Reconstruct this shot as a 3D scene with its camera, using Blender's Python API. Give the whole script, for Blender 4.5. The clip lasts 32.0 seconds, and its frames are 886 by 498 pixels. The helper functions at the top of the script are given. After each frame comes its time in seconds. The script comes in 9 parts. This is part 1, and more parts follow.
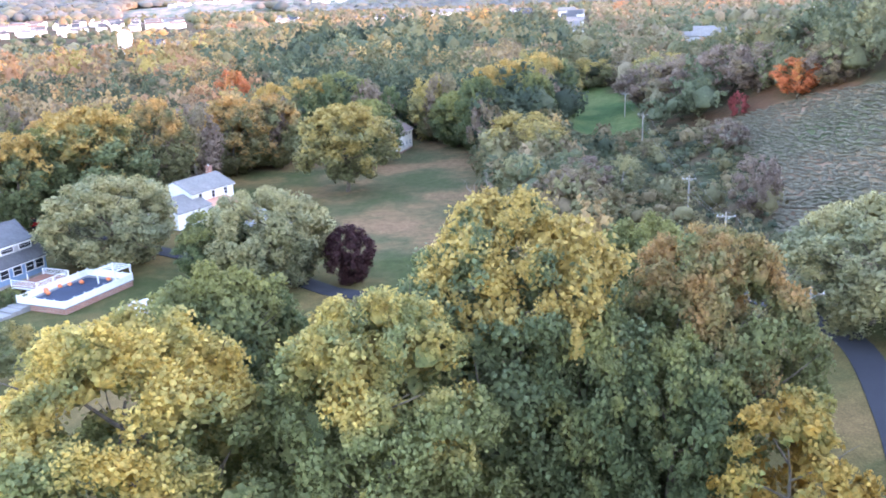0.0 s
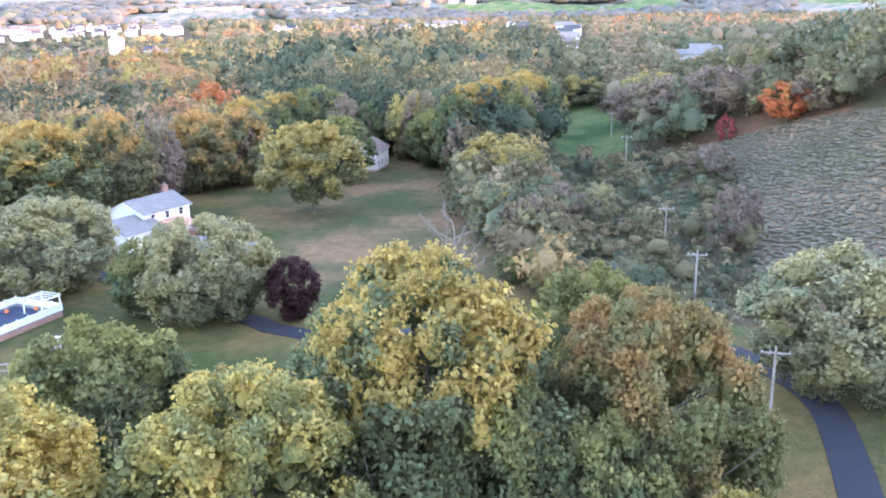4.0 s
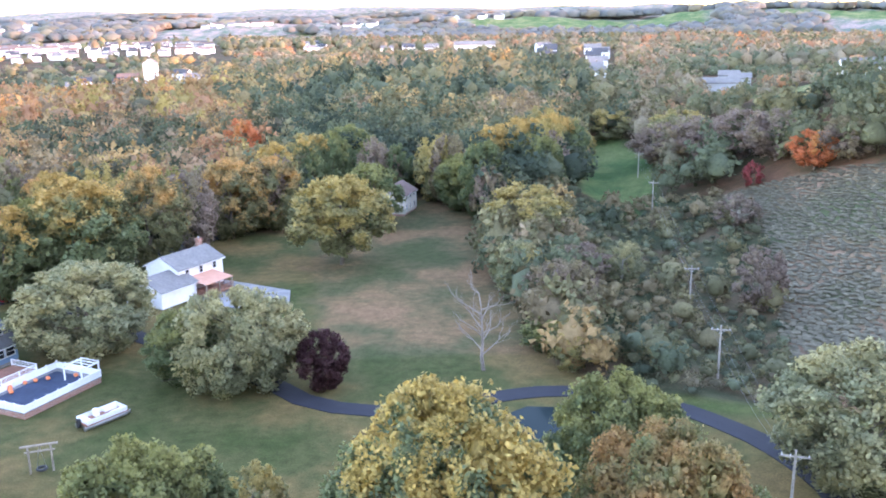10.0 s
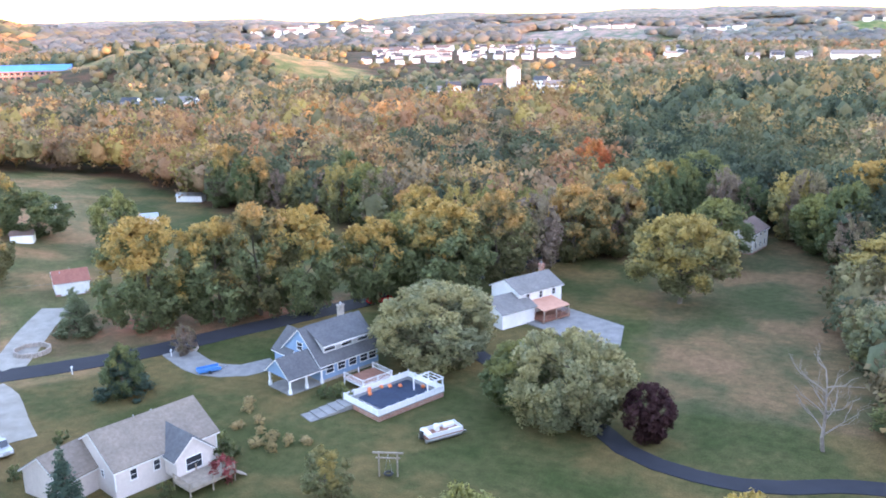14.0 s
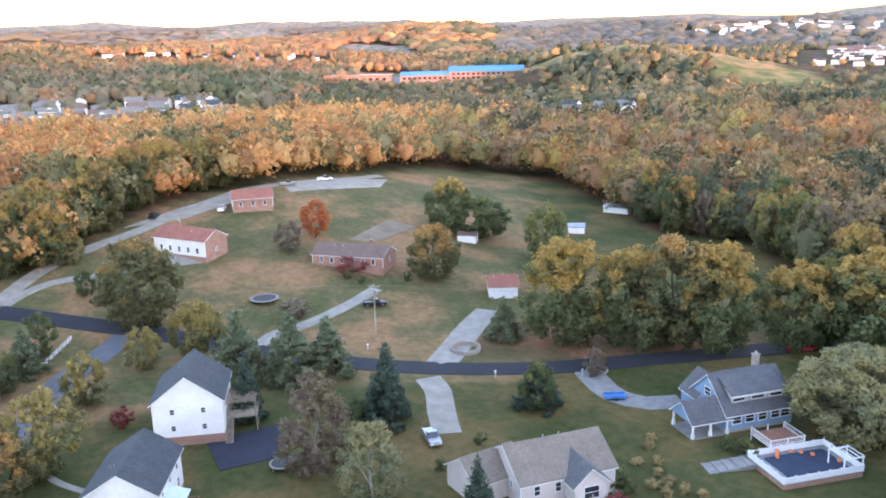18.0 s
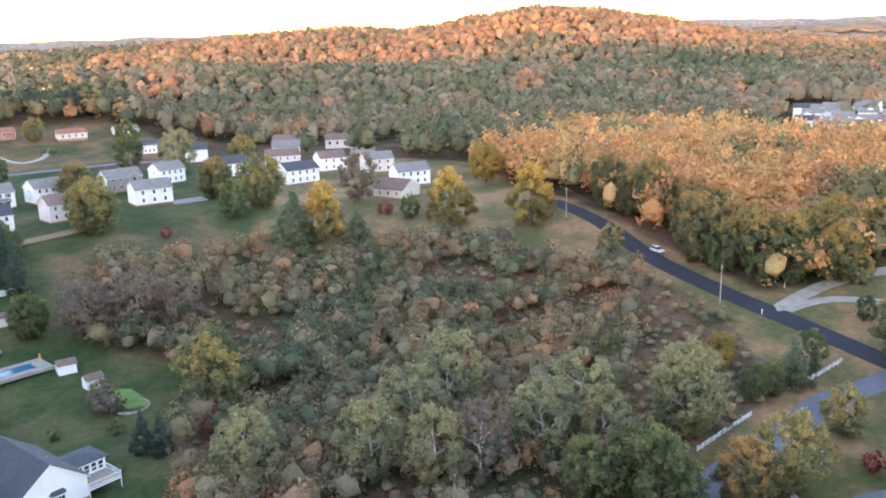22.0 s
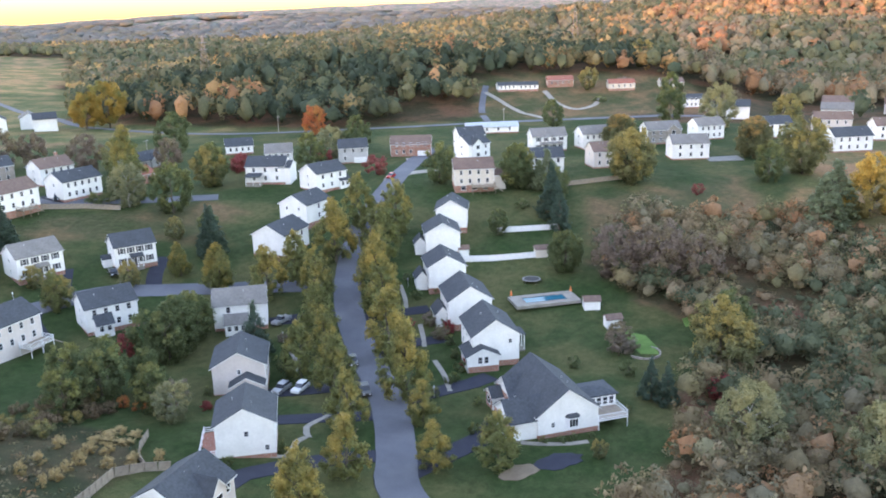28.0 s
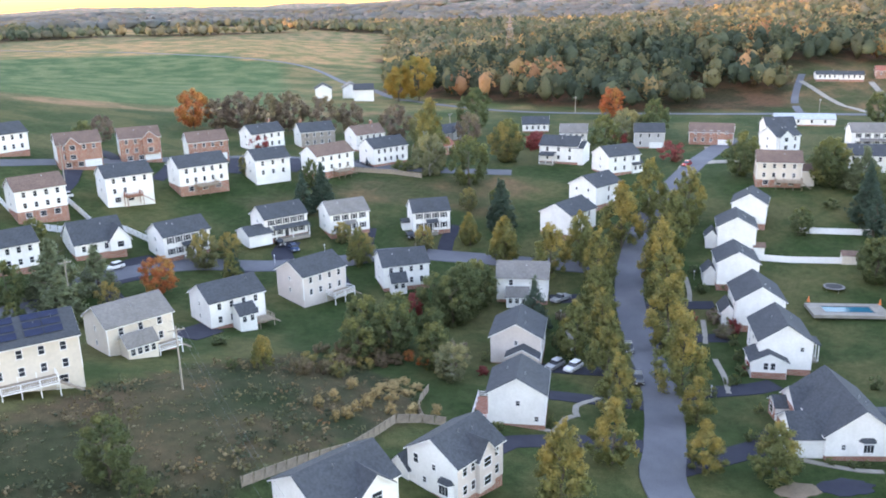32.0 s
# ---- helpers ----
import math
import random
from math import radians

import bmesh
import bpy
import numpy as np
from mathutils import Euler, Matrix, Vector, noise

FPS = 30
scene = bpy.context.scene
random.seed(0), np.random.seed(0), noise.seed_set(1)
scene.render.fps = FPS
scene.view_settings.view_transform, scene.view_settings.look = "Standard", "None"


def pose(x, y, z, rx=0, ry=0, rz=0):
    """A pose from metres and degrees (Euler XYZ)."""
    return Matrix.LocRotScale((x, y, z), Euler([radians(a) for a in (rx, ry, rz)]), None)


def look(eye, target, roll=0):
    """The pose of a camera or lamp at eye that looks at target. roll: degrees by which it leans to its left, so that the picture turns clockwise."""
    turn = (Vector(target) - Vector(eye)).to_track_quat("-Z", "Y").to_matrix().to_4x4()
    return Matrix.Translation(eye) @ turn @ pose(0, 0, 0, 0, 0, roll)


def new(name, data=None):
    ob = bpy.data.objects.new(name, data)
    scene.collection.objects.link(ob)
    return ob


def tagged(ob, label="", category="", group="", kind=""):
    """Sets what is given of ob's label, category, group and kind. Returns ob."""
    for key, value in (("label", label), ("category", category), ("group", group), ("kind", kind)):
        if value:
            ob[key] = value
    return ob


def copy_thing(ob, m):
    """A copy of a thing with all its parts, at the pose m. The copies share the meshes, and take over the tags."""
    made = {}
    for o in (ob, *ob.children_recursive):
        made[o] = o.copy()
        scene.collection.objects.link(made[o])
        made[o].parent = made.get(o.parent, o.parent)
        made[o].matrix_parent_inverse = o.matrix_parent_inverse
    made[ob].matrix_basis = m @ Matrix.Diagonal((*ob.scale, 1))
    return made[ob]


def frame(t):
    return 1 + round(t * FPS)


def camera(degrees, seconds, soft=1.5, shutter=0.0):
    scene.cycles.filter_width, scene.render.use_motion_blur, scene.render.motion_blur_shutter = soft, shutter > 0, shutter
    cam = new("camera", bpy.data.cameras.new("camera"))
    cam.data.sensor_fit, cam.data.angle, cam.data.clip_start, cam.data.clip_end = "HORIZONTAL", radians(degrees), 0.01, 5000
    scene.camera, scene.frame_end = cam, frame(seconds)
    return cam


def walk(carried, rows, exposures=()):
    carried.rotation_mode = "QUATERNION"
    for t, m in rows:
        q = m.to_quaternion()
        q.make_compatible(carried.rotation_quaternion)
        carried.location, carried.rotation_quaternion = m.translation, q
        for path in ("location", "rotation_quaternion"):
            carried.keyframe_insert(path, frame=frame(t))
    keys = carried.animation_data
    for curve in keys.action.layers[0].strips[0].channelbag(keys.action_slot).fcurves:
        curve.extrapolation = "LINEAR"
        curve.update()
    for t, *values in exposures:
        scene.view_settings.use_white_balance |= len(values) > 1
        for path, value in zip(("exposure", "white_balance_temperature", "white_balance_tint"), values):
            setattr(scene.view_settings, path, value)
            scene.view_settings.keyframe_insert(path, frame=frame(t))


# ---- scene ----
cam = camera(54.8, 32.0, 1.85)
METRES, EYE, TILT, LEAN, TURN = 48.0, 38.4, -16.0, 2.0, 0.0
ROWS = [
    (0.0, 0.0, 0.0, 0.0, 0.0, 0.0, -0.0),
    (0.5, 0.0315, 0.036, 0.0123, 0.04, 0.05, -0.08),
    (1.0, 0.0616, 0.0709, 0.0243, 0.08, 0.14, -0.23),
    (1.5, 0.0872, 0.1027, 0.0347, 0.09, 0.22, -0.44),
    (2.0, 0.1074, 0.1288, 0.0435, 0.1, 0.3, -0.63),
    (2.5, 0.1217, 0.1488, 0.0506, 0.1, 0.36, -0.78),
    (3.0, 0.1314, 0.1626, 0.057, 0.08, 0.42, -0.94),
    (3.5, 0.1367, 0.1698, 0.0663, 0.05, 0.55, -1.08),
    (5.5, 0.1362, 0.1557, 0.1068, -0.17, 0.82, -1.19),
    (6.0, 0.1357, 0.1504, 0.121, -0.23, 0.92, -1.18),
    (6.5, 0.1353, 0.1457, 0.136, -0.27, 1.0, -1.15),
    (7.0, 0.1352, 0.1412, 0.1516, -0.31, 1.07, -1.12),
    (7.5, 0.1351, 0.1364, 0.1685, -0.36, 1.14, -1.11),
    (8.0, 0.1348, 0.131, 0.1858, -0.42, 1.2, -1.08),
    (8.5, 0.1344, 0.1252, 0.2035, -0.47, 1.24, -1.04),
    (9.0, 0.1339, 0.1202, 0.2206, -0.09, 1.27, -1.1),
    (9.5, 0.1334, 0.1149, 0.2378, 0.33, 1.3, -1.21),
    (10.0, 0.1325, 0.1094, 0.2553, 1.77, 1.29, -1.61),
    (10.5, 0.1318, 0.103, 0.2731, 3.57, 1.25, -2.12),
    (11.0, 0.131, 0.0965, 0.2909, 5.47, 1.17, -2.67),
    (11.5, 0.13, 0.0883, 0.3087, 8.14, 1.03, -3.46),
    (12.0, 0.1287, 0.0809, 0.3265, 11.42, 0.8, -4.41),
    (12.5, 0.1277, 0.0728, 0.3446, 14.74, 0.5, -5.33),
    (13.0, 0.1271, 0.0653, 0.3623, 17.95, 0.15, -6.19),
    (13.5, 0.1274, 0.0575, 0.3802, 21.12, -0.25, -6.99),
    (14.0, 0.1257, 0.0509, 0.3981, 24.15, -0.66, -7.74),
    (14.5, 0.1271, 0.0414, 0.4168, 27.08, -1.12, -8.37),
    (16.5, 0.1298, 0.0146, 0.4856, 40.01, -3.43, -10.75),
    (17.0, 0.1309, 0.0066, 0.5054, 43.95, -4.25, -11.36),
    (17.5, 0.1332, -0.0021, 0.5255, 48.16, -5.18, -11.94),
    (18.0, 0.1343, -0.0071, 0.5449, 52.49, -6.14, -12.47),
    (18.5, 0.1379, -0.0147, 0.5673, 56.94, -7.19, -12.88),
    (19.0, 0.1408, -0.0218, 0.5879, 61.41, -8.28, -13.24),
    (19.5, 0.1446, -0.0295, 0.6095, 66.72, -9.59, -13.62),
    (20.0, 0.1507, -0.0388, 0.6331, 72.14, -10.95, -13.86),
    (20.5, 0.159, -0.0482, 0.6552, 79.21, -12.75, -14.09),
    (21.0, 0.1649, -0.0615, 0.6704, 88.11, -15.08, -14.29),
    (21.5, 0.1718, -0.0731, 0.6813, 97.51, -17.58, -14.11),
    (22.0, 0.1761, -0.0839, 0.688, 104.7, -19.53, -13.69),
    (22.5, 0.1797, -0.0913, 0.6939, 109.42, -20.87, -13.21),
    (23.0, 0.1848, -0.096, 0.6996, 113.36, -22.02, -12.7),
    (23.5, 0.1895, -0.1004, 0.7026, 118.04, -23.28, -12.0),
    (24.0, 0.1948, -0.1035, 0.7043, 122.66, -24.47, -11.2),
    (24.5, 0.1976, -0.1071, 0.7068, 126.16, -25.4, -10.49),
    (25.0, 0.2021, -0.1093, 0.7089, 129.32, -26.22, -9.83),
    (25.5, 0.2054, -0.1136, 0.7114, 132.01, -26.94, -9.23),
    (26.0, 0.2088, -0.1169, 0.7128, 135.05, -27.68, -8.52),
    (26.5, 0.2126, -0.1201, 0.7141, 138.18, -28.38, -7.78),
    (28.5, 0.2148, -0.1223, 0.7167, 140.21, -29.49, -7.12),
    (29.0, 0.2172, -0.1239, 0.7161, 142.13, -29.88, -6.66),
    (29.5, 0.2203, -0.1251, 0.7157, 144.53, -30.28, -6.09),
    (30.0, 0.2226, -0.1252, 0.7158, 146.98, -30.68, -5.53),
    (30.5, 0.2253, -0.1248, 0.7151, 149.73, -31.07, -4.86),
    (31.0, 0.2286, -0.124, 0.7149, 152.99, -31.47, -4.05),
    (31.5, 0.2317, -0.1231, 0.7144, 156.14, -31.8, -3.27),
    (32.0, 0.2336, -0.1215, 0.7142, 158.55, -32.07, -2.68),
]
walk(cam, [(t, pose(0, 0, EYE, TILT, LEAN, TURN) @ pose(METRES * x, METRES * y, METRES * z, 90 + pitch, roll, yaw)) for t, x, y, z, yaw, pitch, roll in ROWS],
     [(0.0, 4.88, 6550, 38), (6.0, 4.88, 6550, 38), (10.0, 4.68, 6580, 38), (13.0, 4.48, 6650, 36), (18.0, 4.02, 7000, 34), (21.0, 4.05, 7200, 36), (24.0, 3.88, 6850, 28), (30.0, 4.0, 7500, 34), (32.0, 4.02, 7500, 34)])

# ---- light: low evening sun behind unseen western hills placed to shade the valley, clear sky ----
SUN_BEARING, SUN_HEIGHT = 264.0, 3.8
world = bpy.data.worlds.new("world")
scene.world = world
world.use_nodes = True
wn = world.node_tree.nodes
sky = wn.new("ShaderNodeTexSky")
sky.sky_type, sky.sun_disc = "NISHITA", False
sky.sun_elevation, sky.sun_rotation = radians(SUN_HEIGHT), radians(360 - SUN_BEARING)
sky.altitude, sky.air_density, sky.dust_density, sky.ozone_density = 300, 1.0, 0.5, 1.5
wn["Background"].inputs["Strength"].default_value = 0.15
world.node_tree.links.new(sky.outputs[0], wn["Background"].inputs["Color"])
sun = new("sun", bpy.data.lights.new("sun", "SUN"))
sun.data.energy, sun.data.angle, sun.data.color = 0.52, radians(0.5), (1.0, 0.50, 0.33)
sun_way = Vector((-math.sin(radians(SUN_BEARING)), math.cos(radians(SUN_BEARING)), math.tan(radians(SUN_HEIGHT))))
sun.matrix_world = look(sun_way * 100, (0, 0, 0))

# ---- materials ----
def links(mat):
    return mat.node_tree.nodes, mat.node_tree.links


def surface(name, rough=0.8, metal=0.0):
    mat = bpy.data.materials.new(name)
    mat.use_nodes = True
    bsdf = mat.node_tree.nodes["Principled BSDF"]
    bsdf.inputs["Roughness"].default_value, bsdf.inputs["Metallic"].default_value = rough, metal
    return mat, bsdf


def ramp(mat, source, stops):
    n, l = links(mat)
    r = n.new("ShaderNodeValToRGB")
    els = r.color_ramp.elements
    while len(els) < len(stops):
        els.new(0.5)
    for e, (p, c) in zip(els, stops):
        e.position, e.color = p, (*c, 1)
    l.new(source, r.inputs[0])
    return r.outputs[0]


def noise_fac(mat, scale, detail=4, coords="Object", rough=0.6):
    n, l = links(mat)
    tc = n.new("ShaderNodeTexCoord")
    t = n.new("ShaderNodeTexNoise")
    t.inputs["Scale"].default_value, t.inputs["Detail"].default_value, t.inputs["Roughness"].default_value = scale, detail, rough
    l.new(tc.outputs[coords], t.inputs["Vector"])
    return t.outputs["Fac"]


def mixed(mat, fac, a, b, mode="MIX"):
    n, l = links(mat)
    m = n.new("ShaderNodeMix")
    m.data_type, m.blend_type = "RGBA", mode
    for socket, value in ((m.inputs[0], fac), (m.inputs[6], a), (m.inputs[7], b)):
        if isinstance(value, (int, float)):
            socket.default_value = value
        elif isinstance(value, tuple):
            socket.default_value = (*value, 1)
        else:
            l.new(value, socket)
    return m.outputs[2]


def bump(mat, bsdf, fac, depth, strength=0.6):
    n, l = links(mat)
    b = n.new("ShaderNodeBump")
    b.inputs["Distance"].default_value, b.inputs["Strength"].default_value = depth, strength
    l.new(fac, b.inputs["Height"])
    l.new(b.outputs[0], bsdf.inputs["Normal"])


def worn(name, a, b, scale=1.5, fine=18.0, rough=0.8, depth=0.01, metal=0.0, lo=0.35, hi=0.65):
    """A surface of two tones with large stains and fine grain."""
    mat, bsdf = surface(name, rough, metal)
    big = ramp(mat, noise_fac(mat, scale, 3), [(lo, a), (hi, b)])
    grain = ramp(mat, noise_fac(mat, fine, 2), [(0.3, (0.82, 0.82, 0.82)), (0.7, (1.1, 1.1, 1.1))])
    mat.node_tree.links.new(mixed(mat, 1.0, big, grain, "MULTIPLY"), bsdf.inputs["Base Color"])
    bump(mat, bsdf, noise_fac(mat, fine, 3), depth)
    return mat


def banded(name, a, b, pitch, rough=0.6, depth=0.02, axis="Z", stain=0.8):
    """Horizontal courses: lap siding, shingles, brick rows."""
    mat, bsdf = surface(name, rough)
    n, l = links(mat)
    tc = n.new("ShaderNodeTexCoord")
    w = n.new("ShaderNodeTexWave")
    w.wave_type, w.bands_direction, w.wave_profile = "BANDS", axis, "SAW"
    w.inputs["Scale"].default_value = 0.314 / pitch
    w.inputs["Distortion"].default_value = 0.15
    l.new(tc.outputs["Object"], w.inputs["Vector"])
    tone = ramp(mat, noise_fac(mat, 2.2, 4), [(0.35, a), (0.65, b)])
    blot = ramp(mat, noise_fac(mat, 0.35, 3), [(0.3, (stain, stain, stain)), (0.7, (1.05, 1.05, 1.05))])
    l.new(mixed(mat, 1.0, tone, blot, "MULTIPLY"), bsdf.inputs["Base Color"])
    bump(mat, bsdf, w.outputs["Fac"], depth, 0.8)
    return mat


def brickwork(name, a, b, mortar, size=0.24):
    mat, bsdf = surface(name, 0.9)
    n, l = links(mat)
    tc = n.new("ShaderNodeTexCoord")
    sep = n.new("ShaderNodeSeparateXYZ")
    l.new(tc.outputs["Object"], sep.inputs[0])
    add = n.new("ShaderNodeMath")
    l.new(sep.outputs[0], add.inputs[0])
    l.new(sep.outputs[1], add.inputs[1])
    com = n.new("ShaderNodeCombineXYZ")
    l.new(add.outputs[0], com.inputs[0])
    l.new(sep.outputs[2], com.inputs[1])
    br = n.new("ShaderNodeTexBrick")
    for key, value in (("Color1", (*a, 1)), ("Color2", (*b, 1)), ("Mortar", (*mortar, 1)), ("Scale", 1.0), ("Mortar Size", 0.008),
                       ("Brick Width", size), ("Row Height", 0.08)):
        br.inputs[key].default_value = value
    l.new(com.outputs[0], br.inputs["Vector"])
    blot = ramp(mat, noise_fac(mat, 0.7, 4), [(0.3, (0.75, 0.75, 0.75)), (0.7, (1.1, 1.1, 1.1))])
    l.new(mixed(mat, 1.0, br.outputs[0], blot, "MULTIPLY"), bsdf.inputs["Base Color"])
    bump(mat, bsdf, br.outputs["Fac"], -0.01)
    return mat


def let_light_through(mat, bsdf, colour, share):
    """Leaves pass a share of the light that falls on their far side."""
    n, l = links(mat)
    tr, mx = n.new("ShaderNodeBsdfTranslucent"), n.new("ShaderNodeMixShader")
    mx.inputs[0].default_value = share
    l.new(colour, tr.inputs["Color"])
    l.new(bsdf.outputs[0], mx.inputs[1])
    l.new(tr.outputs[0], mx.inputs[2])
    l.new(mx.outputs[0], n["Material Output"].inputs["Surface"])


def foliage(name, low, high, turn, turn_amount=0.5, lift=0.0, scale=0.22, tint=False):
    """Leaves: two tones leaf by leaf, and turned patches that gather towards the crown's top."""
    mat, bsdf = surface(name, 0.6)
    n, l = links(mat)
    low, high, turn = ((1.52 * c[0], 1.52 * c[1], 2.1 * c[2]) for c in (low, high, turn))
    geo = n.new("ShaderNodeNewGeometry")
    leaf = ramp(mat, geo.outputs["Random Per Island"], [(0.0, tuple(0.75 * a + 0.25 * b for a, b in zip(low, high))), (1.0, tuple(0.25 * a + 0.75 * b for a, b in zip(low, high)))])
    tc = n.new("ShaderNodeTexCoord")
    sep = n.new("ShaderNodeSeparateXYZ")
    l.new(tc.outputs["Generated"], sep.inputs[0])
    fac = noise_fac(mat, scale, 3)
    m = n.new("ShaderNodeMath")
    m.operation = "MULTIPLY_ADD"
    l.new(sep.outputs[2], m.inputs[0])
    m.inputs[1].default_value = lift
    l.new(fac, m.inputs[2])
    info = n.new("ShaderNodeObjectInfo")
    m2 = n.new("ShaderNodeMath")
    m2.operation = "MULTIPLY_ADD"
    l.new(info.outputs["Random"], m2.inputs[0])
    m2.inputs[1].default_value = 0.16
    l.new(m.outputs[0], m2.inputs[2])
    edge = 0.5 + 0.58 * lift + 0.08 + (0.5 - turn_amount) * 0.5
    mask = ramp(mat, m2.outputs[0], [(max(0.0, edge - 0.10), (0, 0, 0)), (min(1.0, edge + 0.10), (1, 1, 1))])
    r2 = n.new("ShaderNodeMath")
    r2.operation = "MULTIPLY"
    l.new(geo.outputs["Random Per Island"], r2.inputs[0])
    r2.inputs[1].default_value = 7.31
    fr = n.new("ShaderNodeMath")
    fr.operation = "FRACT"
    l.new(r2.outputs[0], fr.inputs[0])
    turned = ramp(mat, fr.outputs[0], [(0.0, tuple(c * 0.85 for c in turn)), (1.0, tuple(min(1, c * 1.12) for c in turn))])
    grain = ramp(mat, noise_fac(mat, 2.6, 3, "Object", 0.7), [(0.3, (0.66, 0.66, 0.66)), (0.7, (1.3, 1.3, 1.3))])
    colour = mixed(mat, 1.0, mixed(mat, mask, leaf, turned), grain, "MULTIPLY")
    l.new(colour, bsdf.inputs["Base Color"])
    bsdf.inputs["Specular IOR Level"].default_value = 0.25
    bump(mat, bsdf, noise_fac(mat, 4.5, 3, "Object", 0.7), 0.22, 0.55)
    let_light_through(mat, bsdf, colour, 0.44)
    return mat


def far_woods(name):
    """Joined far trees: each tree's tone is stored with it, each clump varies a little."""
    mat, bsdf = surface(name, 0.8)
    n, l = links(mat)
    at = n.new("ShaderNodeAttribute")
    at.attribute_name = "tone"
    geo = n.new("ShaderNodeNewGeometry")
    v = ramp(mat, geo.outputs["Random Per Island"], [(0.0, (0.9, 0.9, 0.9)), (1.0, (1.1, 1.1, 1.1))])
    grain = ramp(mat, noise_fac(mat, 1.3, 3, "Object", 0.7), [(0.3, (0.82, 0.82, 0.82)), (0.7, (1.18, 1.18, 1.18))])
    colour = mixed(mat, 1.0, mixed(mat, 1.0, at.outputs["Color"], v, "MULTIPLY"), grain, "MULTIPLY")
    l.new(colour, bsdf.inputs["Base Color"])
    bsdf.inputs["Specular IOR Level"].default_value = 0.15
    bump(mat, bsdf, noise_fac(mat, 2.2, 3, "Object", 0.7), 0.35, 0.5)
    let_light_through(mat, bsdf, colour, 0.42)
    return mat


def ground_cover(name):
    mat, bsdf = surface(name, 0.95)
    n, l = links(mat)
    at = n.new("ShaderNodeAttribute")
    at.attribute_name = "cover"
    a = ramp(mat, noise_fac(mat, 0.045, 5), [(0.36, (0.60, 0.82, 0.62)), (0.47, (0.95, 1.0, 0.9)), (0.56, (1.7, 1.3, 1.25)), (0.66, (2.1, 1.45, 1.5))])
    b = ramp(mat, noise_fac(mat, 0.6, 4), [(0.3, (0.75, 0.78, 0.75)), (0.7, (1.25, 1.2, 1.2))])
    c = ramp(mat, noise_fac(mat, 5.0, 3), [(0.3, (0.7, 0.7, 0.7)), (0.7, (1.3, 1.3, 1.3))])
    col = mixed(mat, 1.0, mixed(mat, 1.0, mixed(mat, 1.0, at.outputs["Color"], a, "MULTIPLY"), b, "MULTIPLY"), c, "MULTIPLY")
    l.new(col, bsdf.inputs["Base Color"])
    bsdf.inputs["Specular IOR Level"].default_value = 0.1
    bump(mat, bsdf, noise_fac(mat, 3.0, 4), 0.15)
    return mat


GROUND = ground_cover("grass_and_soil")
WOODS = far_woods("distant_foliage")
ASPHALT = worn("fresh_asphalt", (0.014, 0.016, 0.024), (0.022, 0.024, 0.033), 0.15, 9, 0.95)
ASPHALT_OLD = worn("worn_asphalt", (0.10, 0.105, 0.125), (0.135, 0.14, 0.16), 0.12, 6, 0.9)
DRIVE = worn("driveway_asphalt", (0.018, 0.021, 0.038), (0.028, 0.031, 0.048), 0.25, 8, 0.95)
CONCRETE = worn("concrete", (0.245, 0.220, 0.190), (0.33, 0.30, 0.26), 0.4, 9, 0.85)
GRAVEL = worn("gravel", (0.25, 0.225, 0.19), (0.35, 0.315, 0.27), 0.3, 20, 0.95)
PAVER = worn("grey_pavers", (0.19, 0.185, 0.18), (0.26, 0.25, 0.24), 0.5, 7, 0.85)
SOIL = worn("bare_soil", (0.17, 0.125, 0.085), (0.24, 0.18, 0.125), 0.2, 3, 0.95)
SIDING_WHITE = banded("white_lap_siding", (0.79, 0.78, 0.76), (0.85, 0.84, 0.82), 0.16, 0.6, 0.012, "Z", 0.93)
SIDING_CREAM = banded("cream_lap_siding", (0.62, 0.56, 0.49), (0.68, 0.61, 0.53), 0.16, 0.6, 0.012, "Z", 0.93)
SIDING_PINK = banded("beige_lap_siding", (0.60, 0.53, 0.50), (0.66, 0.59, 0.55), 0.16, 0.6, 0.012, "Z", 0.93)
SIDING_GREY = banded("grey_lap_siding", (0.42, 0.42, 0.43), (0.48, 0.48, 0.48), 0.16, 0.6, 0.012, "Z", 0.93)
SIDING_BLUE = banded("blue_lap_siding", (0.16, 0.27, 0.42), (0.20, 0.32, 0.48), 0.18, 0.6, 0.015, "Z", 0.93)
SHINGLE = banded("charcoal_shingles", (0.046, 0.054, 0.064), (0.070, 0.079, 0.091), 0.14, 0.95, 0.02)
SHINGLE_GREY = banded("grey_shingles", (0.17, 0.160, 0.152), (0.23, 0.215, 0.20), 0.14, 0.9, 0.02)
SHINGLE_SLATE = banded("slate_grey_shingles", (0.095, 0.097, 0.105), (0.125, 0.127, 0.135), 0.14, 0.95, 0.02)
NEW_GRASS = worn("new_grass", (0.075, 0.16, 0.03), (0.11, 0.21, 0.045), 0.5, 8, 0.95)
SHINGLE_TAN = banded("grey_brown_shingles", (0.20, 0.160, 0.128), (0.26, 0.212, 0.172), 0.14, 0.9, 0.02)
SHINGLE_BROWN = banded("brown_shingles", (0.15, 0.098, 0.080), (0.21, 0.138, 0.112), 0.14, 0.9, 0.02)
SHINGLE_RED = banded("red_brown_shingles", (0.29, 0.10, 0.07), (0.37, 0.14, 0.10), 0.14, 0.9, 0.02)
BRICK = brickwork("red_brick", (0.34, 0.14, 0.10), (0.42, 0.185, 0.13), (0.42, 0.38, 0.34))
STONE = worn("rough_stone", (0.27, 0.23, 0.20), (0.40, 0.35, 0.31), 2.5, 9, 0.9, 0.03)
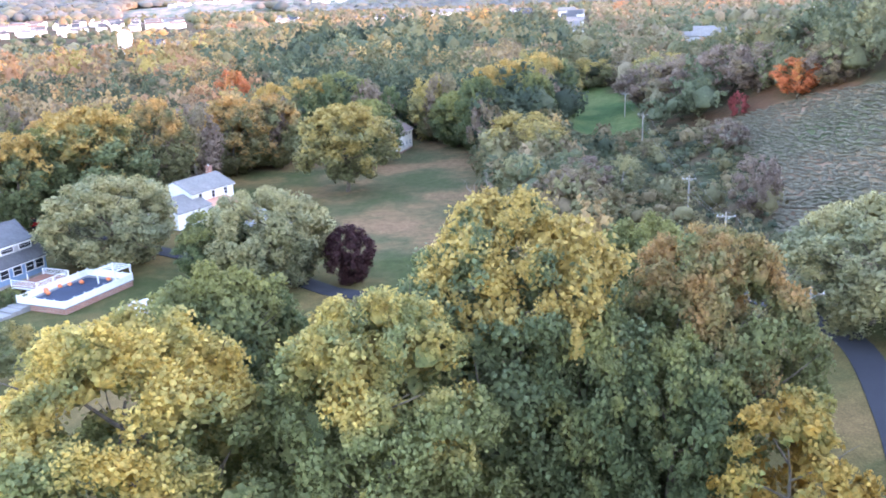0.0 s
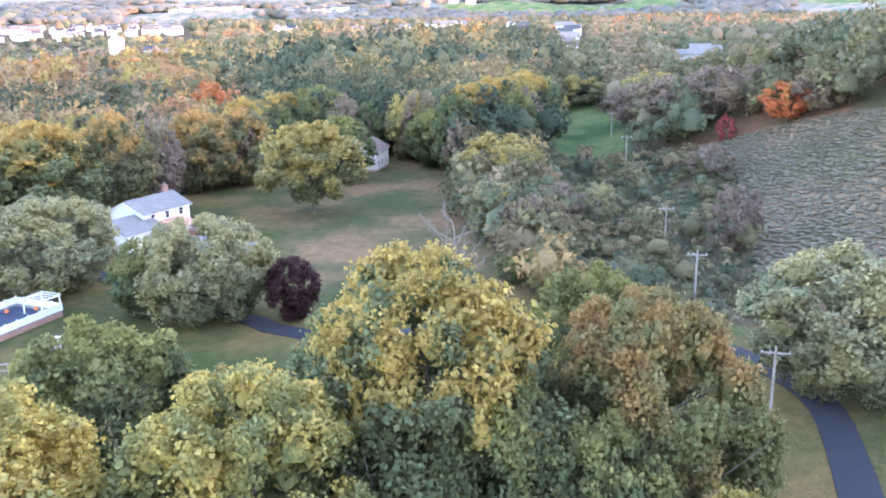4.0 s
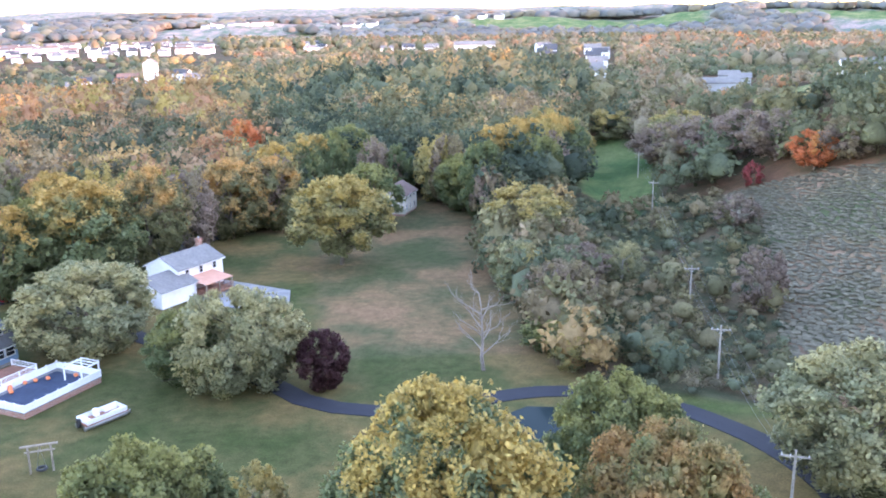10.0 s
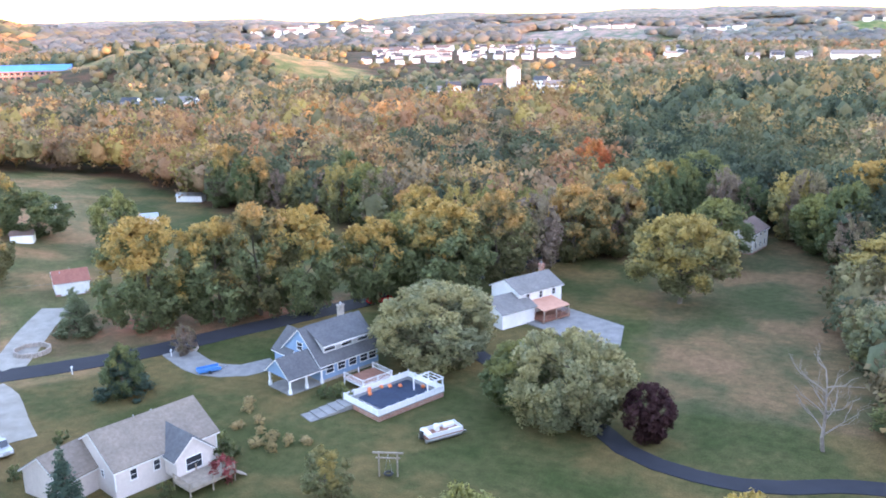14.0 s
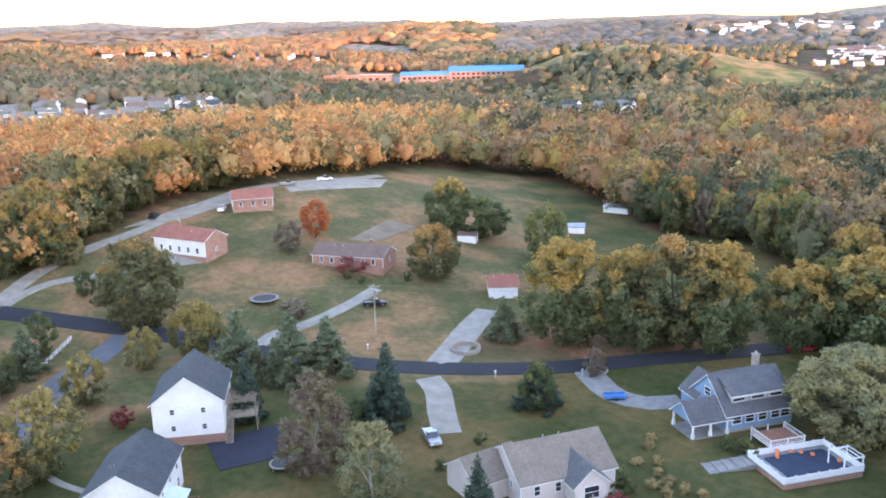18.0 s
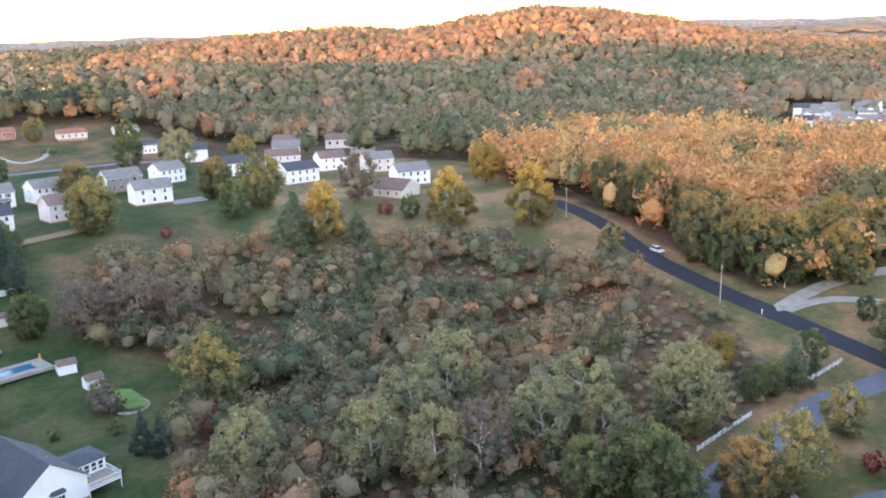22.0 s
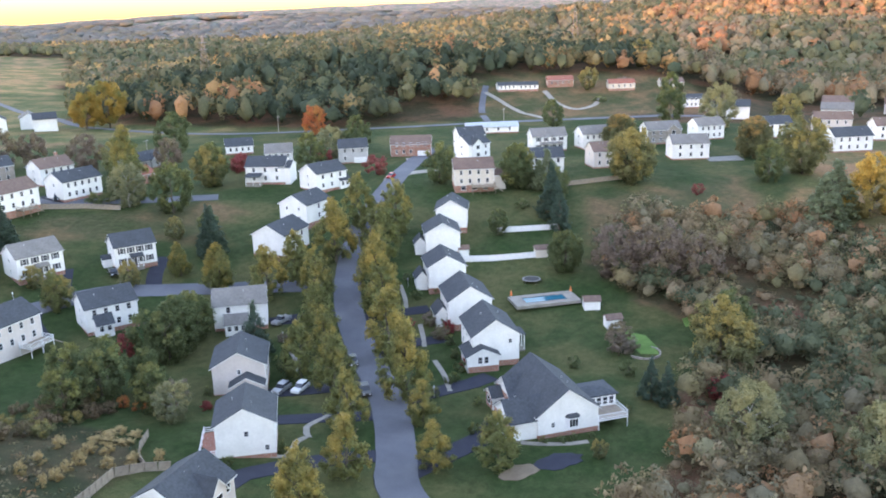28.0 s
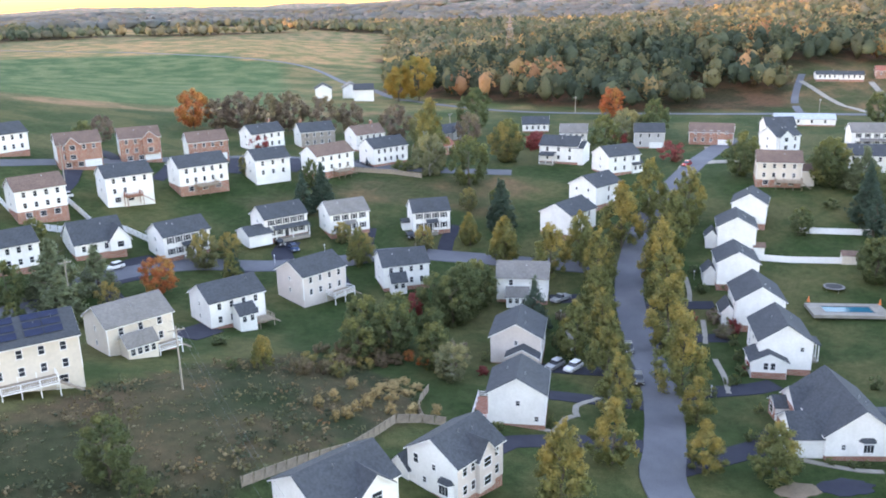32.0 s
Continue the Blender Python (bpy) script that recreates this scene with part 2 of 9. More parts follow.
TRIM = worn("white_trim", (0.78, 0.78, 0.78), (0.84, 0.84, 0.84), 0.6, 12, 0.5, 0.003)
VINYL = worn("white_vinyl_fence", (0.74, 0.75, 0.77), (0.82, 0.82, 0.83), 0.5, 10, 0.5, 0.003)
WOOD = worn("weathered_timber", (0.26, 0.21, 0.165), (0.36, 0.29, 0.23), 1.2, 16, 0.85)
CEDAR = worn("reddish_deck_boards", (0.24, 0.10, 0.065), (0.32, 0.15, 0.10), 1.2, 16, 0.75)
POLE_WOOD = worn("grey_pole_timber", (0.30, 0.26, 0.22), (0.42, 0.37, 0.32), 1.5, 14, 0.9)
BARK = worn("bark", (0.10, 0.08, 0.06), (0.18, 0.145, 0.11), 1.5, 10, 0.95, 0.04)
PALE_BARK = worn("pale_bark", (0.38, 0.35, 0.31), (0.55, 0.52, 0.48), 1.2, 8, 0.9, 0.03)
TWIGS = worn("grey_twigs", (0.20, 0.16, 0.14), (0.29, 0.24, 0.20), 1.5, 10, 0.95, 0.02)
METAL = worn("galvanised_metal", (0.45, 0.46, 0.47), (0.58, 0.58, 0.59), 1.0, 10, 0.35, 0.002, 0.9)
DARK = worn("dark_rubber", (0.02, 0.02, 0.022), (0.035, 0.035, 0.037), 2.0, 15, 0.7)
WIRE = worn("cable", (0.16, 0.16, 0.16), (0.24, 0.24, 0.24), 1.0, 10, 0.5)
SHUTTER = worn("dark_shutter", (0.035, 0.04, 0.05), (0.055, 0.06, 0.07), 2.0, 12, 0.6)
BLUE_TARP = worn("dark_blue_cover", (0.014, 0.026, 0.055), (0.024, 0.042, 0.080), 0.6, 5, 0.8, 0.03)
BLUE_ROOF = worn("bright_blue_metal_roof", (0.03, 0.21, 0.62), (0.05, 0.27, 0.72), 0.03, 1.0, 0.45)
BLUE_PLASTIC = worn("blue_plastic", (0.03, 0.17, 0.42), (0.05, 0.22, 0.52), 1.0, 8, 0.4)
ORANGE_PLASTIC = worn("orange_plastic", (0.75, 0.17, 0.05), (0.85, 0.24, 0.08), 1.0, 8, 0.4)
RED_PAINT = worn("red_car_paint", (0.42, 0.03, 0.03), (0.5, 0.04, 0.04), 0.5, 20, 0.25, 0.0)
WHITE_PAINT = worn("white_car_paint", (0.72, 0.73, 0.74), (0.78, 0.79, 0.8), 0.5, 20, 0.25, 0.0)
BLACK_PAINT = worn("black_car_paint", (0.015, 0.016, 0.02), (0.022, 0.023, 0.028), 0.5, 20, 0.2, 0.0)
BLUE_PAINT = worn("blue_car_paint", (0.03, 0.06, 0.14), (0.04, 0.08, 0.17), 0.5, 20, 0.25, 0.0)
SILVER_PAINT = worn("silver_car_paint", (0.35, 0.36, 0.38), (0.42, 0.43, 0.45), 0.5, 20, 0.3, 0.0, 0.5)
SOLAR = worn("solar_panel", (0.010, 0.016, 0.045), (0.016, 0.026, 0.065), 0.5, 3, 0.2, 0.0)
CANVAS = worn("orange_awning", (0.55, 0.26, 0.17), (0.62, 0.31, 0.21), 0.8, 8, 0.8)
PALE_CANVAS = worn("pale_green_awning", (0.50, 0.60, 0.58), (0.58, 0.67, 0.64), 0.8, 8, 0.8)

GLASS, _g = surface("window_glass", 0.05)
_g.inputs["Base Color"].default_value = (0.03, 0.035, 0.045, 1)
_g.inputs["Specular IOR Level"].default_value = 0.8
WATER, _g = surface("still_water", 0.12)
_g.inputs["Base Color"].default_value = (0.008, 0.020, 0.022, 1)
_g.inputs["Specular IOR Level"].default_value = 0.04
bump(WATER, _g, noise_fac(WATER, 1.2, 2), 0.01)
POOL_WATER, _g = surface("pool_water", 0.05)
_g.inputs["Base Color"].default_value = (0.012, 0.13, 0.19, 1)
_g.inputs["Specular IOR Level"].default_value = 0.2
bump(POOL_WATER, _g, noise_fac(POOL_WATER, 2.0, 2), 0.02)
LAMP_GLOW, _g = surface("lit_lamp", 0.4)
_g.inputs["Emission Color"].default_value, _g.inputs["Emission Strength"].default_value = (1, 0.45, 0.2, 1), 4.0

# leaves
L_GOLD = foliage("gold_topped_green_leaves", (0.085, 0.115, 0.042), (0.165, 0.185, 0.062), (0.37, 0.265, 0.06), 0.11, 0.5)
L_TOPPED = foliage("gold_topped_oak_leaves", (0.085, 0.115, 0.042), (0.165, 0.185, 0.062), (0.40, 0.26, 0.06), 0.30, 0.45)
L_GOLDEN = foliage("golden_leaves", (0.15, 0.135, 0.04), (0.27, 0.20, 0.055), (0.52, 0.33, 0.06), 0.55, 0.5)
L_LIGHT = foliage("light_golden_green_leaves", (0.125, 0.148, 0.046), (0.23, 0.235, 0.068), (0.48, 0.34, 0.07), 0.42, 0.4)
L_ORANGE = foliage("orange_topped_leaves", (0.095, 0.110, 0.042), (0.18, 0.165, 0.055), (0.44, 0.25, 0.065), 0.30, 0.30)
L_MIXED = foliage("yellow_green_leaves_turning_orange", (0.105, 0.125, 0.042), (0.20, 0.20, 0.058), (0.34, 0.20, 0.06), 0.26, 0.28)
L_GREEN = foliage("deep_green_leaves", (0.066, 0.092, 0.031), (0.128, 0.154, 0.050), (0.21, 0.20, 0.05), 0.34, 0.25)
L_PALE = foliage("silvery_green_leaves", (0.150, 0.165, 0.072), (0.25, 0.25, 0.105), (0.31, 0.27, 0.095), 0.45, 0.2)
L_YELLOW = foliage("yellow_leaves", (0.30, 0.19, 0.035), (0.44, 0.28, 0.05), (0.20, 0.20, 0.05), 0.35, 0.1)
L_FIRE = foliage("orange_red_leaves", (0.36, 0.11, 0.035), (0.50, 0.17, 0.05), (0.42, 0.22, 0.05), 0.4, 0.1)
L_RED = foliage("red_leaves", (0.20, 0.045, 0.035), (0.32, 0.075, 0.05), (0.20, 0.09, 0.05), 0.3, 0.0)
L_PURPLE = foliage("purple_leaves", (0.040, 0.017, 0.013), (0.080, 0.032, 0.024), (0.10, 0.045, 0.03), 0.2, 0.0)
L_BROWN = foliage("browning_leaves", (0.15, 0.110, 0.065), (0.25, 0.185, 0.105), (0.21, 0.17, 0.07), 0.4, 0.1)
L_OLIVE = foliage("olive_leaves", (0.120, 0.130, 0.045), (0.21, 0.205, 0.075), (0.32, 0.24, 0.06), 0.48, 0.3)
L_STREET = foliage("yellowing_green_leaves", (0.105, 0.120, 0.035), (0.200, 0.205, 0.058), (0.34, 0.25, 0.055), 0.46, 0.35)
L_NEEDLE = foliage("dark_needles", (0.040, 0.072, 0.040), (0.075, 0.115, 0.060), (0.11, 0.14, 0.06), 0.2, 0.2)
L_SPRUCE = foliage("blue_spruce_needles", (0.06, 0.10, 0.12), (0.11, 0.16, 0.19), (0.08, 0.12, 0.13), 0.3, 0.0)
L_PINE = foliage("soft_pine_needles", (0.115, 0.145, 0.062), (0.185, 0.21, 0.088), (0.17, 0.19, 0.075), 0.3, 0.1)
L_TAWNY = foliage("tawny_scrub_leaves", (0.150, 0.105, 0.052), (0.225, 0.165, 0.078), (0.19, 0.165, 0.06), 0.45, 0.0)
L_STRAW = foliage("straw_plumes", (0.34, 0.25, 0.085), (0.46, 0.345, 0.13), (0.27, 0.20, 0.065), 0.3, 0.0)
L_SCRUB = foliage("scrub_leaves", (0.14, 0.115, 0.070), (0.24, 0.18, 0.10), (0.19, 0.18, 0.07), 0.45, 0.1, 0.5)

# ---- the lie of the land ----
CX, CY = 8.0, 6.0


def smooth(a):
    a = min(1.0, max(0.0, a))
    return a * a * (3 - 2 * a)


def window(v, lo, hi, soft):
    return smooth((v - lo) / soft + 0.5) * smooth((hi - v) / soft + 0.5)


def polar(x, y):
    """Distance from the middle of the flight and bearing, counter-clockwise from +y, from -90 to 270 degrees."""
    dx, dy = x - CX, y - CY
    b = math.degrees(math.atan2(-dx, dy))
    return math.hypot(dx, dy), b if b > -90 else b + 360


HILLS = [
    # bearing, distance, height, half width in degrees, half depth
    (-20, 330, 12, 9, 90), (-5.5, 720, 8, 5, 120), (4, 500, 13, 9, 85),
    # hills out of view behind the flight, added to block the low sun
    (222, 1400, 170, 12, 350), (230, 480, 92, 26, 190), (265, 470, 92, 24, 180), (292, 480, 80, 22, 190),
]
RIDGES = [
    # distance, half depth, then the crest's height by bearing
    (4250, 620, ((-60, 110), (-22, 104), (-16, 122), (-10, 130), (-2, 124), (5, 138), (13, 140), (19, 124), (24, 136), (33, 100), (38, 116), (44, 115), (52, 102),
                 (57, 127), (64, 135), (70, 122), (75, 145), (80, 136), (88, 145), (105, 135), (117, 128), (125, 116), (132, 108), (139, 98), (146, 92), (152, 84),
                 (165, 52), (172, 50), (180, 58), (187, 40), (230, 60))),
    (3000, 330, ((-60, 70), (-30, 70), (-18, 92), (-8, 78), (3, 90), (12, 78), (20, 92), (30, 70), (40, 80), (50, 66), (62, 84), (78, 92), (90, 84), (140, 62), (155, 58), (170, 34), (180, 40), (190, 24), (230, 30))),
    (1950, 280, ((-60, 50), (-24, 66), (-16, 72), (-9, 60), (0, 62), (8, 52), (14, 56), (20, 50), (26, 58), (32, 66), (37, 58), (44, 50), (49, 58), (53, 74), (57, 70),
                 (62, 52), (68, 46), (80, 50), (125, 52), (140, 44), (160, 36), (180, 30), (230, 30))),
    (1400, 330, ((-60, 20), (40, 16), (55, 20), (60, 28), (64, 34), (74, 44), (80, 52), (85, 64), (88, 78), (91, 94), (95, 109), (98.4, 112), (102, 101), (105, 88), (107, 83),
                 (111, 88), (115, 82), (120, 72), (125, 66), (130, 61), (134, 53), (139, 45), (143, 35), (150, 25), (160, 26), (175, 34), (190, 36), (230, 30))),
    (930, 115, ((28, 14), (31, 20), (33.5, 27), (37, 38), (41.4, 47), (45, 40), (48, 27), (52, 12))),
    (1250, 280, ((8, 18), (17, 26), (24, 28), (31, 26), (37, 12))),
    (870, 150, ((46, 4), (50, 10), (56, 13), (60, 15), (66, 18), (71, 20), (80, 26), (88, 31), (95, 36), (105, 40), (115, 44), (121, 47), (127, 45), (135, 34), (143, 22), (150, 10))),
    (585, 95, ((118, 12), (122, 24), (126, 33), (131, 35), (139, 39), (146, 37), (152, 35), (158, 26), (163, 12), (167, 4))),
]


def crest(table, b):
    """Height of a crest at a bearing, eased from entry to entry."""
    if b <= table[0][0] or b >= table[-1][0]:
        return table[0][1] if b <= table[0][0] else table[-1][1]
    for (b0, z0), (b1, z1) in zip(table, table[1:]):
        if b <= b1:
            return z0 + (z1 - z0) * smooth((b - b0) / (b1 - b0))


def hgt(x, y):
    r, b = polar(x, y)
    z = 16 * smooth((r - 165) / 140) * window(b, 55, 215, 25) - 9 * smooth((r - 380) / 350) * window(b, 55, 215, 25)
    z += 20 * smooth((r - 340) / 600) * window(b, -45, 26, 14)
    z += 20 * smooth((r - 620) / 300) * window(b, 166, 215, 14)
    z += 13 * math.exp(-((x - 32) ** 2 + (y + 105) ** 2) / (2 * 48 ** 2))
    side = smooth((x - 30) / 18) * smooth((y - 95) / 50) * smooth((420 - r) / 120)
    z += side * (-5.5 + 17 * smooth((x - 58 - 0.1 * (y - 150)) / 60))
    for hb, hr, hh, wb, wr in HILLS:
        d = (b - hb + 180) % 360 - 180
        if abs(d) < 4 * wb and abs(r - hr) < 4 * wr:
            z += hh * math.exp(-0.5 * (d / wb) ** 2 - 0.5 * ((r - hr) / wr) ** 2)
    if r > 400:
        for far, deep, table in RIDGES:
            if abs(r - far) < 3 * deep and table[0][0] <= b <= table[-1][0]:
                top = crest(table, b) * math.exp(-0.5 * ((r - far) / deep) ** 2)
                gap = top - z
                z = max(z, top) + 2.2 * math.exp(-(gap / 4) ** 2)
    return z

# ---- tools for building ----
class Shape:
    """Gathers corners and faces of one mesh."""

    def __init__(self):
        self.v, self.f = [], []

    def add(self, verts, faces):
        k = len(self.v)
        self.v += [tuple(p) for p in verts]
        self.f += [tuple(k + i for i in q) for q in faces]
        return self

    def box(self, x0, y0, z0, x1, y1, z1):
        return self.add([(x0, y0, z0), (x1, y0, z0), (x1, y1, z0), (x0, y1, z0), (x0, y0, z1), (x1, y0, z1), (x1, y1, z1), (x0, y1, z1)],
                        [(3, 2, 1, 0), (4, 5, 6, 7), (0, 1, 5, 4), (1, 2, 6, 5), (2, 3, 7, 6), (3, 0, 4, 7)])

    def soft_box(self, x0, y0, z0, x1, y1, z1, b):
        """A box with chamfered upright and top edges."""
        ring = [(x0 + b, y0), (x1 - b, y0), (x1, y0 + b), (x1, y1 - b), (x1 - b, y1), (x0 + b, y1), (x0, y1 - b), (x0, y0 + b)]
        cx, cy, sx, sy = (x0 + x1) / 2, (y0 + y1) / 2, 1 - 2 * b / max(x1 - x0, 1e-3), 1 - 2 * b / max(y1 - y0, 1e-3)
        top = [(cx + (x - cx) * sx, cy + (y - cy) * sy) for x, y in ring]
        v = [(x, y, z0) for x, y in ring] + [(x, y, z1 - b) for x, y in ring] + [(x, y, z1) for x, y in top]
        f = [tuple(reversed(range(8))), tuple(range(16, 24))]
        for k in (0, 8):
            f += [(k + i, k + (i + 1) % 8, k + 8 + (i + 1) % 8, k + 8 + i) for i in range(8)]
        return self.add(v, f)

    def tube(self, p, q, r0, r1=None, n=6, caps=True):
        p, q = Vector(p), Vector(q)
        r1 = r0 if r1 is None else r1
        a = (q - p).orthogonal().normalized()
        b = (q - p).normalized().cross(a)
        v = []
        for c, r in ((p, r0), (q, r1)):
            v += [c + r * (math.cos(2 * math.pi * i / n) * a + math.sin(2 * math.pi * i / n) * b) for i in range(n)]
        f = [(i, (i + 1) % n, n + (i + 1) % n, n + i) for i in range(n)]
        if caps:
            f += [tuple(reversed(range(n))), tuple(range(n, 2 * n))]
        return self.add(v, f)

    def prism(self, profile, axis, a, b):
        """A flat outline (u, z) drawn out along x or y from a to b."""
        n = len(profile)
        put = (lambda s, u, z: (s, u, z)) if axis == "x" else (lambda s, u, z: (u, s, z))
        v = [put(s, u, z) for s in (a, b) for u, z in profile]
        f = [tuple(reversed(range(n))), tuple(range(n, 2 * n))] + [(i, (i + 1) % n, n + (i + 1) % n, n + i) for i in range(n)]
        return self.add(v, f)

    def mesh(self, name, mat, smooth_faces=False):
        m = bpy.data.meshes.new(name)
        m.from_pydata(self.v, [], self.f)
        m.materials.append(mat)
        m.update()
        bm = bmesh.new()
        bm.from_mesh(m)
        bmesh.ops.recalc_face_normals(bm, faces=bm.faces)
        bm.to_mesh(m)
        bm.free()
        if smooth_faces:
            m.polygons.foreach_set("use_smooth", [True] * len(m.polygons))
        return m


def part(name, shape, mat, parent=None, label="", m=None):
    """Links a shape (or a ready mesh) as one mesh object under a thing or a part."""
    data = shape.mesh(name, mat) if isinstance(shape, Shape) else shape
    ob = new(name, data)
    if parent is not None:
        ob.parent = parent
    if m is not None:
        ob.matrix_basis = m
    return tagged(ob, label)


def thing(name, x, y, turn=0.0, label="", category="", group="", lift=0.0, kind=""):
    ob = new(name)
    ob.matrix_basis = pose(x, y, hgt(x, y) + lift, 0, 0, turn)
    return tagged(ob, label, category, group, kind)


def ball(level):
    """Corners and triangles of a small round clump: 20 or 80 faces."""
    bm = bmesh.new()
    bmesh.ops.create_icosphere(bm, subdivisions=level, radius=1.0)
    v = np.array([p.co[:] for p in bm.verts])
    f = np.array([[q.index for q in t.verts] for t in bm.faces])
    bm.free()
    return v, f


BALLS = {1: ball(1), 2: ball(2)}


def clump_arrays(centres, radii, rng, level, rough=0.24, flat=0.85):
    """Uneven rounded clumps at the centres: corners and triangles."""
    bv, bf = BALLS[level]
    n = len(centres)
    wob = 1 + rng.uniform(-rough, rough, (n, len(bv), 1))
    turn = rng.uniform(0, 2 * math.pi, n)
    c, s = np.cos(turn)[:, None], np.sin(turn)[:, None]
    shape = np.stack([bv[:, 0] * c - bv[:, 1] * s, bv[:, 0] * s + bv[:, 1] * c, np.broadcast_to(bv[:, 2], (n, len(bv)))], 2) * wob
    shape[:, :, 2] *= flat
    r = radii[:, None, None] if radii.ndim == 1 else radii[:, None, :]
    verts = (centres[:, None, :] + shape * r).reshape(-1, 3)
    tris = (bf[None, :, :] + (np.arange(n) * len(bv))[:, None, None]).reshape(-1, 3)
    return verts, tris


def leaf_arrays(centres, normals, sizes, rng, stretch=1.25, upright=0.0):
    """Small folded leaf faces: corners and triangles."""
    n = len(centres)
    u = np.cross(normals, rng.normal(size=(n, 3)))
    u = u * (1 - upright) + np.array([0, 0, 1.0]) * upright
    u -= normals * (u * normals).sum(1, keepdims=True)
    u /= np.linalg.norm(u, axis=1, keepdims=True) + 1e-9
    w = np.cross(normals, u)
    s = sizes[:, None]
    fold = normals * s * 0.2
    verts = np.stack([centres - u * s * stretch * 0.5, centres + w * s * 0.5 - fold, centres + u * s * stretch * 0.5, centres - w * s * 0.5 - fold], 1).reshape(-1, 3)
    k = np.arange(n)[:, None] * 4
    return verts, np.concatenate([k, k + 2, k + 1, k, k + 3, k + 2], 1).reshape(-1, 3)


def tri_mesh(name, blocks, mat, tones=None):
    """One softly shaded mesh from blocks of (corners, triangles, corner normals)."""
    verts, tris, nors, k = [], [], [], 0
    for v, f, nor in blocks:
        verts.append(v)
        tris.append(f + k)
        nors.append(nor)
        k += len(v)
    verts, tris, nors = np.concatenate(verts), np.concatenate(tris), np.concatenate(nors)
    nors = nors / (np.linalg.norm(nors, axis=1, keepdims=True) + 1e-9)
    m = bpy.data.meshes.new(name)
    m.vertices.add(len(verts))
    m.vertices.foreach_set("co", verts.astype(np.float32).ravel())
    m.loops.add(3 * len(tris))
    m.loops.foreach_set("vertex_index", tris.astype(np.int32).ravel())
    m.polygons.add(len(tris))
    m.polygons.foreach_set("loop_start", (np.arange(len(tris)) * 3).astype(np.int32))
    m.polygons.foreach_set("use_smooth", np.ones(len(tris), bool))
    m.materials.append(mat)
    if tones is not None:
        at = m.attributes.new("tone", "FLOAT_COLOR", "POINT")
        col = np.ones((len(verts), 4), np.float32)
        col[:, :3] = tones
        at.data.foreach_set("color", col.ravel())
    m.update(calc_edges=True)
    m.normals_split_custom_set_from_vertices(nors.astype(np.float32))
    return m


# ---- trees ----
def crown_profile(form, z):
    """The crown's half width at a height, both from 0 to 1."""
    if form == "cone":
        return 0.97 * (1 - z) ** 0.9 + 0.03
    if form == "drop":
        return np.minimum(1.0, 0.55 + 2.4 * z) * (1 - z) ** 0.5 * 1.16
    top = 0.40 if form == "broad" else 0.44
    up = np.clip((z - top) / (1 - top), 0, 1)
    down = np.clip((top - z) / top, 0, 1)
    return np.sqrt(np.clip(1 - up ** 2.3, 0, 1)) * (1 - (0.42 if form == "broad" else 0.55) * down ** 2)


def unit(v):
    return v / (np.linalg.norm(v, axis=-1, keepdims=True) + 1e-9)


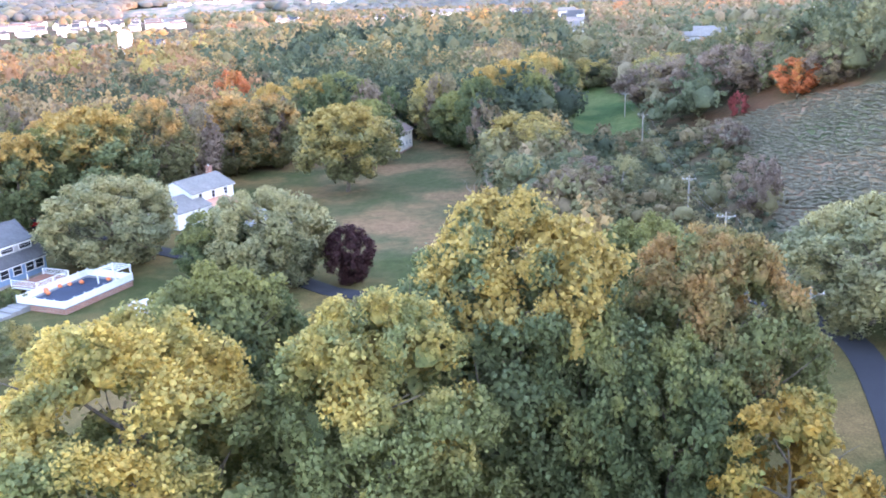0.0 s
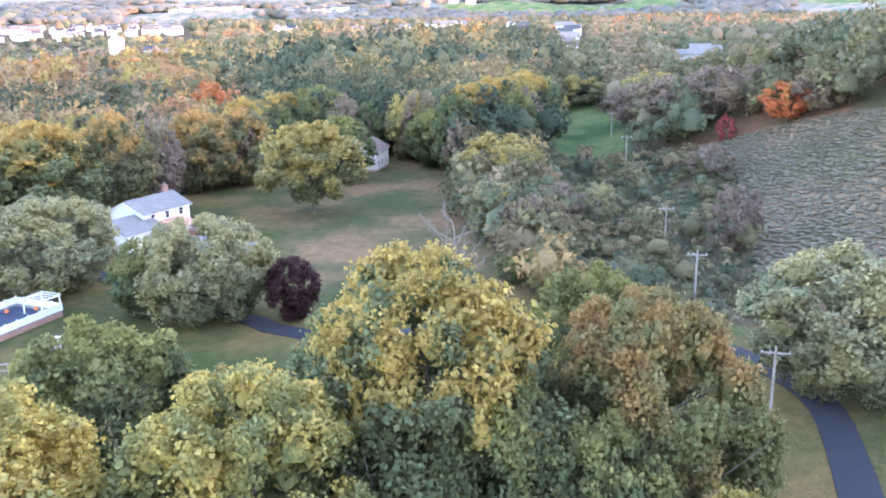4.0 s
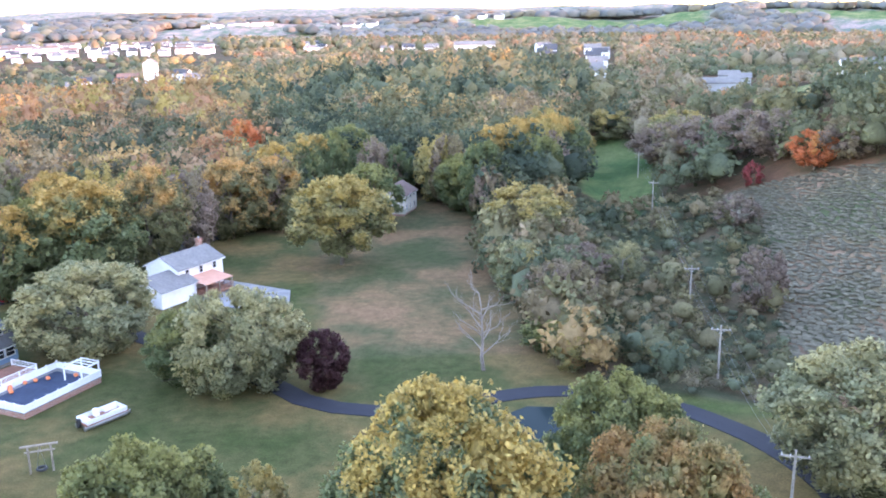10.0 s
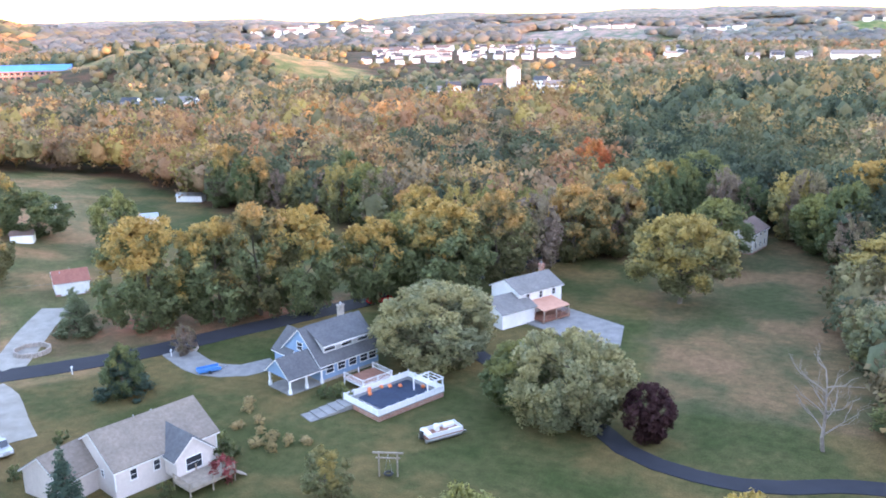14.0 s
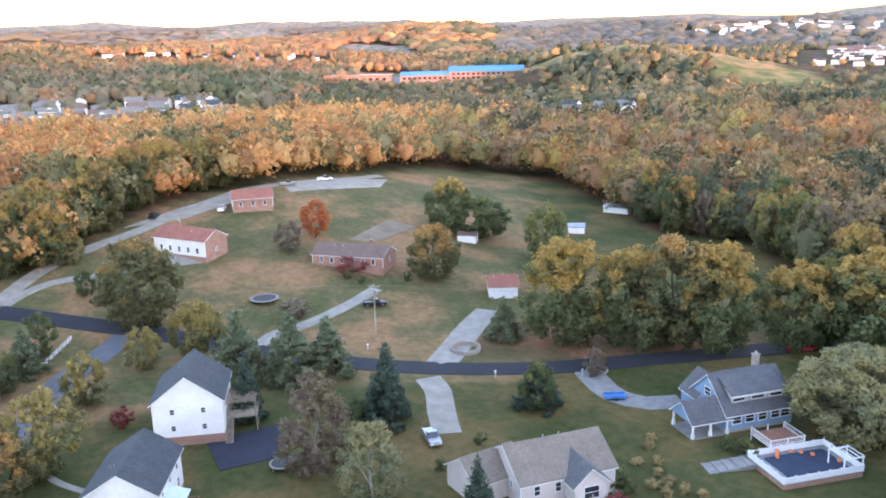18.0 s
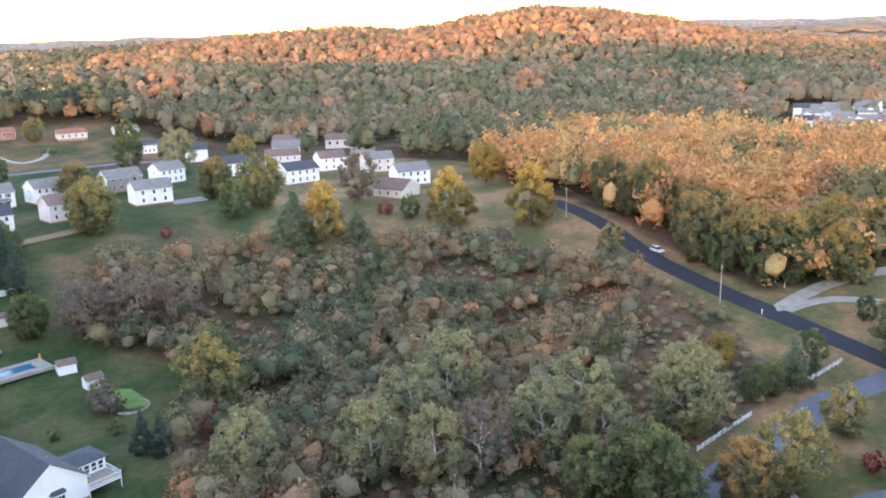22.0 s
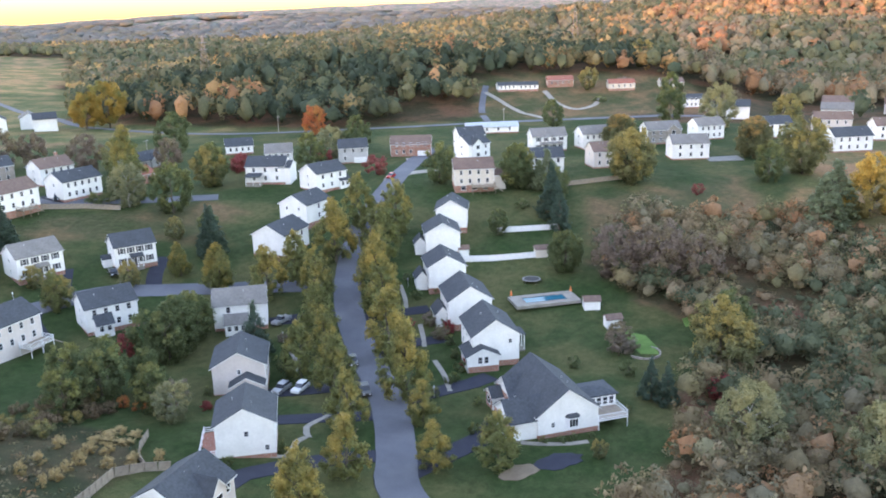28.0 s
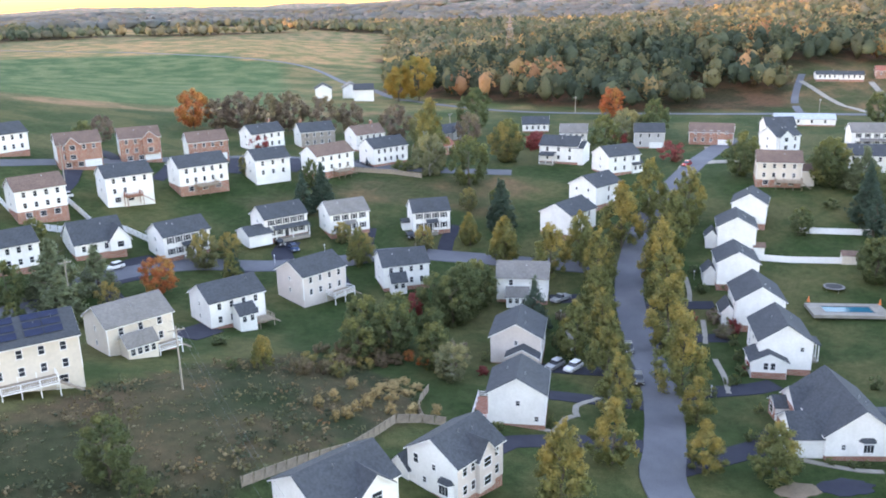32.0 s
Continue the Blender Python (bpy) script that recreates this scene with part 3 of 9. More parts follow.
def crown_mesh(name, mat, seed, radius, low, height, lobes, tufts, leaves, leaf, form="broad", lobe_r=0.25):
    """A crown of rounded lobes, each a heap of small leafy tufts with loose leaves round them."""
    rng = np.random.default_rng(seed)
    tall = height - low
    zs = np.linspace(0.02, 0.97, 200)
    weight = np.cumsum(crown_profile(form, zs) + 0.10)
    z = np.interp((np.arange(lobes) + rng.uniform(0.1, 0.9, lobes)) / lobes * weight[-1], weight, zs)
    a = 2.39996 * np.arange(lobes) + rng.uniform(-0.5, 0.5, lobes)
    lobe = lobe_r * radius * rng.uniform(0.75, 1.3, lobes) * (0.55 + 0.45 * np.clip(crown_profile(form, z) * 1.6, 0, 1))
    p1, p2 = rng.uniform(0, 6.3, 2)
    wave = 1 + 0.11 * np.sin(2 * a + p1 + 3 * z) + 0.08 * np.sin(3 * a + p2 - 5 * z)
    deep = np.where(rng.uniform(0, 1, lobes) < 0.16, rng.uniform(0.3, 0.7, lobes), rng.uniform(0.92, 1.06, lobes))
    r = np.maximum(crown_profile(form, z) * radius - 1.0 * lobe, 0.05 * radius) * wave * deep
    centre = np.stack([np.cos(a) * r, np.sin(a) * r, low + z * tall - 0.35 * lobe * z], 1)
    heart = np.array([0, 0, low + tall * 0.40])
    out = unit((centre - heart) / np.array([radius, radius, tall * 0.5]))
    n = unit(rng.normal(size=(lobes, tufts, 3)) + 0.85 * out[:, None, :] + np.array([0, 0, 0.35]))
    tc = (centre[:, None, :] + n * lobe[:, None, None] * np.array([0.78, 0.78, 0.72]) * rng.uniform(0.85, 1.1, (lobes, tufts, 1))).reshape(-1, 3)
    tr = np.repeat(lobe, tufts) * rng.uniform(0.36, 0.58, lobes * tufts)
    to = np.repeat(out, tufts, 0)
    tc[:, 2] = np.maximum(tc[:, 2], low * 0.5 + tr * 0.5)
    k = len(BALLS[1][0])
    bv, bf = clump_arrays(centre, lobe * 0.48, rng, 1, 0.42, 0.95)
    bn = unit(bv - np.repeat(centre, k, 0)) * 0.6 + np.repeat(out, k, 0) * 0.4
    d = unit(rng.normal(size=(len(tc), leaves, 3)) + 0.45 * to[:, None, :] + np.array([0, 0, 0.2]))
    pts = (tc[:, None, :] + d * tr[:, None, None] * rng.uniform(0.45, 1.15, (len(tc), leaves, 1))).reshape(-1, 3)
    soft = (0.62 * d + 0.40 * to[:, None, :] + np.array([0, 0, 0.12]) + 0.28 * rng.normal(size=d.shape)).reshape(-1, 3)
    nor = (0.55 * d + 0.65 * rng.normal(size=d.shape)).reshape(-1, 3)
    nor = unit(np.where((nor * soft).sum(1, keepdims=True) < 0, -nor, nor))
    lv, lf = leaf_arrays(pts, nor, np.repeat(tr, leaves) * leaf * rng.uniform(0.6, 1.35, len(pts)), rng)
    e = unit(rng.normal(size=(lobes, 26, 3)) + 0.4 * out[:, None, :])
    inner = (centre[:, None, :] + e * lobe[:, None, None] * rng.uniform(0.45, 0.72, (lobes, 26, 1))).reshape(-1, 3)
    face = unit((0.6 * e + 0.5 * rng.normal(size=e.shape)).reshape(-1, 3))
    hv, hf = leaf_arrays(inner, face, np.repeat(lobe, 26) * rng.uniform(0.25, 0.42, lobes * 26), rng)
    return tri_mesh(name, [(bv, bf, bn), (lv, lf, np.repeat(soft, 4, 0)), (hv, hf, np.repeat((0.7 * e + 0.3 * out[:, None, :]).reshape(-1, 3), 4, 0))], mat)


def limbs(seed, height, low, radius, girth, count=7, levels=2):
    """A tapered, slightly bent trunk with forking limbs."""
    rng = random.Random(seed)
    s = Shape()
    p, k = Vector((0, 0, -0.3)), 5
    top = height * 0.72
    joints = [p]
    for i in range(1, k + 1):
        q = Vector((rng.uniform(-.03, .03) * height, rng.uniform(-.03, .03) * height, top * i / k))
        s.tube(joints[-1], q, girth * (1 - 0.8 * (i - 1) / k), girth * (1 - 0.8 * i / k), 7, False)
        joints.append(q)

    def branch(p, way, length, r, level):
        mid = p + way * length * 0.55 + Vector((rng.uniform(-.1, .1), rng.uniform(-.1, .1), rng.uniform(0, .12))) * length
        end = p + way * length + Vector((rng.uniform(-.15, .15), rng.uniform(-.15, .15), rng.uniform(0, .25))) * length
        s.tube(p, mid, r, r * 0.65, 5, False)
        s.tube(mid, end, r * 0.65, r * 0.2, 5, False)
        if level:
            for base in (mid, end, mid.lerp(end, 0.5)):
                w = (way + Vector((rng.uniform(-.8, .8), rng.uniform(-.8, .8), rng.uniform(-.2, .6)))).normalized()
                branch(base, w, length * rng.uniform(0.4, 0.6), r * 0.45, level - 1)
    for i in range(count):
        a = 2.4 * i + rng.uniform(-.4, .4)
        z = low * 0.8 + (top - low * 0.8) * (i / count)
        j = max(1, min(k, int(z / top * k) + 1))
        p = joints[j - 1].lerp(joints[j], min(1, max(0, z / top * k - (j - 1))))
        way = Vector((math.cos(a), math.sin(a), rng.uniform(0.35, 0.9))).normalized()
        branch(p, way, radius * rng.uniform(0.65, 0.95) * (1 - 0.35 * i / count), girth * 0.38, levels)
    return s


TREE_KINDS = {
    # kind: leaves, bark, unit height, radius, crown's foot, lobes, tufts a lobe, leaves a tuft, leaf size to tuft, form, lobe size
    "gold_oak": (L_GOLD, BARK, 20, 8.5, 1.6, 120, 15, 40, 0.29, "broad", 0.195),
    "light_oak": (L_LIGHT, BARK, 20, 8.5, 1.6, 120, 15, 40, 0.29, "broad", 0.195),
    "orange_oak": (L_MIXED, BARK, 18, 7.5, 1.4, 115, 15, 40, 0.29, "broad", 0.195),
    "green_oak": (L_GREEN, BARK, 16, 7.0, 1.2, 105, 14, 28, 0.36, "broad", 0.2),
    "pale_maple": (L_PALE, BARK, 13, 7.5, 0.9, 95, 13, 22, 0.38, "broad", 0.185),
    "yellow_maple": (L_YELLOW, BARK, 13, 5.5, 1.6, 46, 10, 18, 0.44, "oval", 0.24),
    "purple_maple": (L_PURPLE, BARK, 8.5, 3.8, 0.5, 70, 10, 14, 0.46, "oval", 0.24),
    "roadside_oak": (L_TOPPED, BARK, 17, 7.0, 0.8, 64, 11, 15, 0.46, "oval", 0.235),
    "roadside_maple": (L_ORANGE, BARK, 16, 6.5, 0.8, 64, 11, 15, 0.46, "oval", 0.235),
    "wood_oak": (L_GREEN, BARK, 16, 7.0, 1.0, 62, 11, 15, 0.46, "oval", 0.235),
    "street_tree": (L_STREET, BARK, 8.0, 2.9, 0.6, 42, 9, 12, 0.48, "drop", 0.25),
    "arbor": (L_GREEN, BARK, 9, 3.2, 0.1, 42, 9, 12, 0.48, "oval", 0.26),
    "conifer": (L_NEEDLE, BARK, 10, 2.8, 0.2, 54, 7, 10, 0.52, "cone", 0.24),
    "pine": (L_PINE, BARK, 11, 3.6, 0.3, 50, 7, 11, 0.52, "cone", 0.26),
    "blue_spruce": (L_SPRUCE, BARK, 6, 2.2, 0.2, 40, 6, 10, 0.52, "cone", 0.25),
    "olive_tree": (L_OLIVE, BARK, 11, 4.6, 0.5, 38, 9, 12, 0.48, "oval", 0.25),
    "brown_tree": (L_BROWN, TWIGS, 10, 4.4, 0.6, 38, 9, 12, 0.46, "oval", 0.24),
    "green_tree": (L_GREEN, BARK, 10, 4.2, 0.4, 38, 9, 12, 0.48, "oval", 0.25),
    "pale_tree": (L_PALE, PALE_BARK, 11, 4.6, 0.5, 54, 11, 16, 0.42, "oval", 0.22),
    "fire_tree": (L_FIRE, BARK, 10, 4.4, 1.0, 34, 9, 11, 0.5, "oval", 0.26),
    "red_shrub": (L_RED, BARK, 3.2, 1.9, 0.1, 12, 6, 9, 0.55, "oval", 0.34),
    "fire_shrub": (L_FIRE, BARK, 3.2, 1.9, 0.1, 12, 6, 9, 0.55, "oval", 0.34),
    "scrub_bush": (L_TAWNY, TWIGS, 2.4, 2.0, 0.0, 18, 7, 12, 0.42, "oval", 0.3),
    "olive_bush": (L_OLIVE, TWIGS, 2.4, 2.0, 0.0, 18, 7, 12, 0.42, "oval", 0.3),
    "green_shrub": (L_GREEN, BARK, 2.2, 1.5, 0.05, 10, 6, 8, 0.55, "oval", 0.36),
    "brown_shrub": (L_SCRUB, TWIGS, 3.2, 2.2, 0.1, 12, 6, 9, 0.5, "oval", 0.34),
    "straw_clump": (L_STRAW, TWIGS, 1.8, 1.3, 0.0, 9, 5, 14, 0.5, "oval", 0.42),
    "thin_birch": (L_BROWN, PALE_BARK, 13, 4.6, 0.8, 48, 9, 16, 0.36, "oval", 0.19),
    "lawn_oak": (L_OLIVE, BARK, 17, 7.5, 3.4, 64, 11, 15, 0.46, "broad", 0.23),
    "brown_drop": (L_BROWN, TWIGS, 13, 4.4, 0.5, 64, 11, 14, 0.40, "drop", 0.21),
    "gold_round": (L_GOLDEN, BARK, 13, 5.2, 0.3, 54, 11, 14, 0.46, "drop", 0.22),
}
NEAR_KINDS = ("gold_oak", "light_oak", "orange_oak", "green_oak", "pale_maple", "yellow_maple", "thin_birch", "pale_tree")
TREE_WORDS = {
    "arbor": "upright dense green tree in a garden screen",
    "gold_oak": "tall broad oak, green below with a golden crown", "light_oak": "broad oak with light golden green leaves", "orange_oak": "tall oak turning orange above green leaves",
    "green_oak": "broad tree with deep green leaves", "wood_oak": "broad tree with deep green leaves", "wood_maple": "rounded maple with silvery green leaves", "pale_maple": "rounded maple with silvery green leaves",
    "yellow_maple": "maple in full yellow autumn leaf", "purple_maple": "small dense maple with dark purple leaves",
    "roadside_oak": "roadside oak, green with golden top", "roadside_maple": "roadside maple, green turning orange",
    "street_tree": "upright street tree with yellowing green leaves", "conifer": "dark green conical evergreen tree",
    "pine": "soft grey-green pine with spreading boughs", "blue_spruce": "small silvery blue spruce tree",
    "olive_tree": "olive green tree with some yellow leaves", "brown_tree": "thinning tree with brown leaves",
    "green_tree": "dense tree with dark green leaves", "pale_tree": "pale green tree with light bark", "fire_tree": "tree in bright orange autumn leaf",
    "scrub_bush": "scrubby bush with tawny leaves", "olive_bush": "scrubby bush with olive leaves", "fire_shrub": "round shrub in bright orange autumn leaf", "red_shrub": "round shrub with red leaves", "green_shrub": "clipped dark green shrub", "brown_shrub": "scrubby bush with brown leaves",
    "straw_clump": "clump of straw-coloured ornamental grass", "thin_birch": "thin pale-barked birch with few brown leaves",
    "lawn_oak": "broad oak on the lawn with olive green leaves", "brown_drop": "upright tree with fine brown leaves",
    "gold_round": "dense round tree with golden upper leaves",
}
TREE_NAMES = {"light_oak": "oak_tree", "gold_oak": "oak_tree", "orange_oak": "oak_tree", "green_oak": "oak_tree", "wood_oak": "oak_tree", "wood_maple": "maple_tree", "roadside_oak": "oak_tree", "pale_maple": "maple_tree", "yellow_maple": "maple_tree",
              "purple_maple": "maple_tree", "roadside_maple": "maple_tree", "street_tree": "street_tree", "conifer": "conifer", "pine": "pine_tree",
              "blue_spruce": "spruce_tree", "thin_birch": "birch_tree", "straw_clump": "grass_clump"}
TREE_MODELS = {}


def tree_model(kind, variant):
    key = (kind, variant)
    if key not in TREE_MODELS:
        mat, bark, H, R, low, lobes, tufts, leaves, leaf, form, lobe_r = TREE_KINDS[kind]
        seed = sum(map(ord, kind)) * 7 + variant
        shrub = H < 4
        wood = limbs(seed, H, max(low, 0.4), R, H * 0.021, 3 if shrub else 7, 1 if kind in NEAR_KINDS else 0)
        TREE_MODELS[key] = (wood.mesh("trunk", bark), crown_mesh("crown", mat, seed, R, low, H, lobes, tufts, leaves, leaf, form, lobe_r), H, R)
    return TREE_MODELS[key]


TREE_COUNT = [0]


def tree(kind, x, y, height, width, group=""):
    """One tree of a kind with the given height and crown width, standing on the ground."""
    TREE_COUNT[0] += 1
    i = TREE_COUNT[0]
    trunk, crown, H, R = tree_model(kind, i % 3)
    name = TREE_NAMES.get(kind, "shrub" if H < 4 else "tree")
    ob = thing(name, x, y, (i * 137.5) % 360, TREE_WORDS[kind], "shrub" if H < 4 else "tree", group)
    ob.scale = (width / 2 / R, width / 2 / R, height / H)
    part("trunk", trunk, None, ob)
    part("crown", crown, None, ob)
    return ob


# ---- roads and flat patches ----
def glide(points, step):
    """A smooth line through the points, as (x, y) about every step metres."""
    p = [Vector((*q, 0)) for q in points]
    p = [2 * p[0] - p[1]] + p + [2 * p[-1] - p[-2]]
    out = []
    for a, b, c, d in zip(p, p[1:], p[2:], p[3:]):
        n = max(1, int((c - b).length / step))
        for i in range(n):
            t = i / n
            out.append(0.5 * (2 * b + (c - a) * t + (2 * a - 5 * b + 4 * c - d) * t * t + (3 * b - a - 3 * c + d) * t ** 3))
    return out + [p[-2]]


def strip(name, points, width, mat, label, lift=0.10, kind="structure", step=3.0, category="road"):
    line = glide(points, step)
    s = Shape()
    rows = []
    for i, p in enumerate(line):
        way = (line[min(i + 1, len(line) - 1)] - line[max(i - 1, 0)]).normalized()
        side = Vector((-way.y, way.x, 0))
        ww = width * (1 + 0.012 * math.sin(i * 1.7) + 0.015 * math.sin(i * 0.6))
        rows.append([(q.x, q.y, hgt(q.x, q.y) + lift + c) for q, c in ((p + side * ww / 2, -0.22), (p + side * ww * 0.49, 0), (p, 0.03), (p - side * ww * 0.49, 0), (p - side * ww / 2, -0.22))])
    v = [q for r in rows for q in r]
    f = [(5 * i + j, 5 * i + j + 1, 5 * i + j + 6, 5 * i + j + 5) for i in range(len(rows) - 1) for j in range(4)]
    s.add(v, f)
    ob = part(name, s, mat)
    if ob.data.polygons and ob.data.polygons[0].normal.z < 0:
        ob.data.flip_normals()
    return tagged(ob, label, category, kind=kind)


def patch(name, outline, mat, label, lift=0.12, category="ground", step=4.0, kind="structure"):
    """A flat area with an outline, laid over the ground."""
    bm = bmesh.new()
    vs = [bm.verts.new((x, y, 0)) for x, y in outline]
    bm.faces.new(vs)
    for axis in (0, 1):
        lo, hi = min(p[axis] for p in outline), max(p[axis] for p in outline)
        n = int((hi - lo) / step)
        for i in range(1, n + 1):
            co, no = Vector((0, 0, 0)), Vector((0, 0, 0))
            co[axis], no[axis] = lo + (hi - lo) * i / (n + 1), 1
            bmesh.ops.bisect_plane(bm, geom=bm.verts[:] + bm.edges[:] + bm.faces[:], plane_co=co, plane_no=no)
    for v in bm.verts:
        v.co.z = hgt(v.co.x, v.co.y) + lift
    rim = bmesh.ops.extrude_edge_only(bm, edges=[e for e in bm.edges if e.is_boundary])
    for g in rim["geom"]:
        if isinstance(g, bmesh.types.BMVert):
            g.co.z -= 0.3
    bmesh.ops.recalc_face_normals(bm, faces=bm.faces)
    m = bpy.data.meshes.new(name)
    bm.to_mesh(m)
    bm.free()
    m.materials.append(mat)
    return tagged(new(name, m), label, category, kind=kind)


def inside(x, y, poly):
    hit = False
    for (x0, y0), (x1, y1) in zip(poly, poly[1:] + poly[:1]):
        if (y0 > y) != (y1 > y) and x < (x1 - x0) * (y - y0) / (y1 - y0) + x0:
            hit = not hit
    return hit

# ---- ground: one sheet out to the horizon ----
CLEARING = [(27, 114), (18, 125), (15, 148), (10, 165), (8, 209), (5, 230), (-10, 249), (-28, 245), (-45, 208), (-66, 208), (-88, 190), (-112, 206),
            (-138, 227), (-167, 217), (-198, 232), (-239, 253), (-270, 250), (-290, 215), (-272, 170), (-258, 128), (-256, 100), (-240, 72),
            (-222, 48), (-216, 30), (-240, 10), (-268, -10), (-296, -30), (-320, -50), (-385, -85), (-400, -150), (-350, -225), (-330, -285),
            (-301, -315), (-275, -331), (-232, -352), (-195, -395), (-165, -440), (-150, -515), (-185, -600), (-225, -740), (-245, -830), (-320, -1000), (-360, -1190),
            (-300, -1260), (-120, -1180), (0, -1230), (140, -1180), (130, -430), (130, -250),
            (100, -100), (70, -20), (70, 70), (58, 98)]
FIELD = [(66, 224), (71, 196), (63, 165), (54, 133), (70, 112), (150, 90), (190, 120), (106, 199), (101, 207), (94, 221), (83, 231), (74, 236)]
FAIRWAY = [(48, 350), (62, 350), (66, 287), (57, 242), (37, 214), (38, 260)]
SCRUB = [(-190, -150), (-222, -100), (-228, -78), (-240, -62), (-233, -39), (-225, -22), (-222, 4), (-204, 20), (-165, 30), (-136, 14), (-110, -5), (-70, -35),
         (-72, -62), (-95, -66), (-118, -80), (-140, -84), (-150, -94), (-152, -117), (-160, -136)]
BRAMBLE = [(40, -70), (45, -105), (30, -122), (5, -142), (-18, -150), (-30, -132), (-30, -118), (-14, -108), (2, -100), (6, -80)]
HOLLOW = [(27, 114), (18, 125), (15, 148), (10, 165), (8, 209), (20, 230), (52, 245), (74, 236), (66, 224), (71, 196), (63, 165), (54, 133), (56, 116), (45, 112)]
def at(b, r):
    """A place by bearing and distance from the middle of the flight."""
    return CX - r * math.sin(radians(b)), CY + r * math.cos(radians(b))


HAY, MEADOW, PASTURE, STUBBLE = (0.19, 0.15, 0.075), (0.12, 0.13, 0.058), (0.085, 0.13, 0.052), (0.20, 0.145, 0.088)
FAR_OPEN = [
    # ground colour and outline of the far fields
    (HAY, [at(32, 850), at(36, 860), at(41, 850), at(46, 860), at(49, 900), at(46, 950), at(41, 1000), at(35, 980), at(32, 930)]),
    (MEADOW, [at(29, 800), at(33, 780), at(38, 800), at(36, 860), at(31, 900)]),
    (MEADOW, [(-937, 570), (-905, 640), (-840, 650), (-660, 610), (-700, 480), (-770, 470)]),
    (MEADOW, [at(46, 1180), at(50, 1150), at(50, 1300), at(45, 1330)]),
    (MEADOW, [at(67, 735), at(72, 730), at(73, 760), at(67, 770)]),
    (PASTURE, [at(3, 1150), at(-4, 1120), at(-11, 1180), at(-11, 1420), at(-4, 1380), at(3, 1420)]),
    (PASTURE, [at(0, 1650), at(-8, 1600), at(-15, 1660), at(-15, 1900), at(-7, 1880), at(0, 1900)]),
    (STUBBLE, [at(-15, 1300), at(-24, 1260), at(-27, 1400), at(-24, 1560), at(-15, 1500)]),
    (PASTURE, [at(-17, 1750), at(-26, 1700), at(-27, 1900), at(-18, 1920)]),
    (MEADOW, [at(10, 1500), at(15, 1480), at(16, 1700), at(10, 1720)]),
    (MEADOW, [at(20, 1500), at(27, 1460), at(27, 1640), at(20, 1660)]),
    (STUBBLE, [at(121, 850), at(128, 850), at(128, 930), at(121, 950)]),
    ((0.088, 0.078, 0.042), [(-292, -320), (-336, -378), (-380, -366), (-418, -322), (-436, -290), (-400, -240), (-358, -262), (-330, -285)]),
    (MEADOW, [(110, 290), (180, 330), (220, 470), (160, 460), (120, 400)]),
    (HAY, [at(166, 1300), at(174, 1250), at(184, 1300), at(184, 1500), at(172, 1480)]),
    (MEADOW, [at(176, 1600), at(188, 1560), at(188, 1800), at(176, 1820)]),
]

# far housing: bearing from, to, distance from, to, number, seed, size
FAR_HOUSES = [
    (17, 31, 1000, 1380, 170, 1, 0.8), (67.5, 82.5, 585, 715, 62, 2, 1.0, (0, 0, 0, 1, 2)), (41, 47.5, 590, 640, 8, 3), (-5.2, -3.8, 620, 880, 8, 4, 1.0, (0, 1)), (-8.4, -6.8, 520, 850, 8, 5, 1.0, (0, 1)),
    (9.5, 11.5, 1000, 1300, 6, 6), (2.5, 6.5, 950, 1060, 7, 7), (-29, -21.5, 335, 460, 9, 8, 0.95, (3, 0, 3, 1)), (-17, -13.5, 480, 560, 4, 15, 0.95, (3, 0, 3, 3)), (16.5, 27, 620, 690, 6, 9),
    (27, 38, 1740, 1960, 52, 10, 1.1), (13, 17.5, 1850, 1960, 16, 16, 1.0), (6.5, 9.5, 1800, 1900, 12, 17, 1.0), (61, 75, 1260, 1370, 16, 11, 0.75), (-2, 4, 1850, 1950, 10, 12, 1.3),
    (108, 124, 430, 520, 5, 13), (164, 168, 470, 520, 3, 14),
]


ROUGH = [[(-165, -144), (-192, -167), (-249, -143), (-210, -119), (-185, -130)], [(-17, -249), (-62, -258), (-103, -250), (-113, -234), (-88, -220), (-59, -239), (-31, -233)]]
LITTER = [(-139, 123), (-117, 131), (-99, 158), (-89, 162), (-86, 155), (-101, 127), (-117, 106)]


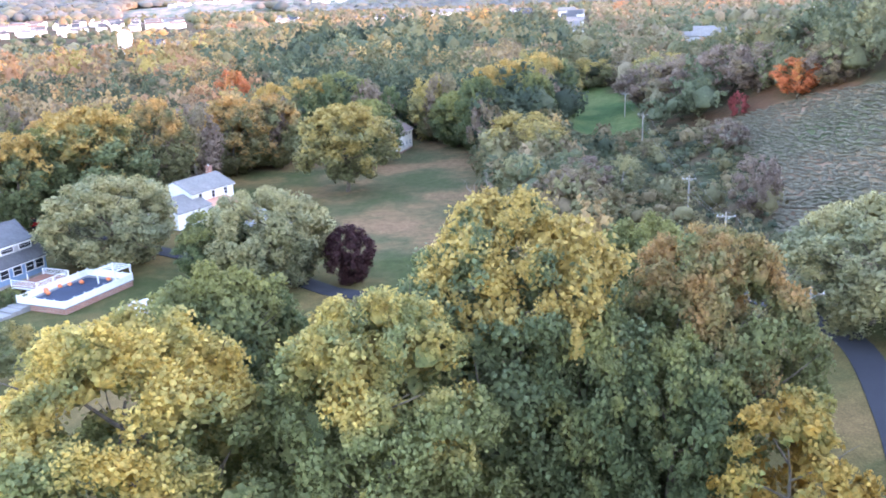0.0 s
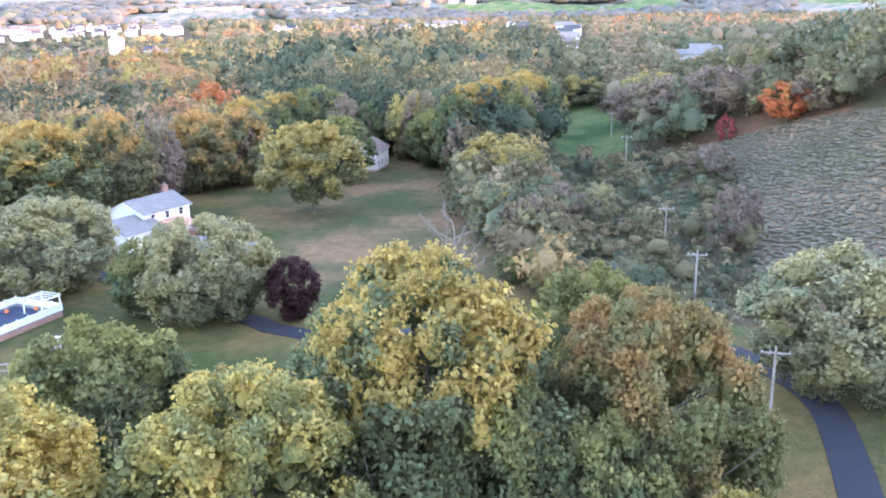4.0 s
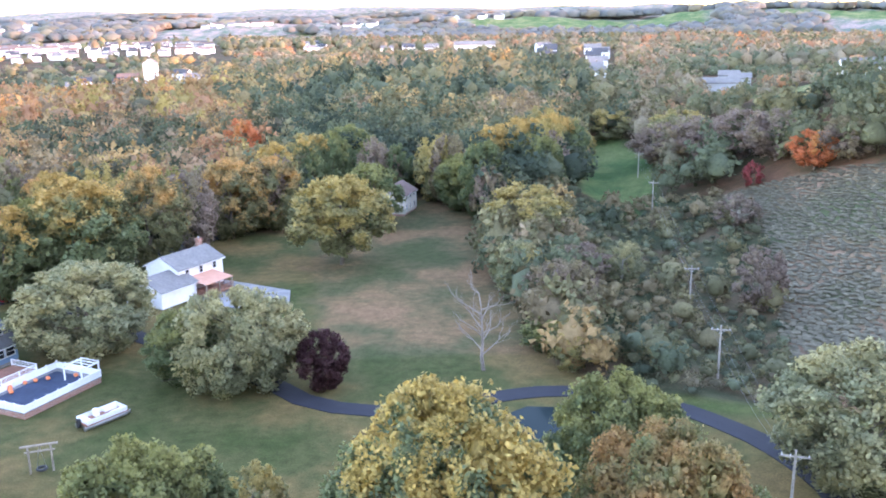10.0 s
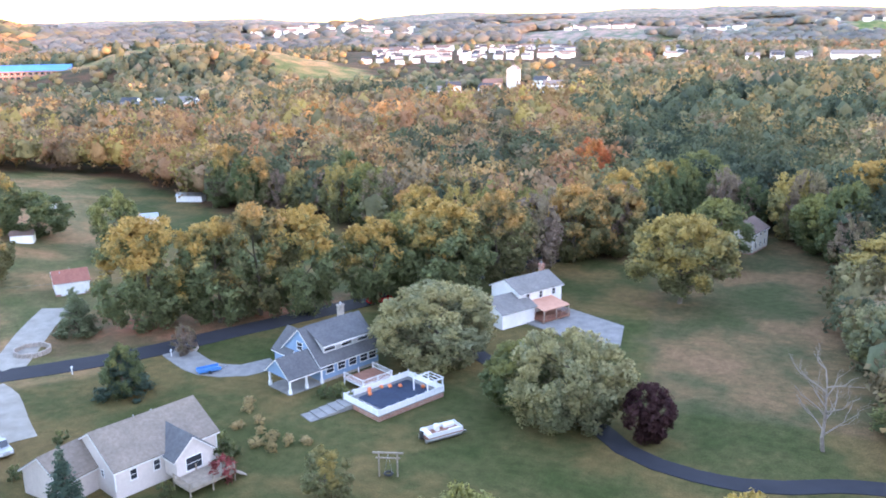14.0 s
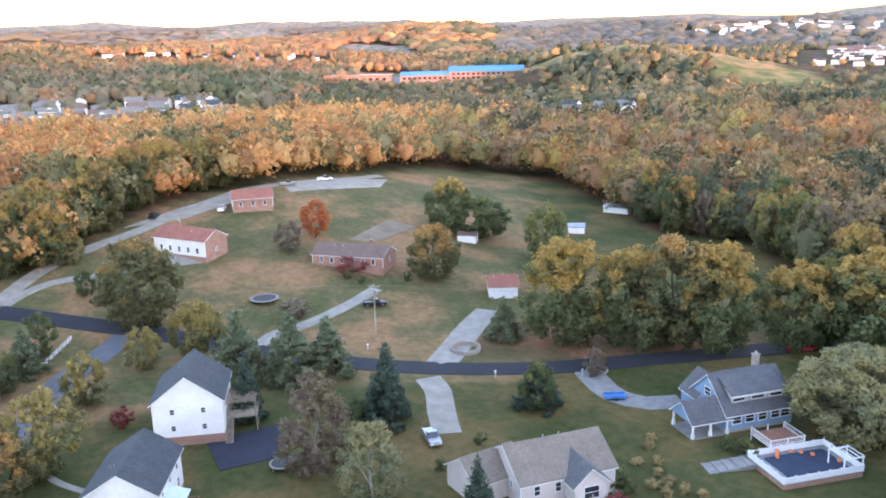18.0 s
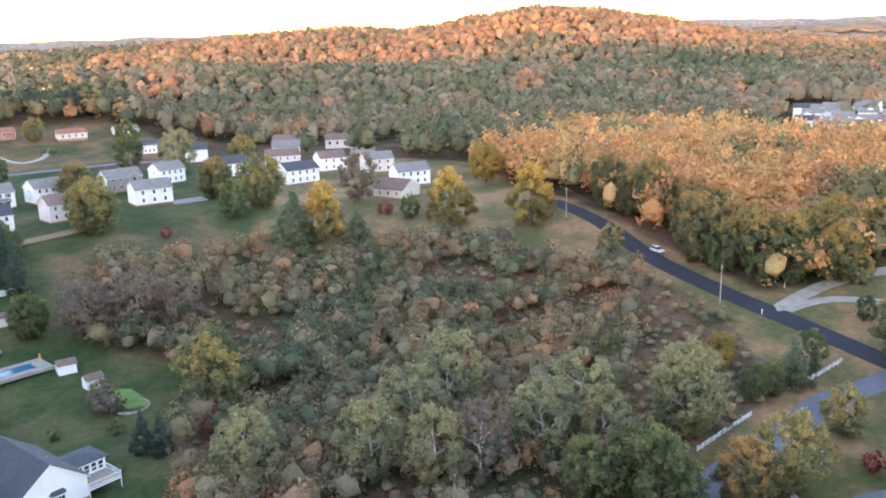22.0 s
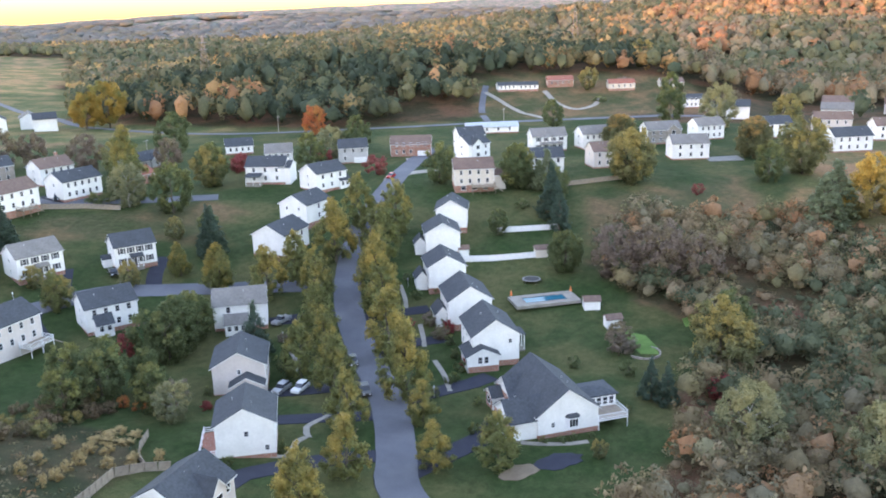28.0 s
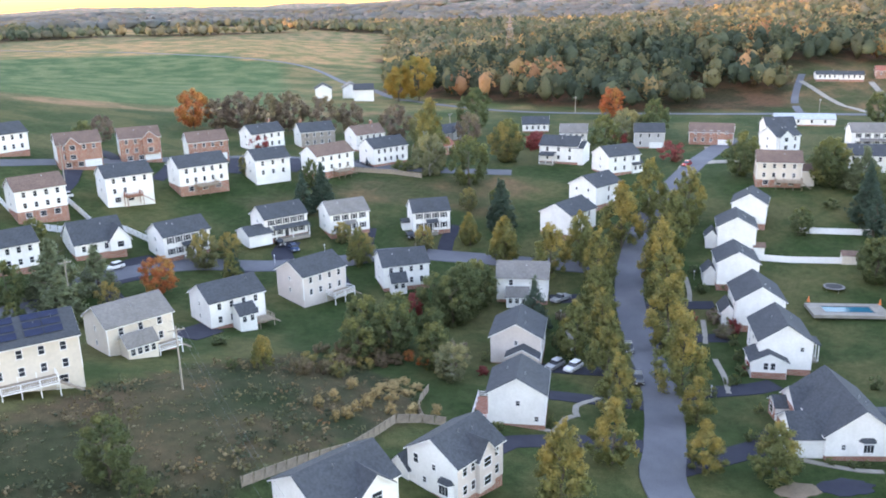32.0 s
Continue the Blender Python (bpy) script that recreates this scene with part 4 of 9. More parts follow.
def cover(x, y):
    """The ground's colour: lawn, hay, scrub floor, leaf litter, and a haze-paled grey far out."""
    r, b = polar(x, y)
    if inside(x, y, LITTER):
        return (0.150, 0.092, 0.056)
    if inside(x, y, BRAMBLE):
        return (0.046, 0.048, 0.028)
    if inside(x, y, SCRUB):
        return (0.090, 0.070, 0.044)
    if inside(x, y, CLEARING):
        if y < -390:
            if r < 425:
                return (0.125, 0.105, 0.060)
            if r > 865 or (b < 172.5 and r > 800):
                return HAY if r < 1120 else (0.15, 0.13, 0.07)
            return (0.060, 0.105, 0.048) if b > 169 else (0.10, 0.105, 0.050)
        if any(inside(x, y, p) for p in ROUGH):
            return (0.080, 0.074, 0.040)
        if b > 118:
            return (0.044, 0.062, 0.026)
        if b > 48 and r > 150:
            return (0.140, 0.112, 0.058)
        if b < 12 and r > 125:
            return (0.092, 0.080, 0.042)
        return (0.076, 0.074, 0.031)
    if inside(x, y, FIELD):
        return (0.108, 0.098, 0.064)
    if inside(x, y, FAIRWAY):
        return (0.055, 0.10, 0.035)
    if inside(x, y, HOLLOW):
        return (0.060, 0.060, 0.036)
    for tint, poly in FAR_OPEN:
        if inside(x, y, poly):
            return tint
    if r < 110:
        return (0.075, 0.085, 0.032)
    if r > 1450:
        # far hills: distance haze is put into this pale grey ground colour
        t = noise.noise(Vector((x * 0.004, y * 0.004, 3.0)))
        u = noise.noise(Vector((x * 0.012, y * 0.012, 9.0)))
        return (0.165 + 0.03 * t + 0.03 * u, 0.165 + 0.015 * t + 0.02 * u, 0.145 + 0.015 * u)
    return (0.060, 0.045, 0.026)


def build_ground():
    azimuths = [-45 + i for i in range(246)] + [201 + 3 * i for i in range(38)]
    radii = [0.0]
    r = 4.0
    while r < 4850:
        radii.append(r)
        r *= 1.019
    verts, cols = [], []
    for r in radii:
        for a in azimuths:
            x, y = CX - r * math.sin(radians(a)), CY + r * math.cos(radians(a))
            z = hgt(x, y)
            if r > 1300:
                z += 9 * smooth((r - 1300) / 500) * (noise.noise(Vector((x * 0.02, y * 0.02, 0))) + 1.2 * noise.noise(Vector((x * 0.005, y * 0.005, 7))))
            verts.append((x, y, z))
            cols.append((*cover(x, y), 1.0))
    n = len(azimuths)
    faces = [(i * n + j, i * n + (j + 1) % n, (i + 1) * n + (j + 1) % n, (i + 1) * n + j) for i in range(1, len(radii) - 1) for j in range(n)]
    faces += [(0, n + (j + 1) % n, n + j) for j in range(n)]
    m = bpy.data.meshes.new("ground")
    m.from_pydata(verts, [], faces)
    at = m.attributes.new("cover", "FLOAT_COLOR", "POINT")
    at.data.foreach_set("color", np.array(cols, np.float32).ravel())
    m.polygons.foreach_set("use_smooth", [True] * len(m.polygons))
    m.materials.append(GROUND)
    m.update()
    ob = new("ground", m)
    if m.polygons[50].normal.z < 0:
        m.flip_normals()
    return tagged(ob, "rolling ground of lawn, hay field and leaf litter", "ground", kind="structure")


build_ground()

# ---- roads, drives and paved areas ----
strip("road", [(-287, -32), (-262, -13), (-236, 3), (-216, 21), (-199, 38), (-181, 54), (-172, 61), (-154, 72), (-133, 86), (-119, 98), (-106, 114),
               (-98, 129), (-91, 142), (-81, 162), (-68, 187), (-58, 205), (-50, 230), (-40, 262)], 6.2, ASPHALT, "dark newly laid asphalt country road")
strip("driveway", [(34, 55), (38, 66), (41, 76), (43, 85), (42.5, 92), (39, 101), (33, 109), (27, 113), (21, 115.5), (15, 116), (9, 114.5), (4, 112), (-1, 110.5),
                   (-7, 110.5), (-12, 111.5), (-17, 114), (-21, 118), (-32, 127), (-47, 137), (-60, 147), (-74, 158)], 3.4, ASPHALT, "narrow black asphalt drive curving past the pond", 0.11)
strip("side_street", [(-178, 57), (-168, 46), (-160, 37), (-145, 29), (-131, 19), (-118, 12), (-100, 0), (-86, -22), (-70, -50), (-54, -78)], 6.0, ASPHALT_OLD, "worn grey asphalt side street", 0.08)
strip("street", [(-54, -78), (-58, -90), (-64, -98), (-76, -116), (-88, -141), (-99, -162), (-112, -180), (-125, -194), (-140, -208), (-158, -222), (-185, -244), (-215, -268)], 7.0,
      ASPHALT_OLD, "worn grey asphalt street lined with trees", 0.18)
strip("cross_street", [(-103, -174), (-90, -184), (-66, -199), (-54, -205), (-38, -204), (-20, -205), (0, -208), (20, -200), (36, -180), (44, -150)], 6.5, ASPHALT_OLD, "worn grey asphalt cross street", 0.15)
strip("back_street", [(-110, -250), (-76, -268), (-40, -290), (0, -287), (40, -275), (70, -260)], 6.0, ASPHALT_OLD, "grey asphalt street behind the houses", 0.07)
strip("far_road", [(160, -1090), (114, -1040), (2, -904), (-92, -818), (-145, -770), (-160, -700), (-149, -543), (-144, -460), (-173, -385), (-240, -339), (-306, -297), (-390, -230)], 5.0,
      ASPHALT_OLD, "pale far road through the fields", 0.12, step=8)
strip("far_drive", [(-289, -310), (-302, -328), (-319, -346), (-340, -365)], 3.6, ASPHALT_OLD, "pale lane up the far slope", 0.12, step=6)
strip("far_drive", [(-332, -357), (-328, -340), (-320, -318), (-316, -297)], 3.0, CONCRETE, "pale curved drive on the far slope", 0.15, step=4)
strip("far_drive", [(-360, -337), (-348, -316), (-344, -300), (-356, -298), (-373, -306)], 3.0, CONCRETE, "pale drive looping before the far houses", 0.15, step=4)
strip("gravel_drive", [(-203, 33), (-209, 36), (-221, 47), (-229, 60), (-236, 78), (-244, 92), (-249, 104), (-255, 118), (-257, 135), (-262, 160), (-270, 180)], 4.2, GRAVEL,
      "pale gravel drive along the wood's edge", 0.09)
strip("concrete_drive", [(-206, 36), (-210, 41), (-213, 48), (-212, 58), (-209, 67)], 3.0, CONCRETE, "pale concrete drive", 0.08)
strip("ranch_drive", [(-152, 73), (-157, 80), (-158, 89), (-162, 102), (-167, 113)], 3.6, CONCRETE, "pale concrete drive", 0.08)
strip("garage_drive", [(-121, 99), (-126, 106), (-134, 117), (-140, 127)], 6.5, CONCRETE, "broad pale concrete drive to a garage", 0.08)
strip("bungalow_drive", [(-117, 93), (-111, 91), (-103, 86), (-96, 82)], 5.0, GRAVEL, "pale worn concrete drive", 0.08)
strip("house_drive", [(-101, 119), (-95, 116), (-89, 114), (-83, 116), (-80, 121)], 5.5, PAVER, "grey paved drive beside the blue house", 0.08)
patch("gravel_yard", [(-240, 74), (-248, 95), (-252, 108), (-254, 124), (-245, 123), (-243, 106), (-238, 92)], GRAVEL, "grey gravel yard beside the brick house")
patch("gravel_yard", [(-262, 178), (-262, 157), (-256, 132), (-246, 130), (-246, 148), (-248, 166)], GRAVEL, "pale gravel yard by the wood")
patch("garden_apron", [(-214, 77.5), (-211, 85), (-205, 83.5), (-207, 76.5)], CONCRETE, "pale concrete apron before the brick house", 0.14)
patch("garden_plot", [(-200, 125), (-195, 130), (-203, 150.5), (-211, 145.5)], SOIL, "bare dug garden plot")
patch("terrace", [(-45, 171), (-29, 163), (-27, 152), (-38, 153), (-48, 158)], PAVER, "pale grey paved terrace beside the house", 0.16)
patch("parking_pad", [(-119, 50), (-108, 48), (-106, 58), (-117, 62)], DRIVE, "dark blue-grey asphalt parking pad")
patch("pond", [(10, 109), (13, 111.5), (18, 111), (23, 111), (26, 109), (24, 103), (19, 100), (13, 102)], WATER, "small dark pond beside the drive", 0.05, "water")

patch("lawn", [(-136.5, -108.5), (-138.4, -103), (-135.3, -97.5), (-132.5, -95.2), (-130, -98), (-133.2, -104)], NEW_GRASS, "patch of bright new grass", 0.06, step=3)
patch("lawn", [(-151, -102), (-155, -101), (-151, -98), (-148, -99)], NEW_GRASS, "small patch of bright new grass", 0.06, step=3)

# ---- woods ----
TONES = {
    "green": (0.140, 0.160, 0.094), "deep": (0.074, 0.098, 0.064), "olive": (0.228, 0.205, 0.105), "gold": (0.53, 0.345, 0.150), "orange": (0.68, 0.335, 0.135),
    "rust": (0.47, 0.24, 0.125), "tan": (0.335, 0.245, 0.150), "grey": (0.258, 0.224, 0.148), "yellow": (0.53, 0.385, 0.125), "straw": (0.36, 0.285, 0.160), "red": (0.47, 0.155, 0.09),
    # last two tones here: greyed and paled to put distance haze into the leaves
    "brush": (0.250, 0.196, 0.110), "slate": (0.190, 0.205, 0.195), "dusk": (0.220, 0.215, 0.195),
}
MIXES = {
    "oak": ("deep", "deep", "green", "green", "olive", "olive", "gold", "tan"), "autumn": ("green", "olive", "deep", "tan", "gold", "rust", "tan", "yellow", "olive", "orange"),
    "bright": ("olive", "gold", "orange", "gold", "orange", "rust", "orange", "gold", "olive"), "dull": ("green", "olive", "green", "olive", "grey", "tan", "grey", "rust"),
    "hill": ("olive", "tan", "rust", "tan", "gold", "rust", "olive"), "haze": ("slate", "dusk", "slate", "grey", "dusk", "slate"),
    "hedge": ("green", "olive", "tan", "olive", "gold", "tan", "grey"), "bramble": ("brush", "olive", "deep", "green", "olive", "deep", "tan"),
    "scrub": ("green", "olive", "straw", "tan", "brush", "grey", "tan", "rust", "brush", "grey", "olive"), "dark": ("deep", "green", "deep", "deep", "olive", "green", "deep", "gold", "rust"), "far": ("deep", "green", "olive", "grey", "green", "olive", "tan", "gold"),
}


def stand(x, y):
    """Which mix of trees grows at a place."""
    r, b = polar(x, y)
    b += 7 * noise.noise(Vector((x * 0.01, y * 0.01, 5)))
    if b < -6:
        return "dull"
    if b < 14:
        return "oak" if r < 800 else "dull"
    if b < 52:
        return "autumn" if r < 560 else "far"
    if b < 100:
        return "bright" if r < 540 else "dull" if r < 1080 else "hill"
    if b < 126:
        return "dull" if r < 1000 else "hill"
    if b < 158:
        return "dark" if r < 640 else "far"
    return "dark" if r < 700 else "far"


def open_land(x, y):
    if inside(x, y, CLEARING) or inside(x, y, FIELD) or inside(x, y, FAIRWAY):
        return True
    r, b = polar(x, y)
    if any(h[0] - .6 < b < h[1] + .6 and h[2] - 0.07 * h[2] < r < h[3] + 12 for h in FAR_HOUSES) and noise.noise(Vector((x * .05, y * .05, 4))) < .30:
        return True
    return any(inside(x, y, p) for _, p in FAR_OPEN)


def clump_trees(spots, size, seed, name, label, tufts=0, leaves=0, leaf=0.3, lift=0.45, upright=0.0):
    """Many trees joined: for each spot (x, y, height, radius, tone) an inner body, tufts heaped round it and loose leaves."""
    rng = np.random.default_rng(seed)
    sp = np.array([(x, y, hgt(x, y), h, r) for x, y, h, r, _ in spots])
    tone = np.array([t for *_, t in spots])
    n = len(sp)
    half = sp[:, 3] * 0.47
    mid = np.stack([sp[:, 0], sp[:, 1], sp[:, 2] + sp[:, 3] * 0.51], 1)
    span = np.stack([sp[:, 4], sp[:, 4], half], 1)
    lean, phase = rng.normal(size=(n, 1, 3)) * 2.6, rng.uniform(0, 6.3, (n, 1))

    def around(k, lo, hi):
        d = rng.normal(size=(n, k, 3))
        d[:, :, 2] = np.abs(d[:, :, 2]) * 1.2 - 0.78
        d = unit(d)
        wave = 1 + 0.15 * np.sin((d * lean).sum(2) + phase) + 0.08 * np.sin((d * lean[:, :, ::-1]).sum(2) * 2.3 + phase)
        return d, d * rng.uniform(lo, hi, (n, k, 1)) * wave[:, :, None]
    k = len(BALLS[1][0])
    c, rad = mid - np.array([0, 0, 0.1]) * half[:, None], span * size * rng.uniform(0.85, 1.1, (n, 3))
    cv, cf = clump_arrays(c, rad, rng, 1, 0.30, 0.95)
    cn = (cv - np.repeat(c, k, 0)) / np.repeat(rad, k, 0) * 0.8 + np.array([0, 0, lift])
    tones = [np.repeat(tone * rng.uniform(0.9, 1.1, (len(c), 1)), k, 0)]
    blocks = [(cv, cf, cn)]
    if tufts:
        d, off = around(tufts, 0.62, 0.88)
        tc = (mid[:, None, :] + off * span[:, None, :]).reshape(-1, 3)
        tr = np.repeat(np.minimum(sp[:, 4], half), tufts) * rng.uniform(0.24, 0.42, n * tufts) * (1 + 1.2 / tufts)
        to = d.reshape(-1, 3)
        shade = np.repeat(tone, tufts, 0) * rng.uniform(0.84, 1.16, (n * tufts, 1))
        if not leaves:
            bv, bf = clump_arrays(tc, tr, rng, 1, 0.42, 0.9)
            blocks.append((bv, bf, unit(bv - np.repeat(tc, k, 0)) * 0.75 + np.repeat(to, k, 0) * 0.35 + np.array([0, 0, 0.5 * lift])))
            tones.append(np.repeat(shade, k, 0))
        else:
            e = unit(rng.normal(size=(len(tc), leaves, 3)) + 0.45 * to[:, None, :] + np.array([0, 0, 0.2]))
            pts = (tc[:, None, :] + e * tr[:, None, None] * rng.uniform(0.4, 1.15, (len(tc), leaves, 1))).reshape(-1, 3)
            soft = (0.62 * e + 0.40 * to[:, None, :] + np.array([0, 0, 0.5 * lift]) + 0.25 * rng.normal(size=e.shape)).reshape(-1, 3)
            nor = (0.55 * e + 0.6 * rng.normal(size=e.shape)).reshape(-1, 3)
            nor = unit(np.where((nor * soft).sum(1, keepdims=True) < 0, -nor, nor))
            lv, lf = leaf_arrays(pts, nor, np.repeat(tr, leaves) * leaf * rng.uniform(0.6, 1.35, len(pts)), rng, 1.25 + 1.6 * upright, upright)
            blocks.append((lv, lf, np.repeat(soft, 4, 0)))
            tones.append(np.repeat(np.repeat(shade, leaves, 0) * rng.uniform(0.92, 1.08, (len(pts), 1)), 4, 0))
    m = tri_mesh(name, blocks, WOODS, np.concatenate(tones))
    return tagged(new(name, m), label, "woods", kind="stuff")


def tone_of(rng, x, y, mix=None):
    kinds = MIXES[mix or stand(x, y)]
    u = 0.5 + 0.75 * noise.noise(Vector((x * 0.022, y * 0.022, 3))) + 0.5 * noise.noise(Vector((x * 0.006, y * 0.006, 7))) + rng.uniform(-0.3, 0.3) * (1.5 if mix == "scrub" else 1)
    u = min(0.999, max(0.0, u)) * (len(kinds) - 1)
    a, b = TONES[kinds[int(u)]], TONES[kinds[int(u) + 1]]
    # bright stands: low sun's glow is put into the tone; autumn stands are dimmed
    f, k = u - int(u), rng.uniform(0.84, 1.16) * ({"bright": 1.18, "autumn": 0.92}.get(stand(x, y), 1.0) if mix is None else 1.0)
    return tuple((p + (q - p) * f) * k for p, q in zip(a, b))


def scatter(rng, near, far, gap, keep, lo=-42, hi=200):
    """Places between two distances, spread evenly with jitter."""
    out = []
    r = near
    while r < far:
        step = gap(r)
        n = int(radians(hi - lo) * r / step)
        for i in range(n):
            a = radians(lo + (hi - lo) * (i + rng.uniform(0, 1)) / n)
            q = r + rng.uniform(-0.5, 0.5) * step
            x, y = CX - q * math.sin(a), CY + q * math.cos(a)
            if keep(x, y):
                out.append((x, y, q))
        r += step * 0.9
    return out


def plant_woods():
    rng = random.Random(4)
    # the wood's near edge: single trees
    kinds = {"deep": "wood_oak", "green": "green_tree", "olive": "olive_tree", "gold": "roadside_oak", "orange": "roadside_maple", "rust": "roadside_maple",
             "tan": "brown_tree", "grey": "brown_tree", "yellow": "yellow_maple", "red": "fire_tree"}

    def near_edge(x, y):
        r, b = polar(x, y)
        if open_land(x, y) or inside(x, y, HOLLOW) or r > 420 or r < 120 or b < -8:
            return False
        return any(open_land(x + dx, y + dy) for dx, dy in ((14, 0), (-14, 0), (0, 14), (0, -14), (10, -10), (10, 10)))
    edge = [s for s in scatter(rng, 125, 420, lambda r: 8.5, near_edge, -8, 125)]
    for x, y, r in edge[:100]:
        pick = rng.choice(MIXES[stand(x, y)])
        h = rng.uniform(14, 20)
        tree(kinds[pick], x, y, h, h * rng.uniform(0.55, 0.8), "trees at the wood's edge")
    taken = {(round(x / 7), round(y / 7)) for x, y, _ in edge[:100]}
    mid, mid_far = [], []
    for x, y, r in scatter(rng, 150, 640, lambda r: 8.2 if r < 390 else 10.5, lambda x, y: not open_land(x, y) and not inside(x, y, HOLLOW)):
        if x > 45 and r < 430 and rng.random() < 0.25:
            continue
        if (round(x / 7), round(y / 7)) not in taken:
            bearing = polar(x, y)[1]
            if 114 < bearing < 143 and r < 475:
                continue
            h = rng.uniform(13, 20) if x < 45 or r > 430 else rng.uniform(9, 16)
            if (bearing < -14 and r > 285) or (62 < bearing < 84 and r > 480) or (bearing < 26 and r > 560):
                h = rng.uniform(5, 9)
            (mid if r < 390 else mid_far).append((x, y, h, min(rng.uniform(4.6, 7.4), 0.5 * h), tone_of(rng, x, y)))
    clump_trees(mid, 0.60, 1, "woodland", "mixed autumn woodland of green, gold and orange trees", 18, 13, 0.50)
    clump_trees(mid_far, 0.68, 11, "woodland_beyond", "autumn woodland beyond the clearing", 9, 8, 0.62)
    far = []
    for x, y, r in scatter(rng, 640, 1500, lambda r: 10.5 + (r - 640) * 0.007, lambda x, y: not open_land(x, y)):
        bearing = polar(x, y)[1]
        if 15 < bearing < 33 and r > 760 and rng.random() < 0.72:
            continue
        if 46 < bearing < 62 and 700 < r < 930 and rng.random() < 0.6:
            continue
        low = (r < 1050 and -16 < bearing < 36) or (46 < bearing < 62 and r < 930)
        far.append((x, y, rng.uniform(6, 10) if low else rng.uniform(11, 17), rng.uniform(4, 6) if low else rng.uniform(5, 8), tone_of(rng, x, y)))
    clump_trees(far, 0.82, 2, "distant_woodland", "distant autumn woods covering the hills", 4, 5, 0.8, 0.5)
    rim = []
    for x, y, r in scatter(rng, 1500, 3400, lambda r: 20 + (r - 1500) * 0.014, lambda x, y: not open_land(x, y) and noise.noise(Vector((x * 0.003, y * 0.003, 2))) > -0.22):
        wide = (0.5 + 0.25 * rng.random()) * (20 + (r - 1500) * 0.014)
        # most of these trees take tones with haze painted in
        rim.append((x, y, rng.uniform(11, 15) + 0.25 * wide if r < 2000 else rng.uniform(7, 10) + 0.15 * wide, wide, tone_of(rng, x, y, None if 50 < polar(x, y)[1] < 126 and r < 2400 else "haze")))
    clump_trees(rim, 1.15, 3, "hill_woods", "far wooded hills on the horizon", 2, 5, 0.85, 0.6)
    # western hill added behind the flight, never in view: woods that close the place
    back = []
    for x, y, r in scatter(rng, 160, 900, lambda r: 18, lambda x, y: not open_land(x, y), 200, 318):
        back.append((x, y, rng.uniform(11, 17), rng.uniform(7, 10), tone_of(rng, x, y, "dull")))
    clump_trees(back, 1.0, 4, "western_woods", "woods on the unseen western hillside")
    # scrub between the lawn and the side street
    bramble = []
    for x, y, r in scatter(rng, 60, 200, lambda r: 2.4, lambda x, y: inside(x, y, BRAMBLE), 120, 215):
        h = rng.uniform(0.7, 1.6) if noise.noise(Vector((x * 0.07, y * 0.07, 6))) > 0.0 else rng.uniform(0.3, 0.7)
        bramble.append((x, y, h, h * 0.5 + 0.7, tone_of(rng, x, y, rng.choice(("bramble", "scrub")))))
    clump_trees(bramble, 0.25, 15, "bramble", "low tangled brambles and dry weeds on the slope", 7, 10, 0.75, 0.5, 0.3)
    brush = []
    for x, y, r in scatter(rng, 60, 260, lambda r: 3.7, lambda x, y: inside(x, y, SCRUB), 80, 200):
        big = noise.noise(Vector((x * 0.05, y * 0.05, 1))) > -0.2 and inside(x, y, SCRUB) and r > 100 and y < 0
        h = rng.uniform(3.8, 9.0) if big else rng.uniform(1.2, 3.4)
        brush.append((x, y, h, h * 0.34 + 0.9, tone_of(rng, x, y, "scrub")))
    clump_trees(brush, 0.60, 5, "scrub", "brown autumn scrub and brambles", 12, 16, 0.34, 0.5, 0.30)
    hollow = []
    for x, y, r in scatter(rng, 100, 260, lambda r: 3.0, lambda x, y: inside(x, y, HOLLOW), -30, 10):
        w = x - 12 - 0.02 * (y - 115)
        h = rng.uniform(4, 11) if w < 12 else rng.uniform(0.8, 3.0) if rng.random() < 0.93 else rng.uniform(4, 7)
        hollow.append((x, y, h, h * 0.4 + 0.6, tone_of(rng, x, y, "hedge" if w < 12 else "bramble")))
    clump_trees(hollow, 0.62, 6, "hollow_scrub", "tangled bushes along the damp hollow", 11, 12, 0.48, 0.5, 0.25)


    tufts = []
    for x, y, r in scatter(rng, 120, 270, lambda r: 1.15, lambda x, y: inside(x, y, FIELD), -40, -10):
        k = rng.uniform(0.8, 1.2)
        tufts.append((x, y, rng.uniform(0.3, 0.6), rng.uniform(0.6, 1.0), tuple(c * k for c in (0.205, 0.182, 0.125))))
    clump_trees(tufts, 0.9, 7, "hay_grass", "dry tufted hay grass on the slope", lift=2.0)


plant_woods()

# ---- single trees and shrubs ----
tree("gold_oak", 4.6, 61.1, 24.5, 19.0)
tree("green_oak", 9.1, 56.4, 18, 11.0)
tree("green_oak", 15.1, 54.4, 16, 10.9)
tree("green_oak", -0.3, 60.5, 15, 8.9)
tree("orange_oak", 20.3, 62.4, 21, 15.0)
tree("green_oak", 19.8, 81.4, 17, 13.5)
tree("light_oak", -4.9, 51.4, 20.5, 16.2)
tree("light_oak", -21.4, 50.0, 20, 19.3)
tree("green_oak", -19.2, 65.2, 18.5, 15.1)
tree("yellow_maple", 21.5, 49.5, 13, 10.7)
tree("pale_maple", 47.0, 90.3, 14.04, 20.4)
tree("blue_spruce", -6.6, 83.5, 7, 6.4)
tree("olive_tree", -14.5, 79.7, 9, 7.3)
tree("purple_maple", -14.6, 117.5, 8.5, 7.4)
tree("pale_maple", -54.1, 132.2, 14.04, 21.6)
tree("pale_maple", -26.2, 118.1, 14.04, 17.5)
tree("wood_oak", -34.6, 119.9, 11, 11.9)
